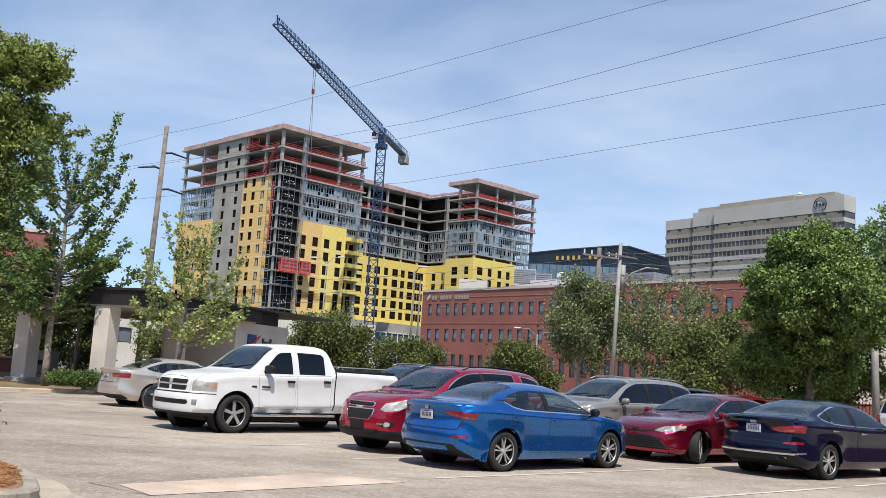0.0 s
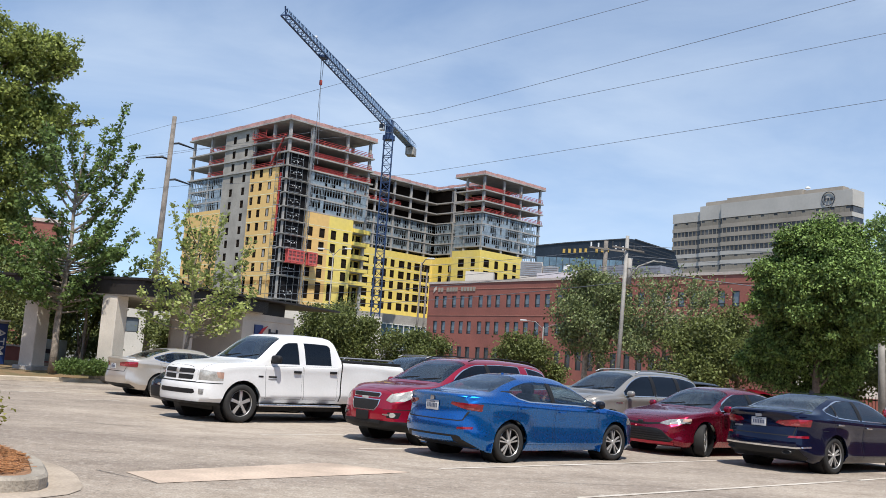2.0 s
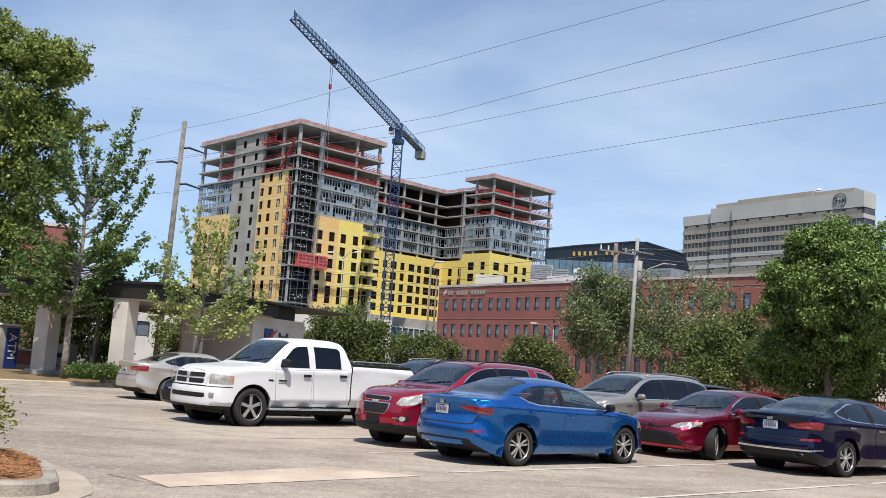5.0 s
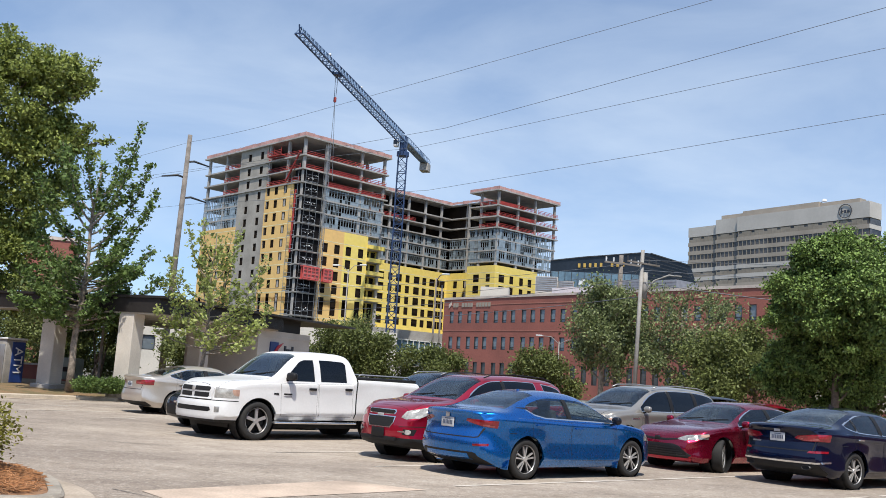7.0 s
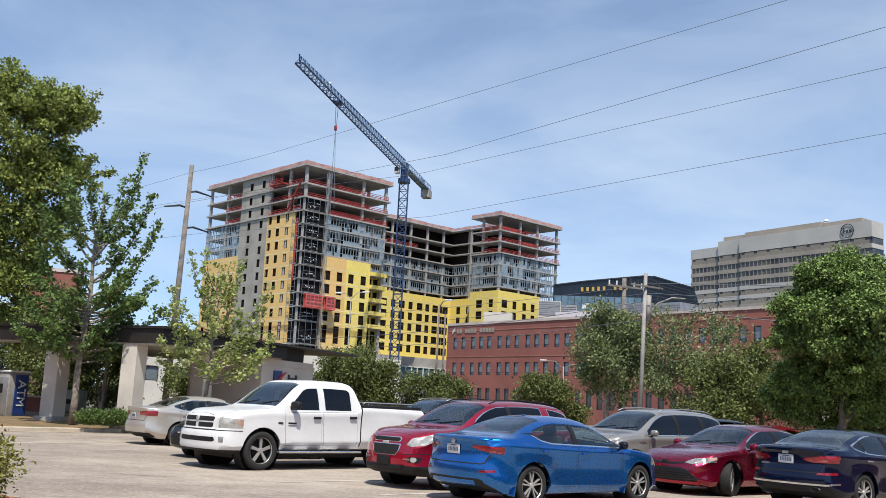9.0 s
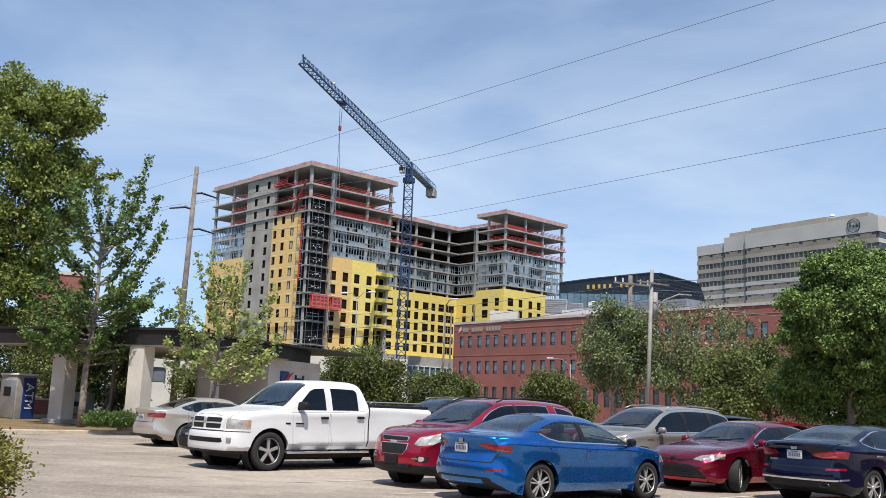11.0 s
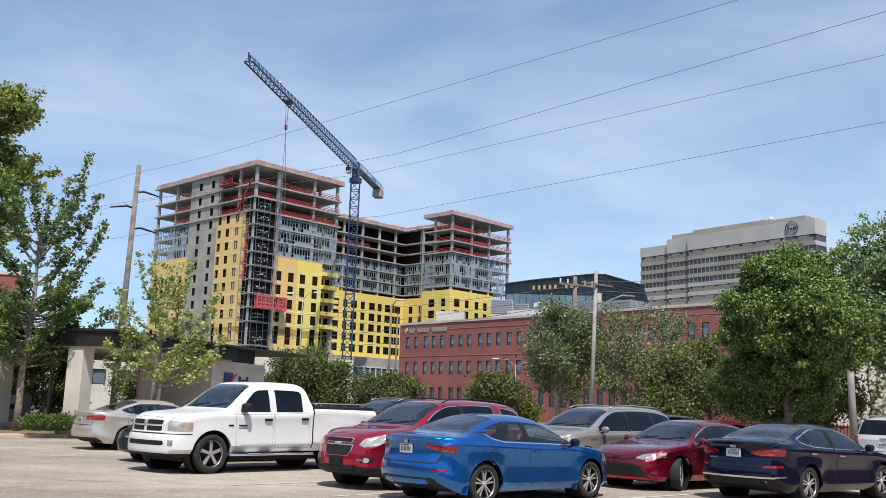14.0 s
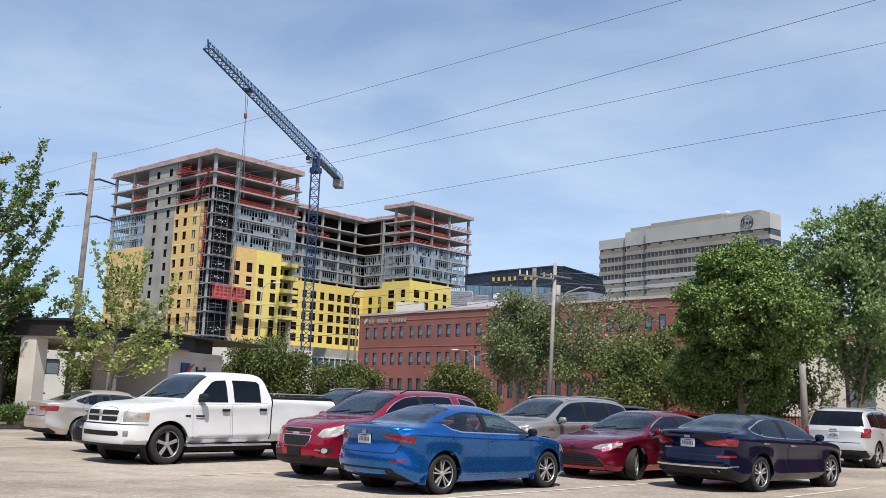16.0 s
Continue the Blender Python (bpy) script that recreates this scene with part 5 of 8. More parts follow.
def window_mesh(w, h, frame_w, frame_mat, pane_mat, mullion=True, transom=0.0):
    """A window unit: frame and pane meshes about its centre, facing -y."""
    fr = Mesh()
    for sx in (-1, 1):
        fr.box(sx * w / 2 - (frame_w if sx > 0 else 0), 0.06, -h / 2, sx * w / 2 + (frame_w if sx < 0 else 0), 0.16, h / 2)
    fr.box(-w / 2 + frame_w, 0.06, -h / 2, w / 2 - frame_w, 0.16, -h / 2 + frame_w)
    fr.box(-w / 2 + frame_w, 0.06, h / 2 - frame_w, w / 2 - frame_w, 0.16, h / 2)
    if transom:
        fr.box(-w / 2 + frame_w, 0.07, -h / 2 + transom, w / 2 - frame_w, 0.15, -h / 2 + transom + frame_w)
    return fr.data("window", frame_mat), Mesh().box(-w / 2, 0.18, -h / 2, w / 2, 0.22, h / 2).data("pane", pane_mat)


def put_window(meshes, parent, at, label=""):
    ob = new("window", meshes[0])
    ob.matrix_basis, ob.parent = at, parent
    p = new("pane", meshes[1])
    p.parent = ob
    return tagged(ob, label)


# the building under construction: x runs along its right-hand front, y along its left-hand side
tower = thing("apartment_tower", "tall apartment block under construction with yellow sheathing and bare upper floors", "building", pose(-34.75, 202.01, 0, 0, 0, 44.4))
FLOORS = [53.1, 49.0, 45.95, 42.9, 39.85, 36.8, 33.75, 30.7, 27.65, 24.6, 21.55, 18.5, 13.4, 8.8, 4.2]
# Open holes: near-black frames and panes carry the darkness of the rooms behind.
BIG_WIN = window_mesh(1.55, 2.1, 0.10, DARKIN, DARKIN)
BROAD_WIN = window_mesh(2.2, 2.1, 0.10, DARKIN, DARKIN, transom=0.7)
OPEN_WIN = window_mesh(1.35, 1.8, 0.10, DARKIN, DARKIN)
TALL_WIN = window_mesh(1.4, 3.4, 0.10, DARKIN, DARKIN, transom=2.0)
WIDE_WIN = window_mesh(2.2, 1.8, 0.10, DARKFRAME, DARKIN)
# outlines of the plan: two wings and the link between them
WINGS = [(0, 0, 24, 42), (64, 0.5, 88.5, 11), (74.5, 11, 88.5, 34), (24, 29.6, 74.5, 42)]
for z in FLOORS:
    for k, (x0, y0, x1, y1) in enumerate(WINGS):
        over = 0.7 if z > 50 else 0.4 if z > 42 else 0.0
        lap = over if k < 2 else 0
        front = over if k != 2 else 0
        Mesh().box(x0 - lap, y0 - front, z - 0.28, x1 + lap, y1 + (over if k == 0 else 0), z + (0.06 if z > 50 else 0.05)).part("floor_slab", SLABCON, tower)


def guard(x0, y0, x1, y1, z, h=1.1):
    """A netted guard rail along one slab edge."""
    m = Mesh()
    d = Vector((x1 - x0, y1 - y0, 0))
    n = max(1, int(d.length / 2.4))
    for k in range(n + 1):
        p = Vector((x0, y0, z)) + d * k / n
        m.bar(p, p + Vector((0, 0, h)), 0.07)
    for zz in (0.28, 0.62, 1.02):
        m.bar((x0, y0, z + zz), (x1, y1, z + zz), 0.05, 0.15 if zz < 0.9 else 0.10)
    m.part("edge_netting", NETRED, tower, "bright red edge netting")


def roof_net(ax, ay, bx, by):
    """Pale netting on posts along one roof edge."""
    m = Mesh()
    d = Vector((bx - ax, by - ay, 0))
    n = max(1, int(d.length / 2.2))
    for k in range(n):
        p, q = Vector((ax, ay, 0)) + d * k / n, Vector((ax, ay, 0)) + d * (k + 0.97) / n
        m.bar((p.x, p.y, 53.55), (q.x, q.y, 53.55), 0.05, 0.72 + random.uniform(-0.12, 0.2))
        m.bar((p.x, p.y, 53.2), (p.x, p.y, 54.05), 0.06)
    m.part("roof_edge_netting", NETPINK, tower, "pink edge netting with sunlight in its colour")


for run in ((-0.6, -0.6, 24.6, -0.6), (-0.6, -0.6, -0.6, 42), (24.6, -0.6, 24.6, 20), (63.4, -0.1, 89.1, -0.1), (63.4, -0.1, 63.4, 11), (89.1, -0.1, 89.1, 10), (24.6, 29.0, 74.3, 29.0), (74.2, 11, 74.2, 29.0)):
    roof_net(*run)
for x0, y0, z in [(x, y, None) for x, y in ((0.3, 0.4), (6.3, 0.4), (16.5, 0.4), (23.4, 0.4), (0.3, 6.5), (0.3, 14.0), (0.3, 26.2), (0.3, 33.0), (0.3, 41.4), (23.4, 7), (23.4, 14), (23.4, 22), (64.4, 0.9), (72.3, 0.9), (79.5, 0.9), (87.9, 0.9), (64.4, 7.2), (74.8, 14), (74.8, 22), (64.5, 30), (71, 30), (87.9, 8), (87.9, 16), (30, 30), (37, 30), (44, 30), (51, 30), (58, 30), (10, 15), (10, 30), (16, 22), (76, 14), (76, 24), (40, 38), (52, 38))]:
    Mesh().box(x0 - 0.29, y0 - 0.29, 4, x0 + 0.29, y0 + 0.29, 53.0).part("column", SLABCON, tower)

for z in (49.0, 45.95, 42.9):
    guard(6.8, -0.25, 23.7, -0.25, z)
    guard(0.2, 0.3, 5.8, 0.3, z)
    guard(-0.25, 1.0, -0.25, 13.8, z)
    guard(-0.25, 26.4, -0.25, 33.0, z)
    guard(64.0, 0.2, 79.0, 0.2, z)
    guard(63.7, 1.0, 63.7, 7.0, z)
    guard(80, 0.2, 88.4, 0.2, z)
guard(30, 29.2, 60, 29.2, 45.95)
# netting hung thicker at some places, the tarpaulin bundle near the corner and the chute
Mesh().box(-1.6, 7.0, 49.5, 0.2, 12.5, 49.75).part("loading_deck", NETRED, tower, "red loading deck")
guard(-1.6, 7.0, -1.6, 12.5, 49.7, 1.6)
for x0, x1, z in ((7.2, 16.0, 46.3), (17.0, 23.2, 43.1), (7.2, 16.0, 43.1), (64.8, 71.8, 49.2), (73, 79, 46.2)):
    Mesh().box(x0, 0.6, z, x1, 0.7, z + 0.9).part("debris_net", NETRED, tower)
chute = Mesh().tube([(-0.9, 0.6, 49.5), (-0.9, 3.0, 46.2), (-0.9, 5.4, 43.2)], 0.22, 8)
chute.tube([(-0.8, 1.2, 41.0), (-0.8, 1.6, 27.0)], 0.22, 8)
chute.part("debris_chute", NETRED, tower, "red debris chute")

# corner bay behind the hoist: black screens between the slabs, with pale fixings
for i, z in enumerate(FLOORS[2:13]):
    zb = FLOORS[i + 3]
    Mesh().box(0.3, 0.10, zb + 0.06, 5.8, 0.16, z - 0.29).box(0.10, 0.2, zb + 0.06, 0.16, 3.1, z - 0.29).part("debris_screen", SCREEN, tower, "black debris screen")
    for k in range(5):
        x, zz = 1.7 + k * 0.55 + random.uniform(-0.2, 0.2), zb + 1.2 + random.uniform(-0.45, 0.6)
        Mesh().box(x, 0.03, zz, x + 0.22, 0.08, zz + 0.22).part("screen_patch", WHITEPAINT, tower)
    # scaffold in front of the corner bay
    lift = Mesh()
    lift.bar((0.2, -0.9, zb + 0.1), (3.5, -0.9, zb + 0.1), 0.06)
    lift = lift.part("scaffold_lift", STEEL, tower, "steel scaffold lift")
    for p, q in [((x, -0.9, zb), (x, -0.9, z)) for x in (0.2, 1.9, 3.5)] + [((-0.9, y, zb), (-0.9, y, z)) for y in (0.4, 3.0)]:
        Mesh().bar(p, q, 0.045).part("scaffold_post", STEEL, lift)
    for p, q, w in [((0.2, -0.9, zz), (3.5, -0.9, zz), 0.04) for zz in (zb + 1.0, zb + 1.6)] + [((-0.9, 0.4, zb + 1.0), (-0.9, 3.0, zb + 1.0), 0.06), ((-0.9, 0.4, zb + 0.1), (-0.9, 3.0, zb + 0.1), 0.16)]:
        Mesh().bar(p, q, w).part("scaffold_rail", STEEL, lift)
    if z < 43:
        Mesh().box(-0.4, -0.4, z - 0.14, 5.9, 1.1, z + 0.03).part("landing_slab", SLABCON, tower)

# concrete core wall in the left-hand side
core = Mesh()
rows = [(z - 2.5, z - 0.7) for z in FLOORS[:12]]
rows[0] = (50.0, 51.8)
wall_rows(core, "y", 14.4, 26.0, -0.1, rows, [(16.38, 17.72), (21.58, 22.92)], 3.0, 53.9, 0.35)
core.part("core_wall", COREWALL, tower, "bare grey concrete core wall")
for za, zb in rows:
    for y in (17.05, 22.25):
        put_window(OPEN_WIN, tower, pose(-0.05, y, (za + zb) / 2, 0, 0, -90))

# sheathing with window openings


def sheathing(name, mat, run, a0, a1, plane, rows, cols, z0, z1, label, wins=None):
    m = Mesh()
    wall_rows(m, run, a0, a1, plane, rows, cols, z0, z1)
    wall_ = m.part(name, mat, tower, label)
    for z in FLOORS:
        if z0 + 1 < z < z1 - 0.3:
            j = Mesh()
            if run == "x":
                j.box(a0 + 0.02, plane - 0.012, z - 0.12, a1 - 0.02, plane - 0.002, z + 0.06)
            else:
                j.box(plane - 0.012, a0 + 0.02, z - 0.12, plane - 0.002, a1 - 0.02, z + 0.06)
            j.part("joint_tape", TAPE, wall_)
    for za, zb in rows:
        for ca, cb in cols:
            u = (ca + cb) / 2
            at = pose(u, plane + 0.02, (za + zb) / 2) if run == "x" else pose(plane + 0.02, u, (za + zb) / 2, 0, 0, -90)
            put_window(wins or (TALL_WIN if zb - za > 2.5 else (BROAD_WIN if cb - ca > 1.9 else BIG_WIN) if zb - za > 2 else WIDE_WIN if cb - ca > 1.5 else OPEN_WIN), tower, at)


def cols_at(centres, w=1.35):
    return [(x - w / 2, x + w / 2) for x in centres]


yrows = [(z - 2.6, z - 0.5) for z in FLOORS[7:12]] + [(14.1, 17.5)]
sheathing("gold_sheathing", GOLD, "x", 6.0, 12.6, -0.12, yrows, cols_at([7.4, 10.8], 1.55), 3, 33.4, "gold wall sheathing")
sheathing("lemon_sheathing", LEMON, "x", 12.6, 19.6, -0.10, yrows, cols_at([14.1, 17.7], 1.55), 3, 33.4, "lemon yellow wall sheathing")
sheathing("lemon_sheathing", LEMON, "x", 19.6, 24.0, 1.7, yrows, cols_at([20.9, 22.8]), 3, 30.9, "lemon yellow wall sheathing")
for z in FLOORS[7:12]:
    Mesh().box(19.6, -0.6, z - 0.05, 24.6, 0.1, z + 0.85).part("balcony_front", LEMON, tower, "yellow balcony front")
lrows = [(z - 2.1, z - 0.3) for z in FLOORS[3:12]] + [(14.1, 17.4)]
sheathing("gold_sheathing", GOLD, "y", 3.2, 14.3, -0.12, lrows, cols_at([6.3, 9.9, 13.2]), 3, 43.2, "gold wall sheathing")
sheathing("gold_sheathing", GOLD, "y", 26.1, 42.0, -0.12, [(z - 2.3, z - 0.5) for z in FLOORS[7:12]] + [(14.1, 17.4)], cols_at([28.5, 33.0, 36.5, 40.0]), 3, 34.6, "gold wall sheathing")
mrows = [(z - 2.55, z - 0.45) for z in FLOORS[7:12]]
sheathing("lemon_sheathing", LEMON, "x", 24.0, 74.4, 29.5, mrows, cols_at([27, 33.5, 39, 46, 52.4, 58.9, 65.4, 70.6], 1.55) + cols_at([30, 36, 42.6, 49, 55.6, 62.4, 68.5, 72.5], 2.2), 14.6, 32.6, "lemon yellow wall sheathing")
sheathing("lemon_sheathing", LEMON, "y", 11, 29.5, 74.4, mrows, cols_at([14, 18, 22, 26], 1.55), 14.6, 32.6, "lemon yellow wall sheathing")
sheathing("lemon_sheathing", LEMON, "y", 0.5, 11.0, 63.9, mrows, cols_at([3.0], 1.55) + cols_at([7.4], 2.2), 14.6, 32.6, "lemon yellow wall sheathing")
sheathing("lemon_sheathing", LEMON, "x", 64.0, 81.0, 0.4, mrows, cols_at([70.5, 74.5, 78.0], 1.55) + cols_at([66.5], 2.2), 14.6, 32.6, "lemon yellow wall sheathing")
sheathing("lemon_sheathing", LEMON, "y", 0.5, 29.5, 23.7, mrows, cols_at([4, 8, 12, 16, 20, 24], 1.55), 14.6, 30.9, "lemon yellow wall sheathing")

# steel stud framing, above the sheathing


def stud_wall(run, a0, a1, plane, z0, z1, gap=0.78):
    """Framed storeys: slim studs and rails with dark openings between, some bays closed below the sill or fully."""
    rnd = random.Random(int(a0 * 10 + plane * 7))
    n = int((a1 - a0) / gap)

    def piece(m, u0, u1, d0, d1, za, zb_):
        if run == "x":
            m.box(u0, plane + d0, za, u1, plane + d1, zb_)
        else:
            m.box(plane + d0, u0, za, plane + d1, u1, zb_)

    for i, z in enumerate(FLOORS):
        zb = FLOORS[i + 1] if i + 1 < len(FLOORS) else 0
        if zb < z0 - 0.2 or z > z1 + 0.2:
            continue
        studs = Mesh()
        for k in range(n + 1):
            u = a0 + k * gap
            piece(studs, u, u + 0.11, 0, 0.14, zb + 0.05, z - 0.28)
            if k == n:
                break
            closed_bay = rnd.random()
            if closed_bay < 0.16:
                piece(studs, u + 0.11, u + gap, 0.03, 0.08, zb + 0.05, z - 0.28)
            elif closed_bay < 0.62:
                piece(studs, u + 0.11, u + gap, 0.03, 0.08, zb + 0.05, zb + 0.78)
            elif closed_bay < 0.80:
                piece(studs, u + 0.36, u + 0.44, 0.02, 0.12, zb + 0.05, z - 0.28)
        for zz in (zb + 0.80, zb + 2.30):
            piece(studs, a0, a1, -0.02, 0.10, zz, zz + 0.10)
        studs.part("stud_framing", STUD, tower, "galvanised stud framing")


stud_wall("x", 6.6, 23.4, 0.0, 33.75, 42.9)
stud_wall("y", 26.4, 42.0, 0.0, 33.75, 42.9)
stud_wall("x", 64.2, 88.0, 0.5, 33.75, 42.9)
stud_wall("y", 1.0, 11, 64.0, 33.75, 42.9)
stud_wall("x", 24.4, 74.3, 29.8, 33.75, 42.9)
stud_wall("y", 11.2, 29.4, 74.6, 33.75, 42.9)
stud_wall("x", 81.5, 88.0, 0.5, 24.6, 33.75)
# near-black blocks added inside the floors, with the shade of deep rooms as colour
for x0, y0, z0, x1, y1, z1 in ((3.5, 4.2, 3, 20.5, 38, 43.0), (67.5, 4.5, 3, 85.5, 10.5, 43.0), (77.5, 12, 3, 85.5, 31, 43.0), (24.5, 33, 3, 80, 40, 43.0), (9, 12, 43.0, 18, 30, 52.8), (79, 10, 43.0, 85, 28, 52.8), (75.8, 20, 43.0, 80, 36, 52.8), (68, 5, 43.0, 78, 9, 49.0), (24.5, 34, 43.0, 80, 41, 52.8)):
    Mesh().box(x0, y0, z0, x1, y1, z1).part("dark_infill", DARKIN, tower)
Mesh().box(24.2, 24.0, 0, 74, 29.4, 14.4).part("podium", SLABCON, tower)
Mesh().box(56, -3.0, 0, 92, 0.2, 14.2).part("podium", SLABCON, tower)
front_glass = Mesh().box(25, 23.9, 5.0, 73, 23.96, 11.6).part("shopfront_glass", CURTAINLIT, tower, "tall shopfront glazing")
for k in range(23):
    Mesh().box(25.2 + k * 2.15, 23.7, 5.0, 25.45 + k * 2.15, 23.9, 11.6).part("mullion", WHITEPAINT, front_glass)
for z in (8.2, 11.6):
    Mesh().box(24.6, 23.66, z, 73.4, 23.88, z + 0.28).part("transom", WHITEPAINT, front_glass)
# construction hoist: mast and two cages
hoist = thing("construction_hoist", "red construction hoist cage on a lattice mast against the tower", "hoist", pose(-34.75, 202.01, 0, 0, 0, 44.4))
mast = Mesh()
for x in (5.0, 5.8):
    for y in (-1.6, -0.8):
        mast.bar((x, y, 4), (x, y, 52), 0.07)
for k in range(48):
    z = 4 + k
    mast.bar((5.0, -1.6, z), (5.8, -1.6, z + 1), 0.045)
    mast.bar((5.0, -0.8, z), (5.0, -1.6, z + 1), 0.045)
    mast.bar((5.0, -1.6, z), (5.8, -1.6, z), 0.045)
mast.part("mast", STEEL, hoist)
for x0, x1 in ((0.6, 4.8), (6.1, 8.4)):
    cage = Mesh().box(x0, -2.3, 21.2, x1, -0.9, 21.4).box(x0, -2.3, 24.0, x1, -0.9, 24.15).box(x0 + 0.1, -1.2, 21.4, x1 - 0.1, -1.1, 24.0)
    n = 4 if x1 - x0 > 3 else 2
    for k in range(n + 1):
        x = x0 + (x1 - x0) * k / n
        cage.box(x - 0.14, -2.3, 21.4, x + 0.14, -2.2, 24.0)
    for z in (21.5, 22.3, 23.1, 23.8):
        cage.box(x0, -2.32, z, x1, -2.22, z + 0.22)
    c0 = cage.part("cage", HOISTRED, hoist)
    Mesh().box(x0 + 0.15, -2.12, 21.5, x1 - 0.15, -2.05, 23.9).part("cage_panel", material("pale red mesh", (0.55, 0.22, 0.19), 0.8, 0, 0.1, 1, 4), c0)

# ---- tower crane ----
CR = Vector((-13.9, 214.5, 0))
JIBZ = 56.7
crane = thing("tower_crane", "blue lattice tower crane with its jib swung towards the camera", "crane", pose(CR.x, CR.y, 0))
mast, hw = Mesh(), 1.0
for sx in (-1, 1):
    for sy in (-1, 1):
        mast.bar((sx * hw, sy * hw, 0), (sx * hw, sy * hw, 53.0), 0.22)
bays = 26
for k in range(bays):
    z0, z1 = 53.0 * k / bays, 53.0 * (k + 1) / bays
    for s in (-1, 1):
        f = s if k % 2 else -s
        mast.bar((f * hw, s * hw, z0), (-f * hw, s * hw, z1), 0.13)
        mast.bar((s * hw, f * hw, z0), (s * hw, -f * hw, z1), 0.13)
        mast.bar((-hw, s * hw, z0), (hw, s * hw, z0), 0.14)
        mast.bar((s * hw, -hw, z0), (s * hw, hw, z0), 0.14)
mast.part("mast", CRANEBLUE, crane)
Mesh().lathe([(0, -0.5), (1.45, -0.5), (1.45, 0.5), (0, 0.5)], 20, Matrix.Translation((0, 0, 53.3)) @ Matrix.Rotation(math.pi / 2, 4, "X")).part("slewing_ring", CRANEBLUE, crane)
tip = Vector((-28.0, 147.4, 0))
jd = (tip - CR).normalized()
jl = (tip - CR).length
rot = math.degrees(math.atan2(jd.y, jd.x))
Mesh().box(-0.75, -0.75, 53.8, 0.75, 0.75, 57.6).part("slewing_head", CRANEBLUE, crane, at=pose(0, 0, 0, 0, 0, rot))
jib, light = Mesh(), Mesh()
n = int(jl / 1.9)
for sd in (-1, 1):
    jib.bar((0.8, sd * 0.95, JIBZ - 0.85), (jl, sd * 0.7, JIBZ - 0.35), 0.22)
jib.bar((0.0, 0, JIBZ + 1.6), (jl * 0.62, 0, JIBZ + 1.4), 0.24)
jib.bar((jl * 0.62, 0, JIBZ + 1.4), (jl - 0.5, 0, JIBZ + 0.9), 0.22)
for k in range(n):
    a, b, mid = jl * k / n, jl * (k + 1) / n, jl * (k + 0.5) / n
    zt = JIBZ + 1.6 - 0.3 * k / n
    zl, zr = JIBZ - 0.80 + 0.5 * k / n, JIBZ - 0.80 + 0.5 * (k + 1) / n
    w = 0.93 - 0.25 * k / n
    for sd in (-1, 1):
        light.bar((a, sd * w, zl), (mid, 0, zt), 0.12)
        light.bar((mid, 0, zt), (b, sd * w, zr), 0.12)
    light.bar((a, -w, zl), (a, w, zl), 0.13)
    light.bar((a, -w, zl), (b, w, zr), 0.11)
jib.part("jib_chord", CRANEBLUE, crane, at=pose(0, 0, 0, 0, 0, rot))
light.part("jib_lacing", CRANELIGHT, crane, at=pose(0, 0, 0, 0, 0, rot))
tipm = Mesh().bar((jl - 0.3, 0, JIBZ - 0.4), (jl + 0.2, 0, JIBZ + 1.2), 0.2).bar((jl, -0.7, JIBZ - 0.3), (jl, 0.7, JIBZ - 0.3), 0.2)
tipm.part("jib_tip", CRANEBLUE, crane, at=pose(0, 0, 0, 0, 0, rot))
counter = Mesh()
CJ = 23.0
for s_ in (-1, 1):
    counter.bar((-0.8, s_ * 0.8, JIBZ - 0.3), (-CJ, s_ * 0.8, JIBZ - 0.3), 0.30)
    counter.bar((-0.8, s_ * 0.8, JIBZ + 0.9), (-CJ, s_ * 0.8, JIBZ + 0.9), 0.12)
    for k in range(14):
        x = -1.0 - k * 1.69
        counter.bar((x, s_ * 0.8, JIBZ - 0.3), (x, s_ * 0.8, JIBZ + 0.9), 0.1)
        counter.bar((x, s_ * 0.8, JIBZ - 0.3), (x - 1.69, s_ * 0.8, JIBZ + 0.9), 0.08)
counter.box(-CJ + 0.3, -0.8, JIBZ - 0.32, -1, 0.8, JIBZ - 0.22).box(-17.5, -0.6, JIBZ - 0.2, -13.5, 0.6, JIBZ + 0.9)
counter.part("counter_jib", CRANELIGHT, crane, at=pose(0, 0, 0, 0, 0, rot))
for k in range(3):
    Mesh().box(-CJ - 0.5 + k * 1.0, -1.1, JIBZ - 2.4, -CJ + 0.42 + k * 1.0, 1.1, JIBZ - 0.4).part("counterweight", CONCRETE, crane, "pale concrete counterweight", at=pose(0, 0, 0, 0, 0, rot))
cab = rounded_box("operator_cab", (1.5, 1.1, 1.7), WHITEPAINT, crane, Matrix.Translation((0, 0, 55.6)) @ pose(0, 0, 0, 0, 0, rot) @ pose(1.4, -1.4, 0), 0.15)
Mesh().box(0.70, -0.48, -0.4, 0.78, 0.48, 0.6).part("cab_glass", CURTAIN, cab)
hk = jd * (jl * 0.715)
Mesh().box(-1.0, -0.6, JIBZ - 0.9, 1.0, 0.6, JIBZ - 0.5).part("trolley", CRANEBLUE, crane, at=pose(hk.x, hk.y, 0, 0, 0, rot))
ropes = Mesh()
for dx in (-0.22, 0.22):
    ropes.tube([(hk.x + dx, hk.y, JIBZ - 0.7), (hk.x + dx * 0.6, hk.y, 51.6)], 0.05, 5)
ropes.tube([(hk.x, hk.y, 50.8), (hk.x - 0.2, hk.y, 36.0)], 0.045, 5).tube([(hk.x, hk.y, 50.8), (hk.x + 0.7, hk.y, 36.0)], 0.045, 5)
ropes.part("hoist_rope", WIRE, crane)
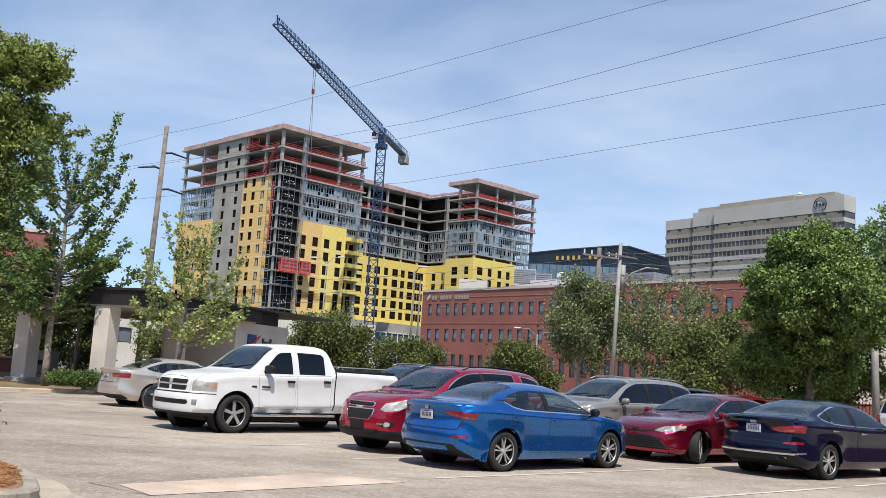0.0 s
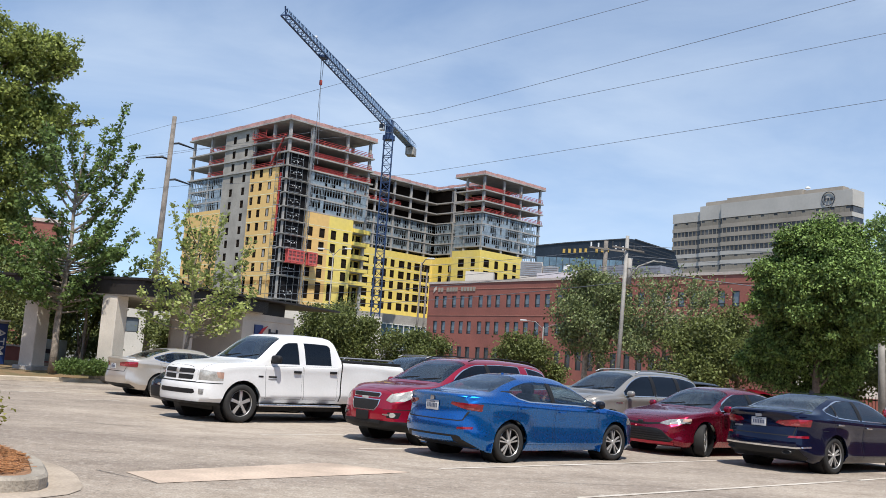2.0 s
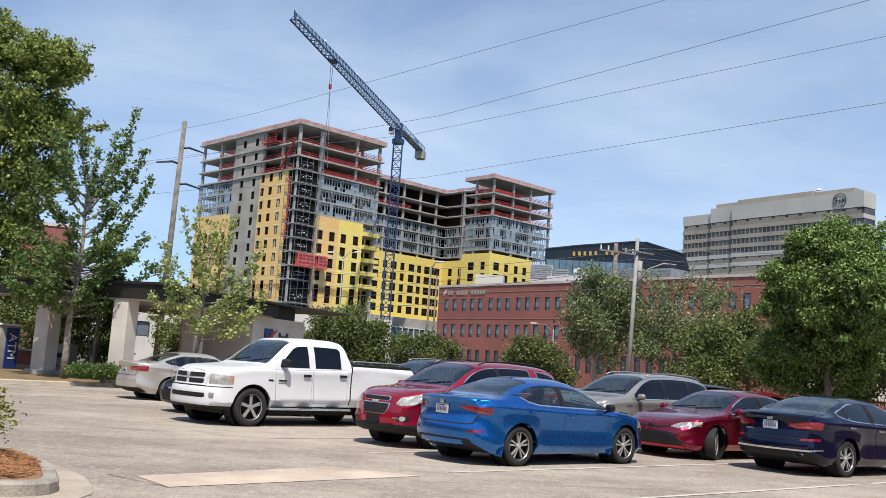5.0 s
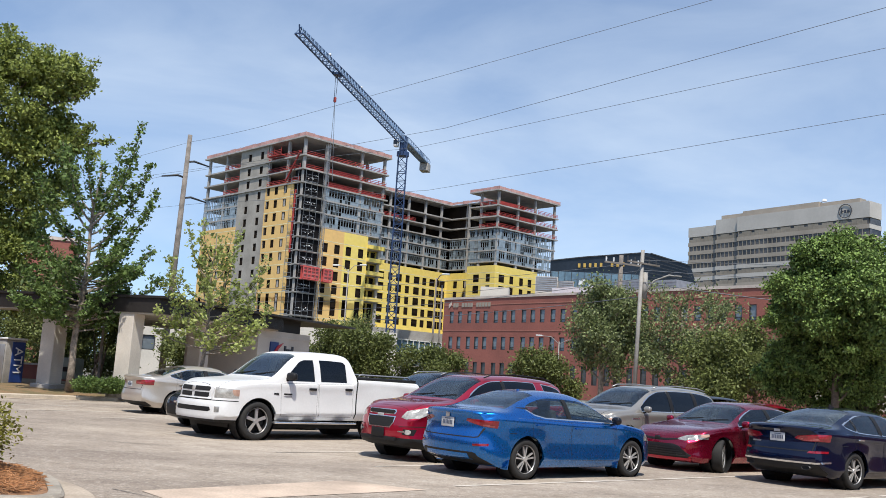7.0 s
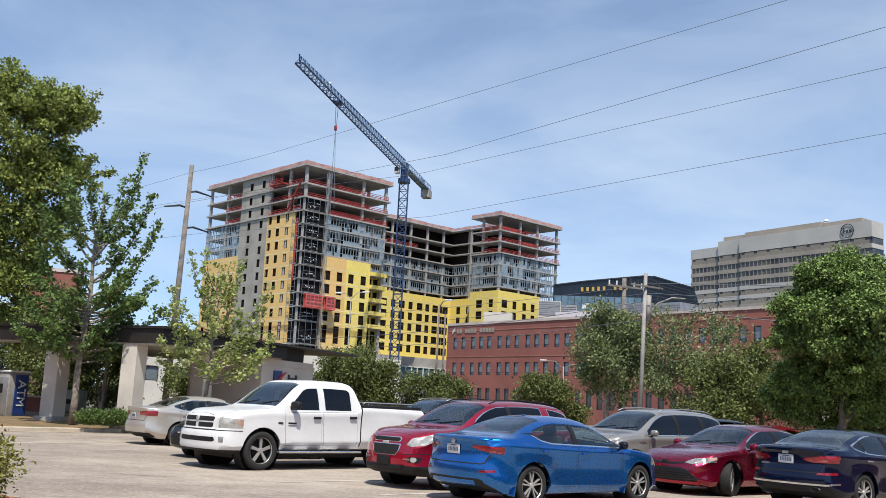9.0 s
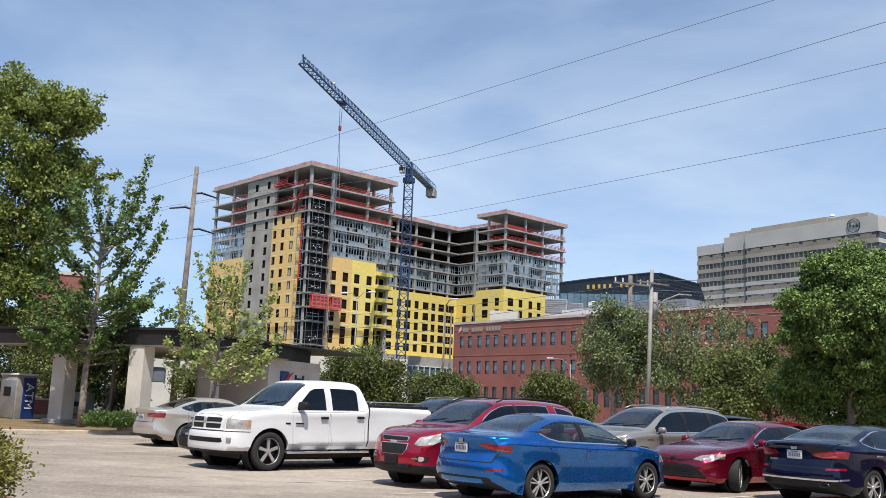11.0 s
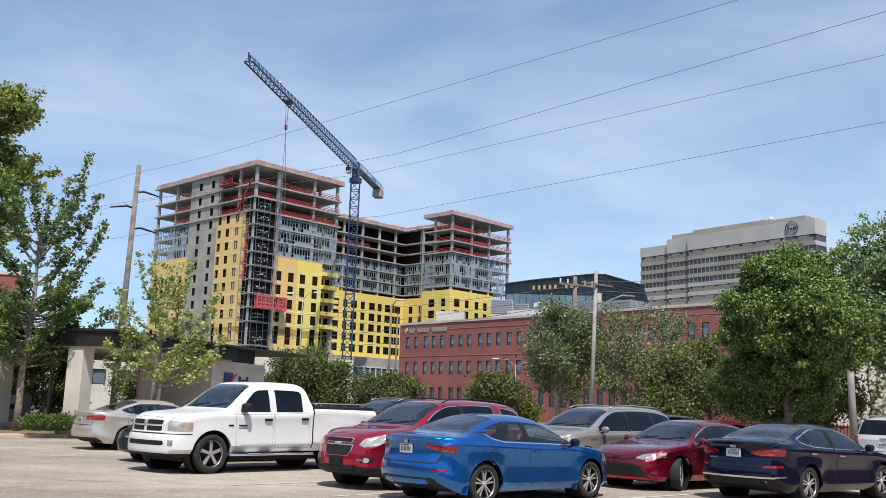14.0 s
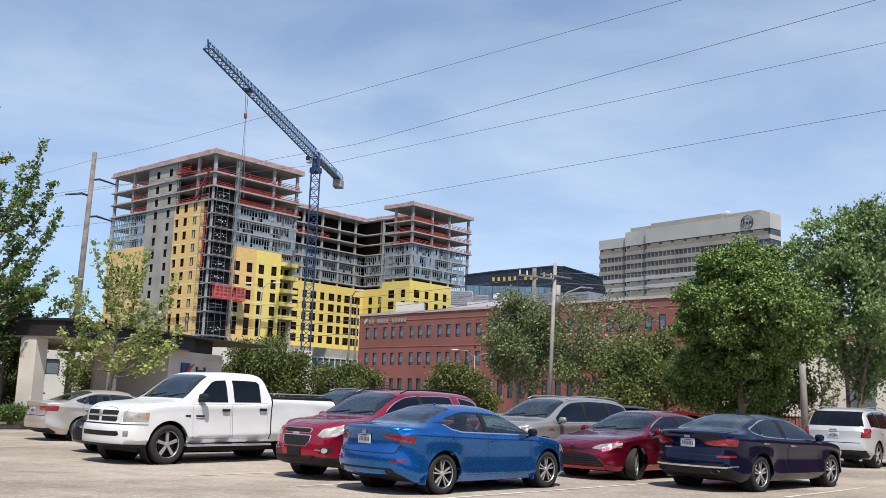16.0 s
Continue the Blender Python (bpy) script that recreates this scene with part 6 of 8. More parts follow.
for f in (0.26, 0.5, 0.78):
    p_ = jd * (jl * f)
    rounded_box("jib_lamp", (0.5, 0.5, 0.4), WHITEPAINT, crane, pose(p_.x, p_.y, JIBZ + 1.78 - 0.3 * f), 0.1)
rounded_box("hook_block", (0.55, 0.4, 1.0), NETRED, crane, pose(hk.x, hk.y, 51.2), 0.15)

# ---- brick bank offices ----
bank = thing("brick_office", "three-storey red brick bank office with rows of dark windows", "building", pose(-1.4, 149.97, 0, 0, 0, -50))
m = Mesh()
BR = [(10.45, 12.3), (6.45, 8.35), (2.0, 4.5)]
bc = [1.5 + 0.52, 4.0, 6.25, 8.15, 10.0, 12.3, 14.15, 16.0, 18.3, 20.1, 22.0, 24.1, 26.0, 28.2, 30.2, 32.1, 34.2, 36.1, 38.0, 40.2, 42.1, 44.0, 46.2, 48.1, 50.0, 51.6, 53.7, 55.6, 58, 60, 61.8]
BC = [(x - 0.5, x + 0.5) for x in bc]
wall_rows(m, "x", 0, 63, 0, BR, BC, 0, 14.2)
m.box(0, 0.3, 0, 0.3, 40, 14.2).box(0.3, 0.6, 14.0, 63, 40, 14.15).box(62.7, 0.3, 0, 63, 40, 14.2)
m.part("wall", BRICK, bank)
Mesh().box(-0.1, -0.12, 14.2, 63.1, 0.5, 14.55).part("coping", BRICKBAND, bank)
Mesh().box(-0.05, -0.05, 13.2, 63, -0.002, 13.32).box(-0.05, -0.05, 9.2, 63, -0.002, 9.3).part("string_course", material("soldier course", (0.40, 0.17, 0.12), 0.85, 0, 0.1, 0.3, 4), bank)
OW = window_mesh(1.0, 1.85, 0.09, DARKFRAME, OFFGLASS, transom=0.35)
OW3 = window_mesh(1.0, 2.5, 0.09, DARKFRAME, HUBGLASS)
for za, zb in BR:
    for a, b in BC:
        put_window(OW if zb - za < 2.2 else OW3, bank, pose((a + b) / 2, 0.02, (za + zb) / 2))
# Near-black sheet standing for unlit rooms behind the windows; not real blinds.
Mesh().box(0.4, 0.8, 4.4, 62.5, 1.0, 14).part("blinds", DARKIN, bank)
Mesh().box(15, 9, 14.2, 25, 15, 16.6).part("roof_plant", WHITEPAINT, bank, "white rooftop plant room")
for x0, x1, y0 in ((26.5, 31.5, 10), (32.0, 36.0, 12)):
    lou = Mesh().box(x0, y0, 14.2, x1, y0 + 5, 17.4)
    for k in range(8):
        lou.box(x0 - 0.03, y0 - 0.08, 14.5 + k * 0.36, x1 + 0.03, y0, 14.7 + k * 0.36)
    lou.part("louvre_screen", STEEL, bank, "grey louvred plant screen")
for k in range(13):
    if k in (2, 7):
        continue
    Mesh().box(2.4 + k * 0.68, -0.10, 12.95, 2.9 + k * 0.68, -0.03, 13.6).part("sign_bar", HUBTAN, bank)
Mesh().add([(1.3, -0.1, 12.8), (1.9, -0.1, 13.3), (1.9, -0.1, 13.9), (1.3, -0.1, 13.4), (1.3, -0.02, 12.8), (1.9, -0.02, 13.3), (1.9, -0.02, 13.9), (1.3, -0.02, 13.4)], [(0, 1, 2, 3), (7, 6, 5, 4), (4, 5, 1, 0), (5, 6, 2, 1), (6, 7, 3, 2), (7, 4, 0, 3)]).part("sign_emblem", BRICKBAND, bank)
cctv = Mesh().tube([(30.5, 0.2, 14.5), (30.5, 0.2, 15.6), (30.3, -0.3, 16.1), (29.8, -0.7, 16.0)], 0.12, 8).tube([(29.8, -0.7, 16.0), (29.7, -0.75, 15.4)], 0.3, 8)
cctv.part("roof_camera", WHITEPAINT, bank)

# ---- pale office slab far behind ----
K = 1.2
hubb = thing("office_slab", "long white office block with dark strip windows and a stepped roof", "building", pose(79.26 * K, 320.32 * K, 0, 0, 0, -54))
segs = [(0.0, 12.2, 1.0, 58.5), (12.2, 21.4, 0.0, 60.0), (21.4, 66.8, -1.0, 60.0)]
white, tan, piers = Mesh(), Mesh(), Mesh()
for a, b, y, zt in segs:
    a, b, zt = a * K, b * K, zt * K
    white.box(a, y, 55.2 * K, b, y + 8, zt)
    for k in range(8):
        zz = (54.0 - 3.0 * k) * K
        Mesh().box(a + 0.2, y + 0.25, zz - 0.75 * K, b - 0.2, y + 0.9, zz + 1.0 * K).part("strip_window", HUBGLASS, hubb)
        (white if k in (3, 4, 6) else tan).box(a, y, zz - 2.05 * K, b, y + 8, zz - 0.75 * K)
        for j in range(int((b - a) / 1.9)):
            x = a + 0.5 + j * 1.9
            piers.box(x, y + 0.06, zz - 0.75 * K, x + 0.32, y + 0.24, zz + 1.0 * K)
            if ((j // 3) * 5 + k * 2) % 5 in (0, 3):
                piers.box(x + 0.32, y + 0.12, zz - 0.75 * K, x + 1.9, y + 0.23, zz + (1.0 if j % 3 else 0.35) * K)
white.box(66.8 * K + 0.003, -0.98, 55.2 * K, 67.0 * K, 6.6, 59.6 * K)
for k in range(8):
    zz = (54.0 - 3.0 * k) * K
    Mesh().box(66.8 * K - 0.18, -0.45, zz - 0.75 * K, 66.85 * K, 6.5, zz + 1.0 * K).part("strip_window", HUBGLASS, hubb)
    (white if k in (0, 3, 4, 6) else tan).box(66.8 * K + 0.003, -0.98, zz - 2.05 * K, 67.0 * K, 6.6, zz - 0.75 * K)
white.part("spandrels", HUBWHITE, hubb, "white spandrel bands")
tan.part("tan_panels", HUBTAN, hubb, "tan spandrel bands")
piers.part("window_piers", HUBPIER, hubb, "brown piers and blinds between the windows")
Mesh().box(0, 3, 0, 66.8 * K, 8, 31 * K).part("lower_floors", HUBTAN, hubb)
pent = Mesh().box(12.2 * K, 3.5, 58.5 * K, 21.4 * K, 7.5, 61.9 * K).box(21.4 * K, 2.5, 58.5 * K, 49.0 * K, 7, 62.3 * K).box(49.0 * K, 3.2, 58.5 * K, 62.0 * K, 7.2, 61.9 * K)
pent.part("penthouse", HUBTAN, hubb, "tan rooftop plant storey")
Mesh().lathe([(0, 0), (1.0, 0), (0.8, 0.6), (0, 0.9)], 14, Matrix.Translation((50 * K, 4, 62.5 * K)) @ Matrix.Rotation(math.pi / 2, 4, "X")).part("roof_dome", WHITEPAINT, hubb)
ring = Mesh().lathe([(2.3, -0.1), (2.52, -0.1), (2.52, 0.1), (2.3, 0.1), (2.3, -0.1)], 28, Matrix.Translation((59.5 * K, -1.25, 57.7 * K)))
ring.box(59.5 * K - 1.5, -1.35, 57.7 * K - 0.7, 59.5 * K - 1.1, -1.2, 57.7 * K + 1.2).box(59.5 * K - 1.1, -1.35, 57.7 * K - 0.2, 59.5 * K - 0.6, -1.2, 57.7 * K + 0.2)
ring.box(59.5 * K - 0.3, -1.35, 57.7 * K - 0.7, 59.5 * K + 0.4, -1.2, 57.7 * K + 0.3).box(59.5 * K + 0.8, -1.35, 57.7 * K - 0.7, 59.5 * K + 1.6, -1.2, 57.7 * K + 0.3)
ring.part("roundel_sign", SIGNINK, hubb, "round dark sign plate")

# ---- dark glass office ----
glassb = thing("glass_office", "dark glass office building with a sloping roof edge", "building", pose(23.35, 228.79, 0, 0, 0, -8))
up = Mesh()
prof = [(0, 32.2), (8, 33.4), (22.5, 35.1), (24, 35.0), (33.5, 32.4), (35.0, 28.0), (35, 0), (0, 0)]
n = len(prof)
up.add([(x, 0, z) for x, z in prof] + [(x, 25, z) for x, z in prof], [tuple(range(n)), tuple(range(2 * n - 1, n - 1, -1))] + [(i, n + i, n + (i + 1) % n, (i + 1) % n) for i in range(n)])
up.part("glass_body", CURTAIN, glassb)
# Lower panes take the copy with sky reflection painted in.
Mesh().box(0.2, -0.25, 18, 21.5, -0.05, 29.6).part("sky_tinted_glazing", CURTAINLIT, glassb, "lower glazing with a sky reflection in its colour")
mul = Mesh()
for k in range(14):
    mul.box(0.4 + k * 1.6, -0.4, 18, 0.52 + k * 1.6, -0.25, 29.6)
for k in range(7):
    mul.bar((21.8, -0.2, 28.5 + k), (34.4 - k * 0.3, -0.2, 27.2 + k * 0.75), 0.1)
mul.bar((0, -0.2, 32.2), (8, -0.2, 33.4), 0.25)
mul.bar((8, -0.2, 33.4), (22.5, -0.2, 35.1), 0.25)
mul.bar((24, -0.2, 35.0), (33.5, -0.2, 32.4), 0.25)
mul.part("mullion", DARKFRAME, glassb)
for k in range(9):
    if k == 5:
        continue
    Mesh().box(6.7 + k * 1.32, -0.45, 30.75 + k * 0.09, 7.3 + k * 1.32, -0.2, 31.75 + k * 0.09).part("sign_bar", SIGNGOLD, glassb)

# ---- rooftop plant beyond the brick office ----
def louvred_box(label, at, w, h, d, slats, mat):
    """A low plant enclosure with horizontal slats on its front."""
    root = thing("plant_enclosure", label, "rooftop plant", at, "rooftop plant")
    Mesh().box(-w / 2, 0, -at.translation.z, w / 2, d, h).part("casing", mat, root)
    for k in range(slats):
        z = h * (k + 0.5) / slats
        Mesh().box(-w / 2 + 0.1, -0.12, z - 0.12, w / 2 - 0.1, -0.004, z + 0.10).part("slat", STEEL, root)


louvred_box("pale grey louvred plant enclosure on a roof", pose(17.49, 177.16, 19.49, 0, 0, -8), 4.2, 2.7, 3, 7, WHITEWALL)
louvred_box("low grey louvred plant enclosure on a roof", pose(21.13, 176.76, 19.48, 0, 0, -8), 2.9, 2.0, 3, 5, CONCRETE)
louvred_box("flat pale plant room on a roof", pose(7.75, 177.85, 18.13, 0, 0, -8), 5.4, 1.5, 3, 0, WHITEWALL)


# ---- bank drive-through, at the left ----
canopy = thing("bank_canopy", "drive-through bank canopy with a dark bronze fascia on square stucco pillars", "canopy", pose(-12.0, 35.1, 0, 0, 0, 70))
Mesh().box(-0.40, -1.5, 3.30, 8.6, 7.5, 3.84).part("fascia", FASCIA, canopy)
Mesh().box(-0.48, -1.8, 3.84, 15.5, 7.8, 3.93).part("roof_plate", FASCIA, canopy)
Mesh().box(-0.34, -1.3, 3.25, 8.5, 7.3, 3.297).part("soffit", SOFFIT, canopy)
for k in range(10):
    Mesh().box(-0.39, -1.52, 3.36 + k * 0.047, 8.6, -1.502, 3.37 + k * 0.047).part("fascia_rib", FASCIA, canopy)
for x, y in ((0, 0), (0, 3.6), (4.5, 0.1), (7.0, 2.0)):
    pil = rounded_box("pillar", (0.66, 0.66, 3.15), STUCCO, canopy, pose(x, y, 1.68), 0.02, 1)
    rounded_box("plinth", (0.95, 0.95, 0.35), CONCRETE, pil, pose(0, 0, -1.42), 0.03, 1)
Mesh().box(8.604, -0.7, 3.254, 11.6, 7.0, 3.836).part("parapet", FASCIA, canopy)
wallm = Mesh().box(7.2, -1.1, 0, 11.9, 1.6, 3.246)
bw = wallm.part("wall", STUCCO, canopy)
Mesh().box(7.15, -1.14, 2.95, 11.9, -1.102, 3.02).part("wall_trim", STUCCO, bw)
Mesh().box(8.2, -1.16, 2.05, 8.9, -1.102, 2.75).part("sign_square", BLUESIGN, canopy, "navy square of the wall sign")
Mesh().add([(8.3, -1.19, 2.15), (8.75, -1.19, 2.35), (9.3, -1.19, 2.75), (8.8, -1.19, 2.6), (8.3, -1.165, 2.15), (8.75, -1.165, 2.35), (9.3, -1.165, 2.75), (8.8, -1.165, 2.6)], [(0, 1, 2, 3), (7, 6, 5, 4), (4, 5, 1, 0), (5, 6, 2, 1), (6, 7, 3, 2), (7, 4, 0, 3)]).part("sign_flash", SIGNRED, canopy, "red flash of the wall sign")
for k in range(5):
    Mesh().box(9.5 + k * 0.17, -1.16, 2.2, 9.62 + k * 0.17, -1.102, 2.2 + (0.42 if k in (0, 4) else 0.28)).part("sign_bar", SIGNINK, canopy)
teller = thing("teller_unit", "pale green drive-through teller unit on a post under the canopy", "teller unit", pose(-16.6, 41.5, 0, 0, 0, 70))
rounded_box("housing", (0.55, 0.8, 0.95), material("pale green enamel", (0.30, 0.36, 0.33), 0.5, 0, 0.08, 2, 20), teller, pose(0, 0, 0.98), 0.05)
rounded_box("drawer", (0.05, 0.5, 0.2), BLACKPL, teller, pose(-0.28, 0, 0.95), 0.015, 1)
rounded_box("post", (0.25, 0.3, 0.52), CONCRETE, teller, pose(0, 0, 0.26), 0.02, 1)
lane_post = thing("lane_post", "slim grey steel post standing under the canopy", "post", pose(-14.7, 39.6, 0))
Mesh().tube([(0, 0, 0), (0, 0, 3.24)], 0.055, 10).part("tube", POLECON, lane_post, smooth=True)
rounded_box("foot", (0.3, 0.3, 0.06), POLECON, lane_post, pose(0, 0, 0.03), 0.01, 1)
atm = thing("atm_kiosk", "navy and grey cash machine kiosk on a concrete pad", "cash machine", pose(-17.9, 38.0, 0.0, 0, 0, 62))
rounded_box("pad", (1.6, 2.0, 0.30), CONCRETE, atm, pose(0, 0, 0.15), 0.03, 1)
rounded_box("cabinet", (0.9, 1.0, 1.75), POLECON, atm, pose(0, 0, 1.17), 0.04, 2)
rounded_box("machine_face", (0.06, 0.9, 1.5), STEEL, atm, pose(-0.46, 0, 1.1), 0.03, 2)
rounded_box("machine_screen", (0.03, 0.42, 0.36), BLACKPL, atm, pose(-0.50, 0, 1.4), 0.02, 1)
rounded_box("side_panel", (0.60, 0.04, 1.62), BLUESIGN, atm, pose(0.13, -0.51, 1.15), 0.015, 1)
letters("atm_letters", "ATM", 0.52, WHITEPAINT, atm, pose(-0.04, -0.54, 1.22) @ Matrix.Rotation(math.pi / 2, 4, "X") @ Matrix.Rotation(-math.pi / 2, 4, "Z"), 0.01)
rounded_box("top_cap", (1.0, 1.1, 0.08), WHITEPAINT, atm, pose(0, 0, 2.08), 0.02, 1)

# ---- low walls, fence and neighbours ----
low = thing("brick_wall_low", "low red brick garden wall behind the cash machine", "wall", kind="structure")
Mesh().box(-28, 46.0, 0, -18.6, 46.3, 1.0).part("brick_face", BRICK, low)
Mesh().box(-28.1, 45.95, 1.0, -18.5, 46.35, 1.08).part("coping", BRICKBAND, low)
left_block = thing("brick_block", "distant brick building behind the trees", "building", pose(-38.6, 83.1, 0, 0, 0, 20))
Mesh().box(0, 0, 0, 4.3, 6, 11.9).part("wall", BRICK, left_block)
Mesh().box(-0.1, -0.1, 11.9, 4.4, 6.1, 12.2).part("coping", BRICKBAND, left_block)
grey_block = thing("office_block", "pale low office with a row of dark windows beyond the canopy", "building", pose(-30, 88, 0, 0, 0, 20))
m = Mesh()
wall_rows(m, "x", 0, 26, 0, [(2.6, 4.0)], [(1 + 2.2 * k, 2.2 + 2.2 * k) for k in range(11)], 0, 6.0)
m.box(0, 0.3, 5.8, 26, 8, 6.0)
m.part("wall", WHITEWALL, grey_block)
GW = window_mesh(1.2, 1.4, 0.08, DARKFRAME, OFFGLASS)
for k in range(11):
    put_window(GW, grey_block, pose(1.6 + 2.2 * k, 0.02, 3.3))
pale = thing("pale_building", "pale rendered building half hidden by trees", "building", pose(22.0, 57.5, 0, 0, 0, -28))
Mesh().box(0, 0, 0, 30, 12, 5.4).part("wall", WHITEWALL, pale)
Mesh().box(-0.1, -0.1, 5.4, 30.1, 12, 5.7).part("roof_edge", SOFFIT, pale)
Mesh().box(-0.02, -0.06, 0, 9.0, -0.004, 1.25).part("brick_base", BRICK, pale)
for x in (7.5, 15.0, 19.5):
    Mesh().box(x, -0.08, 1.0, x + 1.4, -0.004, 3.2).part("window", OFFGLASS, pale)
fence = thing("railing_fence", "black metal railing fence along the far edge of the car park", "fence")
fa, fb = Vector((9.0, 46.5, 0)), Vector((24.5, 40.5, 0))
fd = fb - fa
for z in (0.25, 1.25):
    Mesh().bar(fa + Vector((0, 0, z)), fb + Vector((0, 0, z)), 0.05).part("rail", BLACKPL, fence)
picket = Mesh().box(-0.012, -0.012, 0, 0.012, 0.012, 1.4).data("picket", BLACKPL)
for k in range(110):
    o = new("picket", picket)
    p = fa + fd * k / 109
    o.matrix_basis, o.parent = pose(p.x, p.y, 0), fence
# Out-of-view walls added so that the car paint reflects something darker than the horizon.
for nm, q in (("wall_south", (-44, -30.5, -0.02, 38.5, -30, 11)), ("wall_west", (-44, -30, -0.02, -43.5, 56, 11)), ("wall_east", (38, -30, -0.02, 38.5, 46, 11))):
    tagged(Mesh().box(*q).part(nm, BRICK), "unseen brick wall added to darken reflections", "wall", kind="structure")

# ---- poles, street lamps and wires ----
def bent(a, b, sag, n=14):
    a, b = Vector(a), Vector(b)
    return [a.lerp(b, k / n) - Vector((0, 0, 4 * sag * (k / n) * (1 - k / n))) for k in range(n + 1)]


pl = thing("utility_pole", "tall weathered transmission pole with staggered cross-arms", "utility pole", pose(-18.8, 62.2, 0))
Mesh().tube([(-0.15, 0, 0), (0.15, 0, 17.0)], [0.24, 0.15], 12).part("pole", POLEWOOD, pl, smooth=True)
arms = []
for z, s in ((15.1, 1), (14.0, -1), (12.6, 1)):
    side = Vector((0.9, 0.42, 0)) * s
    Mesh().tube([(0.1, 0, z), Vector((0.1, 0, z + 0.12)) + side * 0.5, Vector((0.1, 0, z - 0.1)) + side * 1.55], [0.06, 0.08, 0.05], 8).part("insulator_arm", DARKFRAME, pl, smooth=True)
    arms.append(Vector((-18.7, 62.2, z - 0.12)) + side * 1.55)
top_pt = Vector((-18.65, 62.2, 16.5))


def sky_wire(start, az1, el1, az2, el2, h, r=0.022):
    """A wire at about height h over the eye, through two directions in the sky, fixed to the pole at start."""
    pts = []
    for az, el in ((az1, el1), (az2, el2)):
        d = h / math.tan(radians(el))
        pts.append(Vector((d * math.sin(radians(az)), d * math.cos(radians(az)), h + 1.52)))
    far = pts[1] + (pts[1] - pts[0]).normalized() * 45
    back = start + (start - pts[0]).normalized() * 60
    w = thing("power_line", "thin dark overhead power line", "power line", group="overhead wires")
    Mesh().tube(bent(back, start, 0.5) + bent(start, pts[0], 0.05, 6)[1:] + [pts[0].lerp(pts[1], k / 8) for k in range(1, 9)] + [far], r, 6, False).part("wire", WIRE, w, smooth=True)


sky_wire(top_pt, -12.31, 14.5, 13.65, 22.68, 14.6, 0.010)
sky_wire(arms[1], -1.17, 15.31, 25.3, 21.95, 12.2, 0.010)
sky_wire(arms[0], -2.86, 14.03, 26.13, 19.89, 13.2, 0.010)
sky_wire(arms[2], -1.98, 11.48, 26.12, 16.31, 10.7, 0.010)

up = thing("utility_pole", "grey wooden utility pole with cables and a small cross-arm", "utility pole", pose(9.12, 46.0, 0))
Mesh().tube([(-0.12, 0, 0), (0.12, 0, 8.5)], [0.11, 0.09], 12).part("pole", POLECON, up, smooth=True)
Mesh().box(-1.1, -0.16, 7.78, 1.1, -0.08, 7.86).part("crossarm", POLEWOOD, up, at=pose(0.1, 0, 0, 0, 0, 35))
Mesh().tube([(0.28, 0.1, 6.1), (0.30, 0.1, 7.4)], 0.13, 10).part("transformer_can", POLECON, up, smooth=True)
Mesh().tube([(0.2, 0, 6.3), (0.7, -0.1, 7.0), (1.4, -0.2, 7.3), (2.0, -0.3, 7.25)], 0.04, 8).part("lamp_arm", POLECON, up, smooth=True)
for x in (-1.0, -0.5, 0.5, 1.0):
    Mesh().tube([(x, 0, 7.88), (x, 0, 8.1)], 0.04, 8).part("insulator", DARKFRAME, up, at=pose(0.1, 0, 0, 0, 0, 35))
for a, b, sag, r in (((9.3, 46.0, 7.9), (-30, 96, 9.6), 0.9, 0.012), ((9.3, 46.0, 7.5), (-30, 97, 8.6), 1.2, 0.012), ((9.3, 46.0, 7.1), (-28, 94, 7.6), 1.2, 0.016), ((9.3, 46.0, 6.2), (-28, 94, 6.4), 1.0, 0.018),
                     ((9.3, 46.0, 8.0), (48, 30, 9.6), 0.8, 0.012), ((9.3, 46.0, 7.5), (48, 31, 8.8), 1.0, 0.012), ((9.3, 46.0, 6.3), (40, 110, 11.5), 1.6, 0.012), ((9.3, 46.0, 7.9), (22, 140, 15), 1.0, 0.01), ((9.3, 46.0, 6.9), (44, 33, 7.2), 1.4, 0.018)):
    w = thing("power_line", "thin dark overhead cable from the utility pole", "power line", group="overhead wires")
    Mesh().tube(bent(a, b, sag), r, 6, False).part("wire", WIRE, w, smooth=True)

bp = thing("utility_pole", "second grey wooden pole standing behind the trees", "utility pole", pose(9.46, 53.15, 0))
Mesh().tube([(-0.1, 0, 0), (0, 0, 9.21)], [0.16, 0.12], 12).part("pole", POLEWOOD, bp, smooth=True)
Mesh().box(-1.2, -0.16, 8.66, 1.2, -0.08, 8.76).part("crossarm", POLEWOOD, bp, at=pose(0, 0, 0, 0, 0, 25))
for x in (-1.1, -0.6, 0.6, 1.1):
    Mesh().tube([(x, -0.12, 8.77), (x, -0.12, 9.01)], 0.045, 8).part("insulator", WHITEPAINT, bp, at=pose(0, 0, 0, 0, 0, 25))


def street_lamp(x, y, h, arms_, label, mat=POLECON, r=0.09):
    s = thing("street_lamp", label, "street lamp", pose(x, y, 0), "street lamps")
    Mesh().tube([(0, 0, 0), (0, 0, h)], [r, r * 0.6], 10).part("pole", mat, s, smooth=True)
    for ax, ay, dz in arms_:
        Mesh().tube([(0, 0, h - 0.3), (ax * 0.4, ay * 0.4, h + dz), (ax, ay, h + dz + 0.1)], r * 0.4, 8).part("arm", mat, s, smooth=True)
        rounded_box("lamp_head", (0.75, 0.3, 0.14), WHITEPAINT, s, pose(ax, ay, h + dz + 0.1, 0, 0, math.degrees(math.atan2(ay, ax))), 0.05)


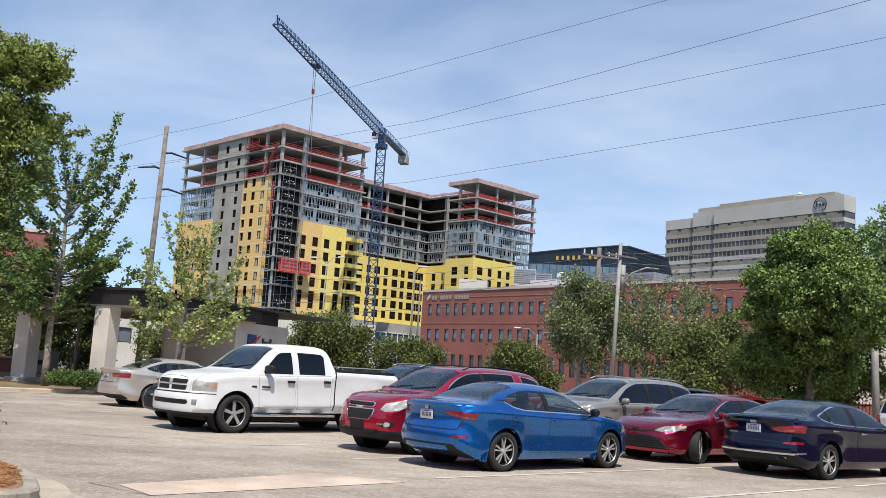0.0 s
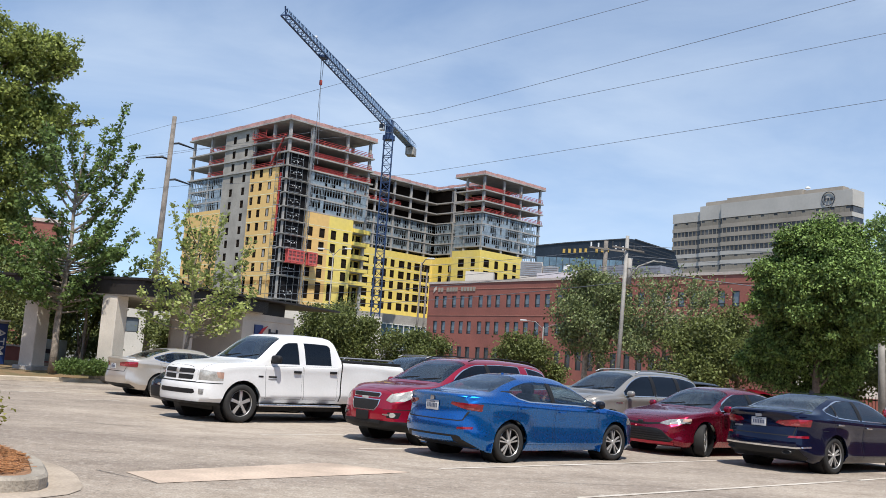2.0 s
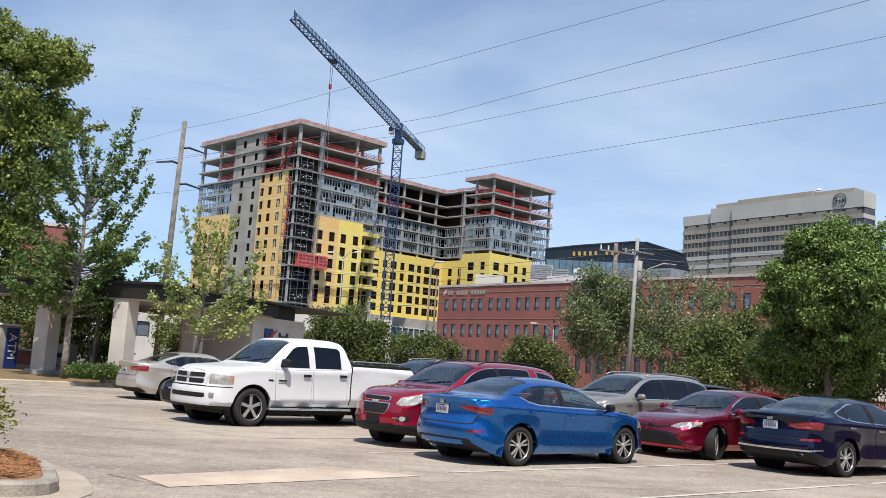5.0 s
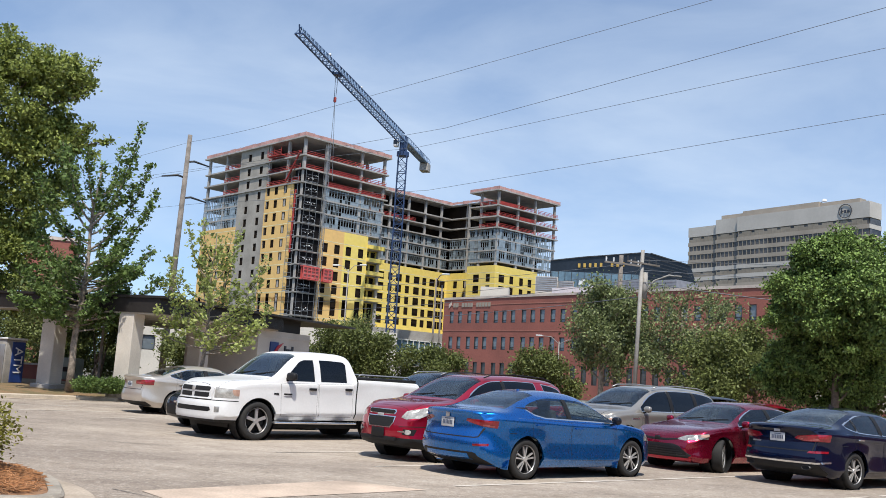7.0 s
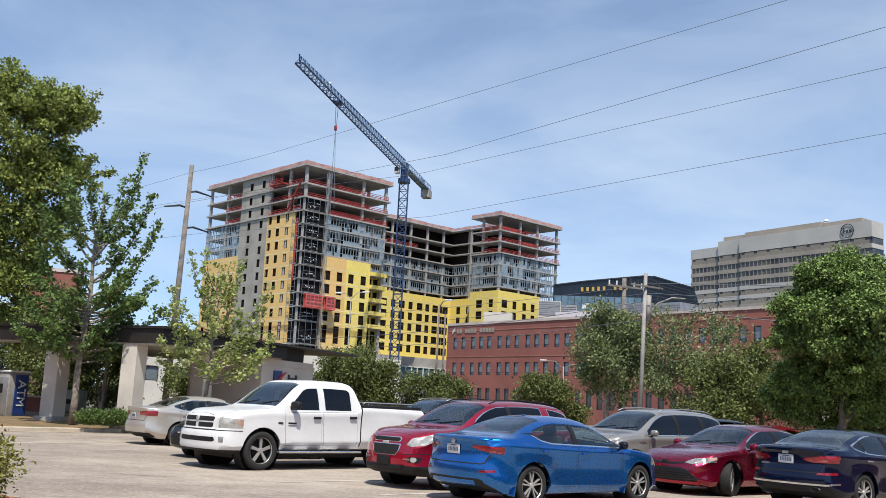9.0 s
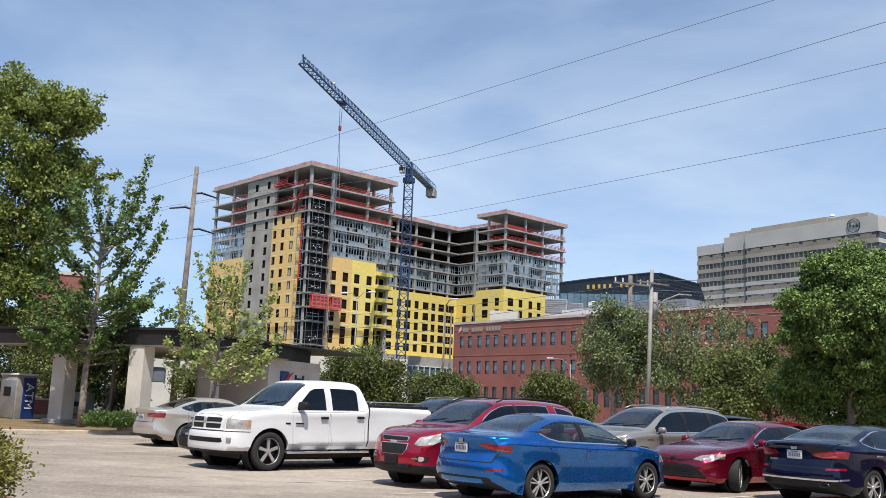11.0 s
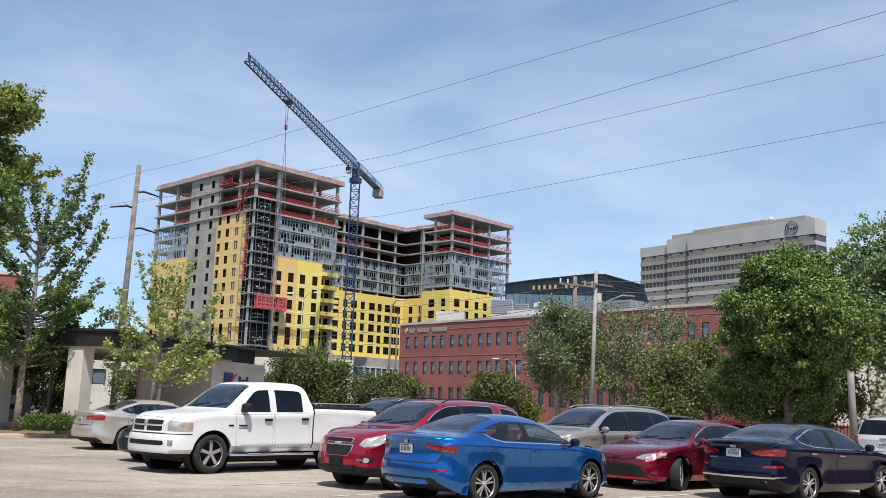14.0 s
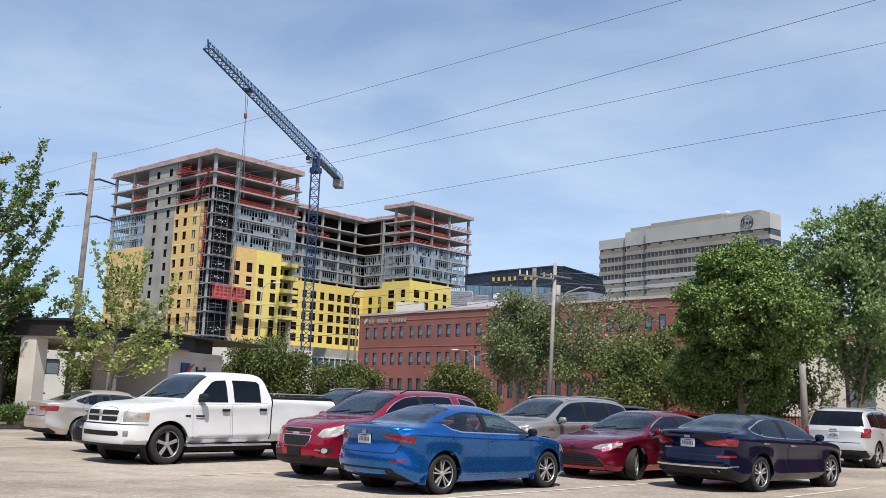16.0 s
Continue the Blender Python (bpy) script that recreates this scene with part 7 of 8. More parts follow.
street_lamp(-1.75, 90.0, 11.2, [(0.9, -0.3, 0.3)], "slim brown street lamp before the yellow block", POLEWOOD, 0.13)
street_lamp(-1.15, 90.4, 10.6, [], "slim brown pole beside the street lamp", POLEWOOD, 0.13)
street_lamp(-11.4, 99.4, 12.6, [(1.6, -0.4, 0.4), (-1.4, 0.4, 0.3)], "tall grey street lamp before the tower")
street_lamp(12.2, 106.0, 6.6, [(-2.2, 0.8, 0.5), (2.2, -0.8, 0.2)], "double-armed white street lamp before the brick office")
rp = thing("utility_pole", "stout grey pole beside the big tree", "utility pole", pose(17.3, 36.1, 0))
Mesh().tube([(0, 0, 0), (-0.08, 0, 4.6)], [0.15, 0.12], 12).part("pole", POLECON, rp, smooth=True)
rounded_box("pole_cap", (0.3, 0.3, 0.06), POLECON, rp, pose(-0.08, 0, 4.61), 0.02, 1)


# ---- trees ----
def leaf_mesh(centres, ways, size, rng, mat, name="crown", keep=1.0, flat=0.35):
    """Small folded leaves, each an island of two triangles."""
    n = len(centres)
    a = np.asarray(ways) + rng.normal(0, 0.6, (n, 3))
    a /= np.linalg.norm(a, axis=1)[:, None]
    b = np.cross(a, rng.normal(0, 1, (n, 3)) + np.array([0, 0, flat]))
    b /= np.linalg.norm(b, axis=1)[:, None] + 1e-9
    s = size * rng.uniform(0.6, 1.35, (n, 1))
    fold = np.cross(a, b) * s * 0.12
    c = np.asarray(centres)
    v = np.stack([c - a * s * 0.5, c + b * s * 0.30 + fold, c + a * s * 0.5, c - b * s * 0.30 + fold], 1).reshape(-1, 3)
    f = np.arange(n * 4).reshape(-1, 4)
    me = bpy.data.meshes.new(name)
    me.vertices.add(n * 4)
    me.vertices.foreach_set("co", v.ravel().astype("f"))
    me.loops.add(n * 4)
    me.loops.foreach_set("vertex_index", f.ravel().astype("i"))
    me.polygons.add(n)
    me.polygons.foreach_set("loop_start", np.arange(0, n * 4, 4, dtype="i"))
    me.materials.append(mat)
    me.update(calc_edges=True)
    return me


def spray(wood, rng, p, q, r, leaf, spots, ways, step=0.2, tuft=9, twig=0.5, bow=0.25, bare=0.25):
    """One long branch from p to q that leaves flat and turns up, with tufts of leaves along it and on its side twigs."""
    p, q = Vector(p), Vector(q)
    d = q - p
    mid = p + Vector((d.x * (0.5 + bow), d.y * (0.5 + bow), d.z * (0.5 - bow)))
    pts = [p * (1 - f) ** 2 + mid * 2 * f * (1 - f) + q * f * f for f in (k / 8 for k in range(9))]
    wood.tube(pts, [max(0.007, r * (1 - 0.85 * k / 8)) for k in range(9)], 5, False)

    def tufts(line, start):
        length = sum((b - a).length for a, b in zip(line, line[1:]))
        n = max(1, int(length * (1 - start) / step))
        for k in range(n):
            f = (start + (1 - start) * (k + rng.uniform(0.2, 1.0)) / n) * (len(line) - 1)
            i = min(int(f), len(line) - 2)
            c = line[i].lerp(line[i + 1], f - i)
            way = (line[i + 1] - line[i]).normalized()
            for _ in range(int(tuft * rng.uniform(0.5, 1.4))):
                spots.append((c.x + rng.normal(0, leaf * 0.62), c.y + rng.normal(0, leaf * 0.62), c.z + rng.normal(0, leaf * 0.5)))
                ways.append((way.x + rng.normal(0, 0.5), way.y + rng.normal(0, 0.5), way.z * 0.5 - 0.2))

    tufts(pts, bare)
    for k in range(int(d.length / 0.42)):
        f = rng.uniform(bare, 0.95) * 8
        i = min(int(f), 7)
        b = pts[i].lerp(pts[i + 1], f - i)
        way = (pts[i + 1] - pts[i]).normalized() * 0.8 + Vector((rng.normal(0, 0.6), rng.normal(0, 0.6), rng.normal(0.25, 0.35)))
        end = b + way.normalized() * twig * rng.uniform(0.5, 1.2) * (1.15 - 0.07 * f)
        wood.tube([b, b.lerp(end, 0.5) + Vector((0, 0, 0.02)), end], [max(0.006, r * 0.3), 0.007, 0.005], 4, False)
        tufts([b, end], 0.3)


def whip_tree(name, label, at, height, trunk_r, seed, leaf, leaf_mat, whips, filler=(), bark=None, tuft=9, step=0.2, twig=0.5, lean=(0, 0)):
    """A young tree: a slim leader and long whips (start height, tip) that carry tufts of leaves; filler: (count, z low, z high, reach, rise)."""
    rng = np.random.default_rng(seed)
    root = thing(name, label, "tree", pose(*at), "trees")
    wood, spots, ways = Mesh(), [], []
    stem = [Vector((lean[0] * k / 10 + 0.06 * math.sin(k * 1.3 + seed), lean[1] * k / 10 + 0.05 * math.cos(k * 1.7 + seed), height * k / 10)) for k in range(11)]
    stem[0] = Vector((0, 0, 0))
    wood.tube(stem, [trunk_r * (1.15 - 1.05 * k / 10) + 0.008 for k in range(11)], 9, True)

    def stem_at(z):
        f = min(max(z / height * 10, 0), 9.999)
        return stem[int(f)].lerp(stem[int(f) + 1], f - int(f))

    for z0, q in whips:
        spray(wood, rng, stem_at(z0), q, trunk_r * 0.42, leaf, spots, ways, step, tuft, twig)
    for count, za, zb, reach, rise in filler:
        for k in range(count):
            z0 = za + (zb - za) * (k + rng.uniform(0, 1)) / count
            a, l = k * 2.4 + rng.uniform(-0.4, 0.4), reach * rng.uniform(0.65, 1.15)
            b = stem_at(z0)
            spray(wood, rng, b, b + Vector((math.cos(a) * l, math.sin(a) * l, l * rise * rng.uniform(0.5, 1.4))), trunk_r * 0.34, leaf, spots, ways, step, tuft, twig)
    spray(wood, rng, stem_at(height * 0.8), stem[10] + Vector((0, 0, 0.1)), 0.012, leaf, spots, ways, step, tuft, twig)
    wood.part("trunk", bark or BARK, root, smooth=True)
    crown = new("crown", leaf_mesh(spots, ways, leaf, rng, leaf_mat))
    crown.parent = root
    return root


def tree(name, label, at, height, trunk_r, seed, leaf, leaf_mat, count, bark=None, limbs=14, low=0.25, reach=0.35, rise=0.7, sub=5, blobs=(), clump=0.35, blob_count=0, lean=(0, 0), stems=1, along=0.25, taper=True, twig=0.5, lumps=12, fuzz=1.3, whips=(), flat=0.35):
    """A trunk with curved limbs and twigs; leaves sit along the outer limbs and, in dense crowns, in clumps inside ellipsoids (offset, radii)."""
    rng = np.random.default_rng(seed)
    root = thing(name, label, "tree", pose(*at), "trees")
    wood, spots, ways = Mesh(), [], []

    def limb(p, d, length, r, depth):
        pts, radii, q, way = [p], [r], Vector(p), Vector(d).normalized()
        steps = 6 if depth == 0 else 4
        for k in range(steps):
            way = (way + Vector((rng.normal(0, 0.13), rng.normal(0, 0.13), 0.10 * rise + rng.normal(0, 0.06)))).normalized()
            q = q + way * length / steps
            pts.append(q.copy())
            radii.append(max(0.006, r * (1 - 0.8 * (k + 1) / steps)))
        wood.tube(pts, radii, 6 if depth == 0 else 4, False)
        start = along if depth == 0 else 0.05
        for _ in range(int(length * (9 if depth else 5))):
            f = rng.uniform(start, 1.0) * steps
            k = min(int(f), steps - 1)
            spots.append(pts[k].lerp(pts[k + 1], f - k))
            ways.append(way)
        if depth < 2:
            for _ in range(sub if depth == 0 else 2):
                f = rng.uniform(0.25, 0.95) * steps
                k = min(int(f), steps - 1)
                b = pts[k].lerp(pts[k + 1], f - k)
                side = Vector((rng.normal(0, 1), rng.normal(0, 1), rng.normal(0.35, 0.4)))
                limb(b, way * 0.8 + side * 0.55, length * rng.uniform(0.28, 0.5) * twig * 2, radii[k] * 0.55, depth + 1)

    for st in range(stems):
        off = Vector((rng.normal(0, 0.15), rng.normal(0, 0.15), 0)) if stems > 1 else Vector((0, 0, 0))
        tp, rr = [off.copy()], [trunk_r * 1.25]
        q = off.copy()
        spread = Vector((rng.normal(0, 0.12), rng.normal(0, 0.12), 0)) if stems > 1 else Vector((lean[0], lean[1], 0))
        for k in range(8):
            q = q + Vector((spread.x + rng.normal(0, 0.015), spread.y + rng.normal(0, 0.015), 1)) * (height * 0.9 / 8)
            tp.append(q.copy())
            rr.append(trunk_r * (1 - 0.9 * (k + 1) / 8) + 0.012)
        wood.tube(tp, rr, 9, True)
        for k in range(limbs // stems):
            f = low + (0.98 - low) * (k + rng.uniform(0, 1)) / (limbs // stems)
            i = min(int(f * 8), 7)
            b = tp[i].lerp(tp[i + 1], f * 8 - i)
            ang = k * 2.4 + rng.uniform(-0.5, 0.5)
            u = (f - low) / (1 - low)
            length = height * reach * ((1.0 - 0.72 * u) if taper else 0.75 + 0.25 * math.sin(math.pi * u)) * rng.uniform(0.75, 1.2)
            limb(b, Vector((math.cos(ang), math.sin(ang), rise * rng.uniform(0.5, 1.2) + 0.5 * u)), length, max(0.02, rr[i] * 0.42), 0)
    outer, outer_ways = [], []
    for p, q in whips:
        spray(wood, rng, p, q, trunk_r * 0.2, leaf, outer, outer_ways, 0.16, 12, 0.7)
    wood.part("trunk", bark or BARK, root, smooth=True)
    S, Wy = np.array([list(p) for p in spots]), np.array([list(p) for p in ways])
    pick = rng.integers(0, len(S), count)
    C = S[pick] + rng.normal(0, leaf * fuzz, (count, 3))
    D = Wy[pick]
    for (ox, oy, oz), (rx, ry, rz), share in blobs:
        n_cl = max(6, int(blob_count * share / 38))
        n_l = lumps
        d = rng.normal(0, 1, (n_cl, 3))
        d /= np.linalg.norm(d, axis=1)[:, None]
        rad = rng.uniform(0.25, 1.0, (n_cl, 1)) ** 0.45 * (1 + 0.10 * rng.normal(0, 1, (n_cl, 1)))
        cc = np.array([ox, oy, oz]) + d * rad * np.array([rx, ry, rz])
        if n_l:
            e = rng.normal(0, 1, (n_l, 3)) + np.array([0, 0, 0.25])
            e /= np.linalg.norm(e, axis=1)[:, None]
            hub_ = np.array([ox, oy, oz]) + e * np.array([rx, ry, rz]) * rng.uniform(0.62, 0.92, (n_l, 1))
            own_l = rng.integers(0, n_l, n_cl)
            size_l = rng.uniform(0.18, 0.38, (n_l, 1))[own_l] * min(rx, rz)
            shell_ = hub_[own_l] + d * size_l * rng.uniform(0.6, 1.0, (n_cl, 1))
            cc = np.where(rng.uniform(0, 1, (n_cl, 1)) < 0.82, shell_, cc * 1.0 - d * 0.15 * np.array([rx, ry, rz]))
        cc[:, 2] = np.maximum(cc[:, 2], 0.3)
        own = rng.integers(0, n_cl, int(blob_count * share))
        C = np.concatenate([C, cc[own] + rng.normal(0, clump, (len(own), 3)) * np.array([1, 1, 0.7])])
        D = np.concatenate([D, d[own] * 0.6 + np.array([0, 0, -0.25])])
    if outer:
        C, D = np.concatenate([C, outer]), np.concatenate([D, outer_ways])
    crown = new("crown", leaf_mesh(C, D, leaf, rng, leaf_mat, flat=flat))
    crown.parent = root
    return root


tree("pear_tree", "broad leafy green pear tree rising beside the bank canopy", (-25.0, 38.4, 0.2), 14.5, 0.30, 3, 0.18, LEAF_NEAR, 6000, limbs=16, low=0.35, reach=0.36, rise=0.8,
     blobs=[((5.4, 1.0, 12.4), (2.7, 2.6, 2.6), 0.21), ((6.7, 1.5, 13.4), (1.6, 1.5, 1.2), 0.08), ((6.9, 1.4, 10.4), (1.75, 1.8, 1.9), 0.13), ((3.0, 0.0, 10.2), (4.2, 3.2, 4.2), 0.22), ((5.8, 1.3, 7.6), (2.0, 1.8, 1.9), 0.15),
            ((5.3, 1.2, 5.4), (2.0, 1.7, 1.6), 0.12), ((3.6, 0.8, 4.0), (2.4, 1.7, 1.2), 0.09)], blob_count=74000, clump=0.19, lumps=26, flat=0.8,
     whips=[((3.9, 0.8, 12.6), (4.7, 1.1, 15.7)), ((4.6, 0.8, 12.6), (5.4, 1.1, 15.1)), ((5.4, 0.8, 12.6), (6.6, 1.1, 14.9)), ((5.8, 1.0, 12.4), (7.9, 1.1, 14.5)), ((6.2, 1.0, 12.4), (8.8, 1.1, 14.35)), ((6.4, 1.0, 12.0), (8.8, 1.1, 13.3)), ((6.6, 1.0, 10.2), (9.5, 1.1, 10.7)),
            ((6.6, 1.0, 10.0), (8.8, 1.1, 11.4)), ((6.0, 1.0, 7.4), (8.2, 1.1, 7.9)), ((5.6, 1.0, 6.0), (7.7, 1.1, 5.2)), ((5.4, 1.0, 5.2), (7.5, 0.6, 3.6)), ((5.0, 1.0, 4.6), (7.0, 0.2, 2.9))])
whip_tree("maple_tree", "tall young maple with open upswept branches", (-14.05, 35.0, 0.25), 8.6, 0.12, 14, 0.165, LEAF_MAPLE,
          [(6.2, (1.75, -0.2, 10.3)), (5.3, (2.05, 0.3, 8.9)), (4.7, (2.65, -0.3, 7.8)), (4.1, (1.65, 0.5, 6.0)), (3.7, (2.5, 0.1, 5.55)), (3.2, (2.1, -0.4, 4.7)), (2.9, (2.95, 0.4, 4.45)), (2.6, (2.3, 0.0, 3.5)),
           (6.0, (-1.5, 0.4, 9.6)), (5.2, (-2.0, -0.3, 8.2)), (4.2, (-2.2, 0.4, 6.6)), (6.4, (0.5, 1.4, 9.8)), (3.0, (-2.2, 0.2, 4.4)), (2.6, (-1.6, -0.4, 3.2))],
          [(40, 2.2, 4.4, 2.0, 0.42), (12, 4.3, 7.5, 1.5, 1.3)], BARKPALE, 17, 0.17, 0.5, (0.25, 0))
whip_tree("maple_tree", "pale green maple sapling with thin leafy branches", (-8.1, 31.0, 0.15), 5.7, 0.07, 21, 0.145, LEAF_YOUNG,
          [(2.4, (-1.6, 0.2, 4.0)), (2.8, (-1.45, -0.2, 4.85)), (3.2, (-0.55, 0.3, 5.75)), (3.1, (0.75, 0.1, 5.85)), (2.7, (1.85, -0.2, 5.05)), (2.3, (1.6, 0.3, 4.2)),
           (1.9, (-1.75, 0.1, 2.5)), (2.1, (-1.65, -0.3, 3.2)), (1.9, (1.9, 0.1, 2.85)), (1.7, (1.5, -0.3, 2.25)), (2.2, (2.0, 0.3, 3.35)), (1.8, (0.6, -1.4, 2.5))],
          [(14, 1.8, 3.6, 1.4, 0.5), (8, 3.2, 4.8, 0.9, 1.6)], BARKPALE, 11, 0.165, 0.45)
tree("oak_tree", "dense round-crowned green street tree", (13.7, 33.6, 0), 6.4, 0.16, 31, 0.115, LEAF_OAK, 3000, limbs=12, low=0.25, reach=0.3,
     blobs=[((0, -0.8, 4.75), (2.65, 3.0, 1.9), 0.56), ((0.0, -0.6, 5.95), (1.8, 1.9, 1.75), 0.22), ((0.1, 1.6, 2.5), (2.5, 0.9, 1.3), 0.15), ((0, 0.4, 3.0), (2.3, 1.3, 1.1), 0.14)], blob_count=205000, clump=0.12, lumps=70, flat=1.0)
tree("elm_tree", "tall feathery tree at the edge of the car park", (19.75, 36.8, 0), 10.4, 0.085, 41, 0.17, LEAF_ELM, 15000, limbs=27, stems=3, low=0.18, reach=0.30, rise=1.0, sub=4, along=0.15, twig=0.4,
     blobs=[((-2.0, 0.3, 4.9), (2.0, 1.8, 1.4), 0.22), ((1.8, 0, 5.6), (2.2, 2, 1.9), 0.22), ((-0.4, 0, 6.6), (2.3, 1.8, 1.5), 0.22), ((-1.3, 0, 8.3), (1.1, 1.1, 1.4), 0.12), ((1.1, 0, 8.7), (1.5, 1.3, 1.8), 0.22)], blob_count=15000, clump=0.2, lumps=18,
     whips=[((-0.8, 0, 7.0), (-1.35, 0, 9.95)), ((-0.6, 0, 6.6), (-2.6, 0, 8.4)), ((-0.7, 0, 7.0), (-1.8, 0.2, 9.2)), ((0.4, 0, 7.0), (1.2, 0, 10.6)), ((0.2, 0, 7.0), (0.3, 0, 9.7)), ((0.6, 0, 7.4), (0.8, 0, 10.4))])
tree("birch_tree", "grey-green open-crowned tree before the brick office", (8.0, 49.6, 0), 7.6, 0.17, 51, 0.17, LEAF_GREY, 7500, bark=BARKPALE, limbs=18, low=0.25, reach=0.34, rise=0.7,
     blobs=[((-0.1, 0, 5.0), (2.2, 2.0, 2.5), 1.0)], blob_count=9000, clump=0.26)
tree("birch_tree", "grey-green drooping tree beside the utility pole", (12.0, 49.0, 0), 6.5, 0.15, 61, 0.16, LEAF_GREY, 7000, bark=BARKPALE, limbs=18, low=0.25, reach=0.42, rise=0.25, taper=False,
     blobs=[((-1.0, 0, 3.6), (1.9, 1.8, 2.0), 1.0)], blob_count=5000, clump=0.26)
tree("holly_tree", "low dark green tree before the brick office", (15.2, 47.0, 0), 5.2, 0.12, 71, 0.15, LEAF_DARK, 2500, limbs=10, blobs=[((0, 0, 2.9), (2.4, 2.2, 2.2), 1.0)], blob_count=15000, clump=0.3)
tree("holly_tree", "low dark green tree in the shade of the big tree", (12.4, 43.6, 0), 4.6, 0.12, 72, 0.15, LEAF_DARK, 2500, limbs=10, blobs=[((0, 0, 2.5), (2.0, 2.2, 1.9), 1.0)], blob_count=12000, clump=0.3)
tree("holly_tree", "low dark green tree under the tall feathery tree", (17.9, 40.5, 0), 4.2, 0.1, 73, 0.15, LEAF_DARK, 1500, limbs=8, blobs=[((0, 0, 2.2), (1.7, 1.6, 1.6), 1.0)], blob_count=9000, clump=0.28)
whip_tree("maple_tree", "slim light green sapling in front of the pale wall", (20.4, 41.0, 0), 4.3, 0.05, 76, 0.14, LEAF_YOUNG, [(1.2, (0.9, 0, 2.9)), (1.4, (-0.8, 0.2, 3.1)), (2.2, (0.5, 0.1, 4.2))], [(12, 0.9, 3.2, 0.9, 0.9)], BARKPALE, 9, 0.17, 0.4)
tree("holly_tree", "dark green tree in front of the pale wall", (25.4, 42.5, 0), 5.6, 0.1, 75, 0.15, LEAF_DARK, 1800, limbs=9, low=0.4, blobs=[((0, 0, 3.9), (2.0, 1.7, 1.6), 1.0)], blob_count=8000, clump=0.28)
tree("holly_tree", "wide dark green tree beyond the bank canopy", (-5.9, 60.0, 0), 5.4, 0.14, 81, 0.17, LEAF_DARK, 2500, limbs=10, blobs=[((-0.5, 0, 3.0), (2.9, 2.4, 2.1), 0.7), ((1.8, 0, 2.3), (2.0, 1.9, 1.6), 0.3)], blob_count=24000, clump=0.3)
tree("holly_tree", "small dark green tree behind the parked cars", (-1.0, 60.5, 0), 3.7, 0.1, 82, 0.17, LEAF_DARK, 1500, limbs=8, blobs=[((0, 0, 1.9), (1.9, 1.8, 1.5), 1.0)], blob_count=9000, clump=0.3)
tree("holly_tree", "round dark green shrub-like tree behind the parked cars", (5.9, 58.0, 0), 4.0, 0.1, 83, 0.16, LEAF_DARK, 1500, limbs=8, blobs=[((0, 0, 2.0), (2.2, 1.9, 1.7), 1.0)], blob_count=13000, clump=0.3)
tree("crape_myrtle", "multi-stemmed tree in the shade of the canopy", (-17.3, 46.5, 0), 4.5, 0.06, 91, 0.14, LEAF_DARK, 4000, bark=BARKPALE, limbs=10, stems=5, low=0.5, reach=0.3, blobs=[((0, 0, 3.3), (2.4, 2.0, 1.3), 1.0)], blob_count=8000, clump=0.3)
for k, (x, y, h) in enumerate(((-15.5, 58, 3.6), (-24, 56, 5.6), (-29, 60, 7.0), (-11.5, 57, 3.6), (-33, 70, 8.6), (-10.9, 50.0, 3.3), (-13.2, 54.0, 3.4), (-19.5, 49.5, 3.2), (-31.5, 74, 10.2))):
    tree("holly_tree", "dark green tree behind the bank canopy", (x, y, 0), h, 0.1, 100 + k, 0.18, LEAF_DARK, 1500, limbs=8, blobs=[((0, 0, h * 0.5), (2.6, 2.2, h * 0.45), 1.0)], blob_count=9000, clump=0.35)


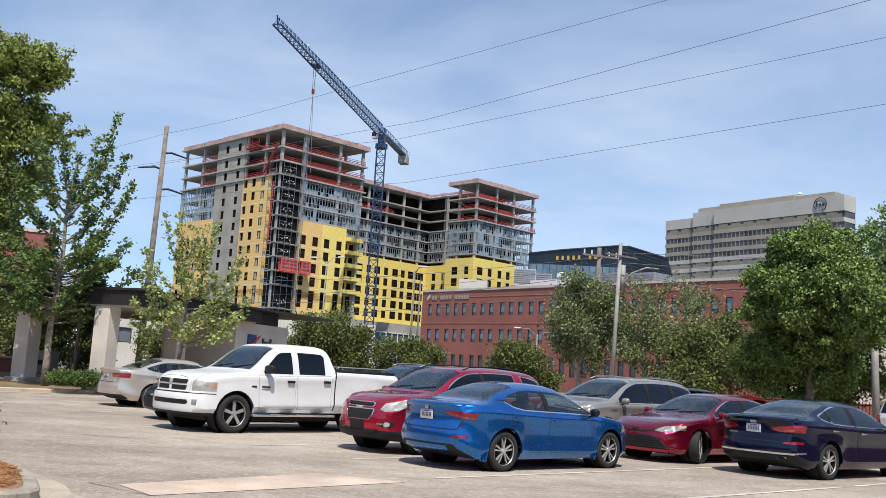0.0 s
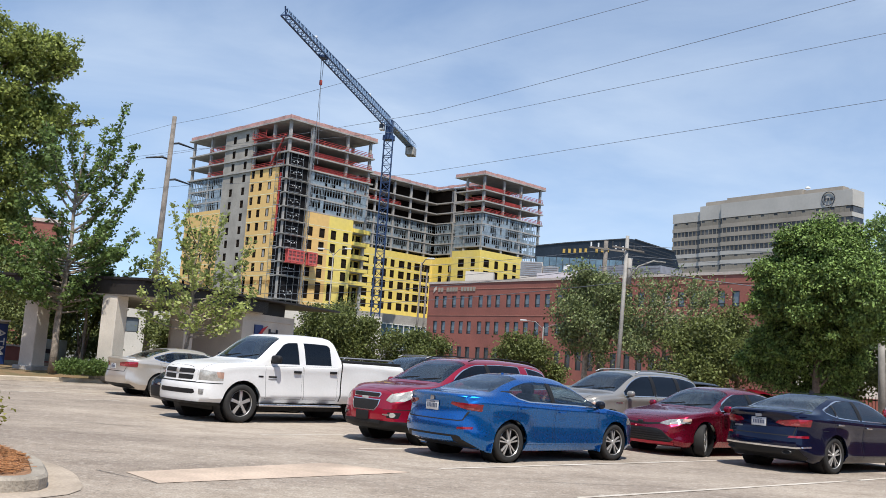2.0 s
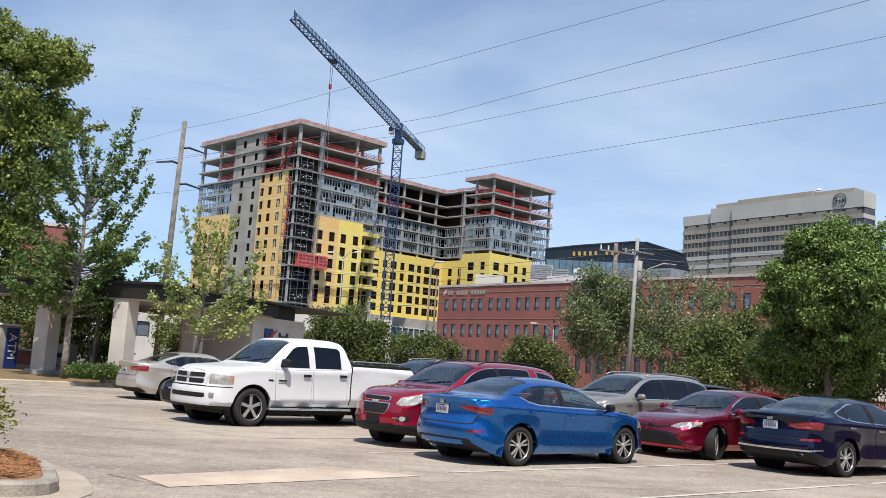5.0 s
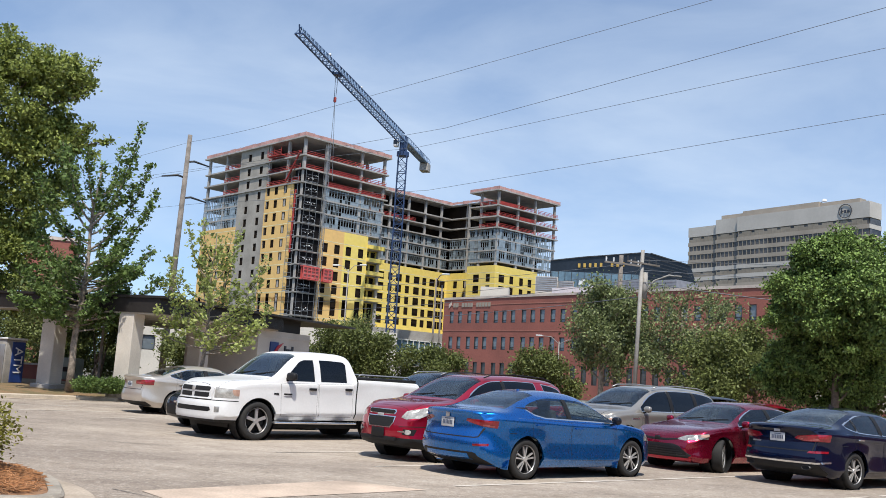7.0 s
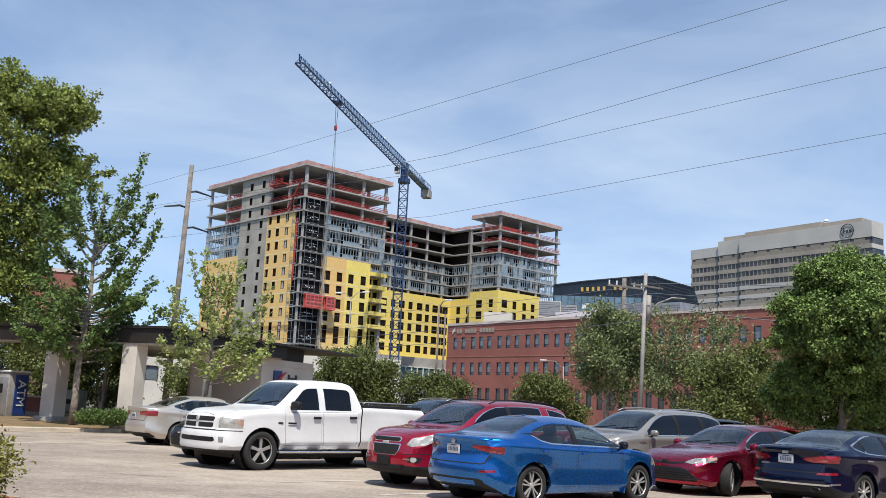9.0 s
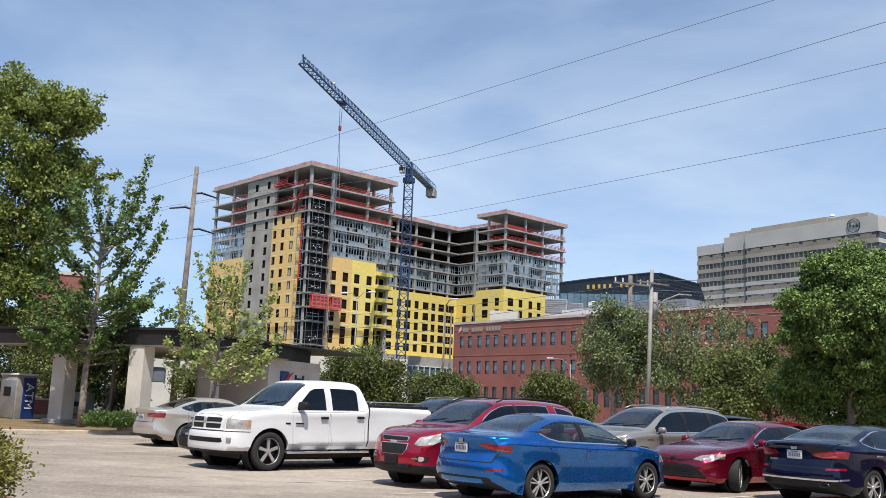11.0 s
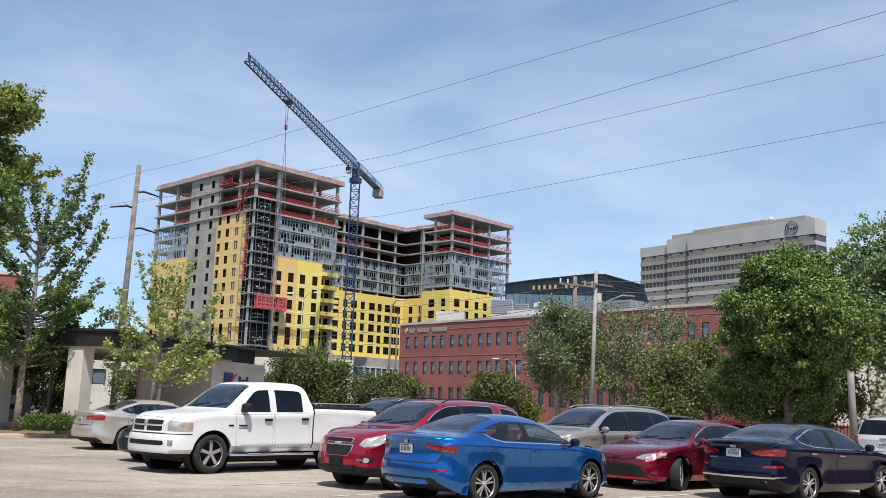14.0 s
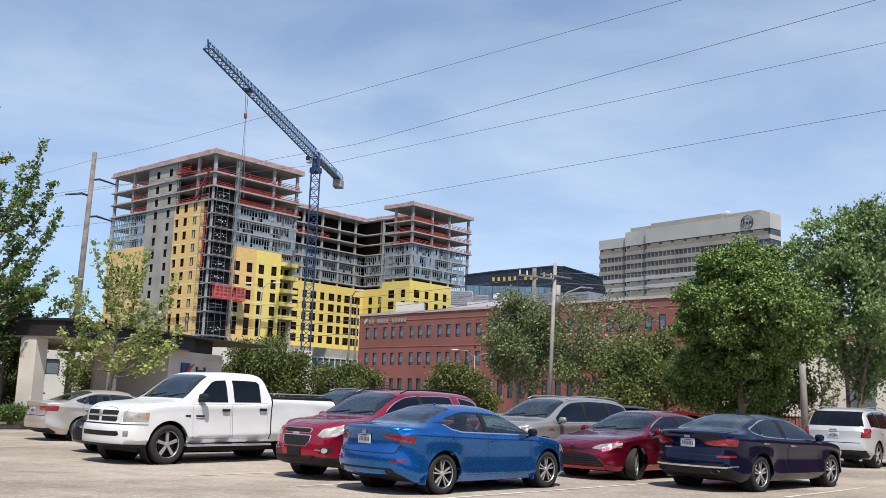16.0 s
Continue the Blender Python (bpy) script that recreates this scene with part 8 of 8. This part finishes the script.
def shrub(label, at, radii, seed, leaf, mat, count):
    rng = np.random.default_rng(seed)
    root = thing("shrub", label, "shrub", pose(*at), "shrubs")
    stems = Mesh()
    for _ in range(7):
        a = rng.uniform(0, 6.28)
        stems.tube([(0, 0, 0), (math.cos(a) * radii[0] * 0.4, math.sin(a) * radii[1] * 0.4, radii[2] * 1.2)], [0.02, 0.008], 5)
    stems.part("stems", BARK, root)
    d = rng.normal(0, 1, (count, 3))
    d /= np.linalg.norm(d, axis=1)[:, None]
    c = d * rng.uniform(0.3, 1.0, (count, 1)) ** 0.4 * np.array(radii) * (1 + 0.12 * rng.normal(0, 1, (count, 1))) + np.array([0, 0, radii[2]])
    c[:, 2] = np.maximum(c[:, 2], 0.04)
    o = new("foliage", leaf_mesh(c, d, leaf, rng, mat, "foliage"))
    o.parent = root


for k, (x, y) in enumerate(((-12.9, 33.9), (-12.2, 34.4), (-11.5, 34.9), (-10.9, 35.4))):
    shrub("low clipped green shrub on the pine straw bed", (x, y, 0.26), (0.56, 0.5, 0.30), 200 + k, 0.09, LEAF_MAPLE, 2600)
straw_rng = np.random.default_rng(5)
straw, rim = Mesh(), arc_outline([(-9.5, 8.2), (-3.6, 9.3), (-4.5, 11.2), (-8.6, 14.5)], 0.7)
mid_x, mid_y = sum(p[0] for p in rim) / len(rim), sum(p[1] for p in rim) / len(rim)
for k in range(6500):
    p, q = rim[k % len(rim)], rim[(k + 1) % len(rim)]
    f, g = straw_rng.uniform(0, 1), straw_rng.uniform(0, 1) ** 0.7 * 0.90
    x, y = mid_x + (p[0] + (q[0] - p[0]) * f - mid_x) * g, mid_y + (p[1] + (q[1] - p[1]) * f - mid_y) * g
    h = 0.125 + 0.12 * min(1, (1 - g) * 2.5) + straw_rng.uniform(0, 0.03)
    a, l = straw_rng.uniform(0, math.pi), straw_rng.uniform(0.05, 0.11)
    straw.bar((x - math.cos(a) * l, y - math.sin(a) * l, h + straw_rng.uniform(-0.01, 0.01)), (x + math.cos(a) * l, y + math.sin(a) * l, h + straw_rng.uniform(-0.01, 0.02)), 0.007, 0.005)
tagged(straw.part("pine_straw", material("dry pine needles", (0.42, 0.20, 0.085), 0.9, 0, 0.1, 4, 60, island=0.5)), "loose reddish-brown pine needles on the planting bed", "pine straw", kind="stuff")
shrub("small yellow-green shrub on the near island", (-5.62, 10.5, 0.15), (0.78, 0.7, 0.48), 210, 0.05, LEAF_BUSH, 9000)
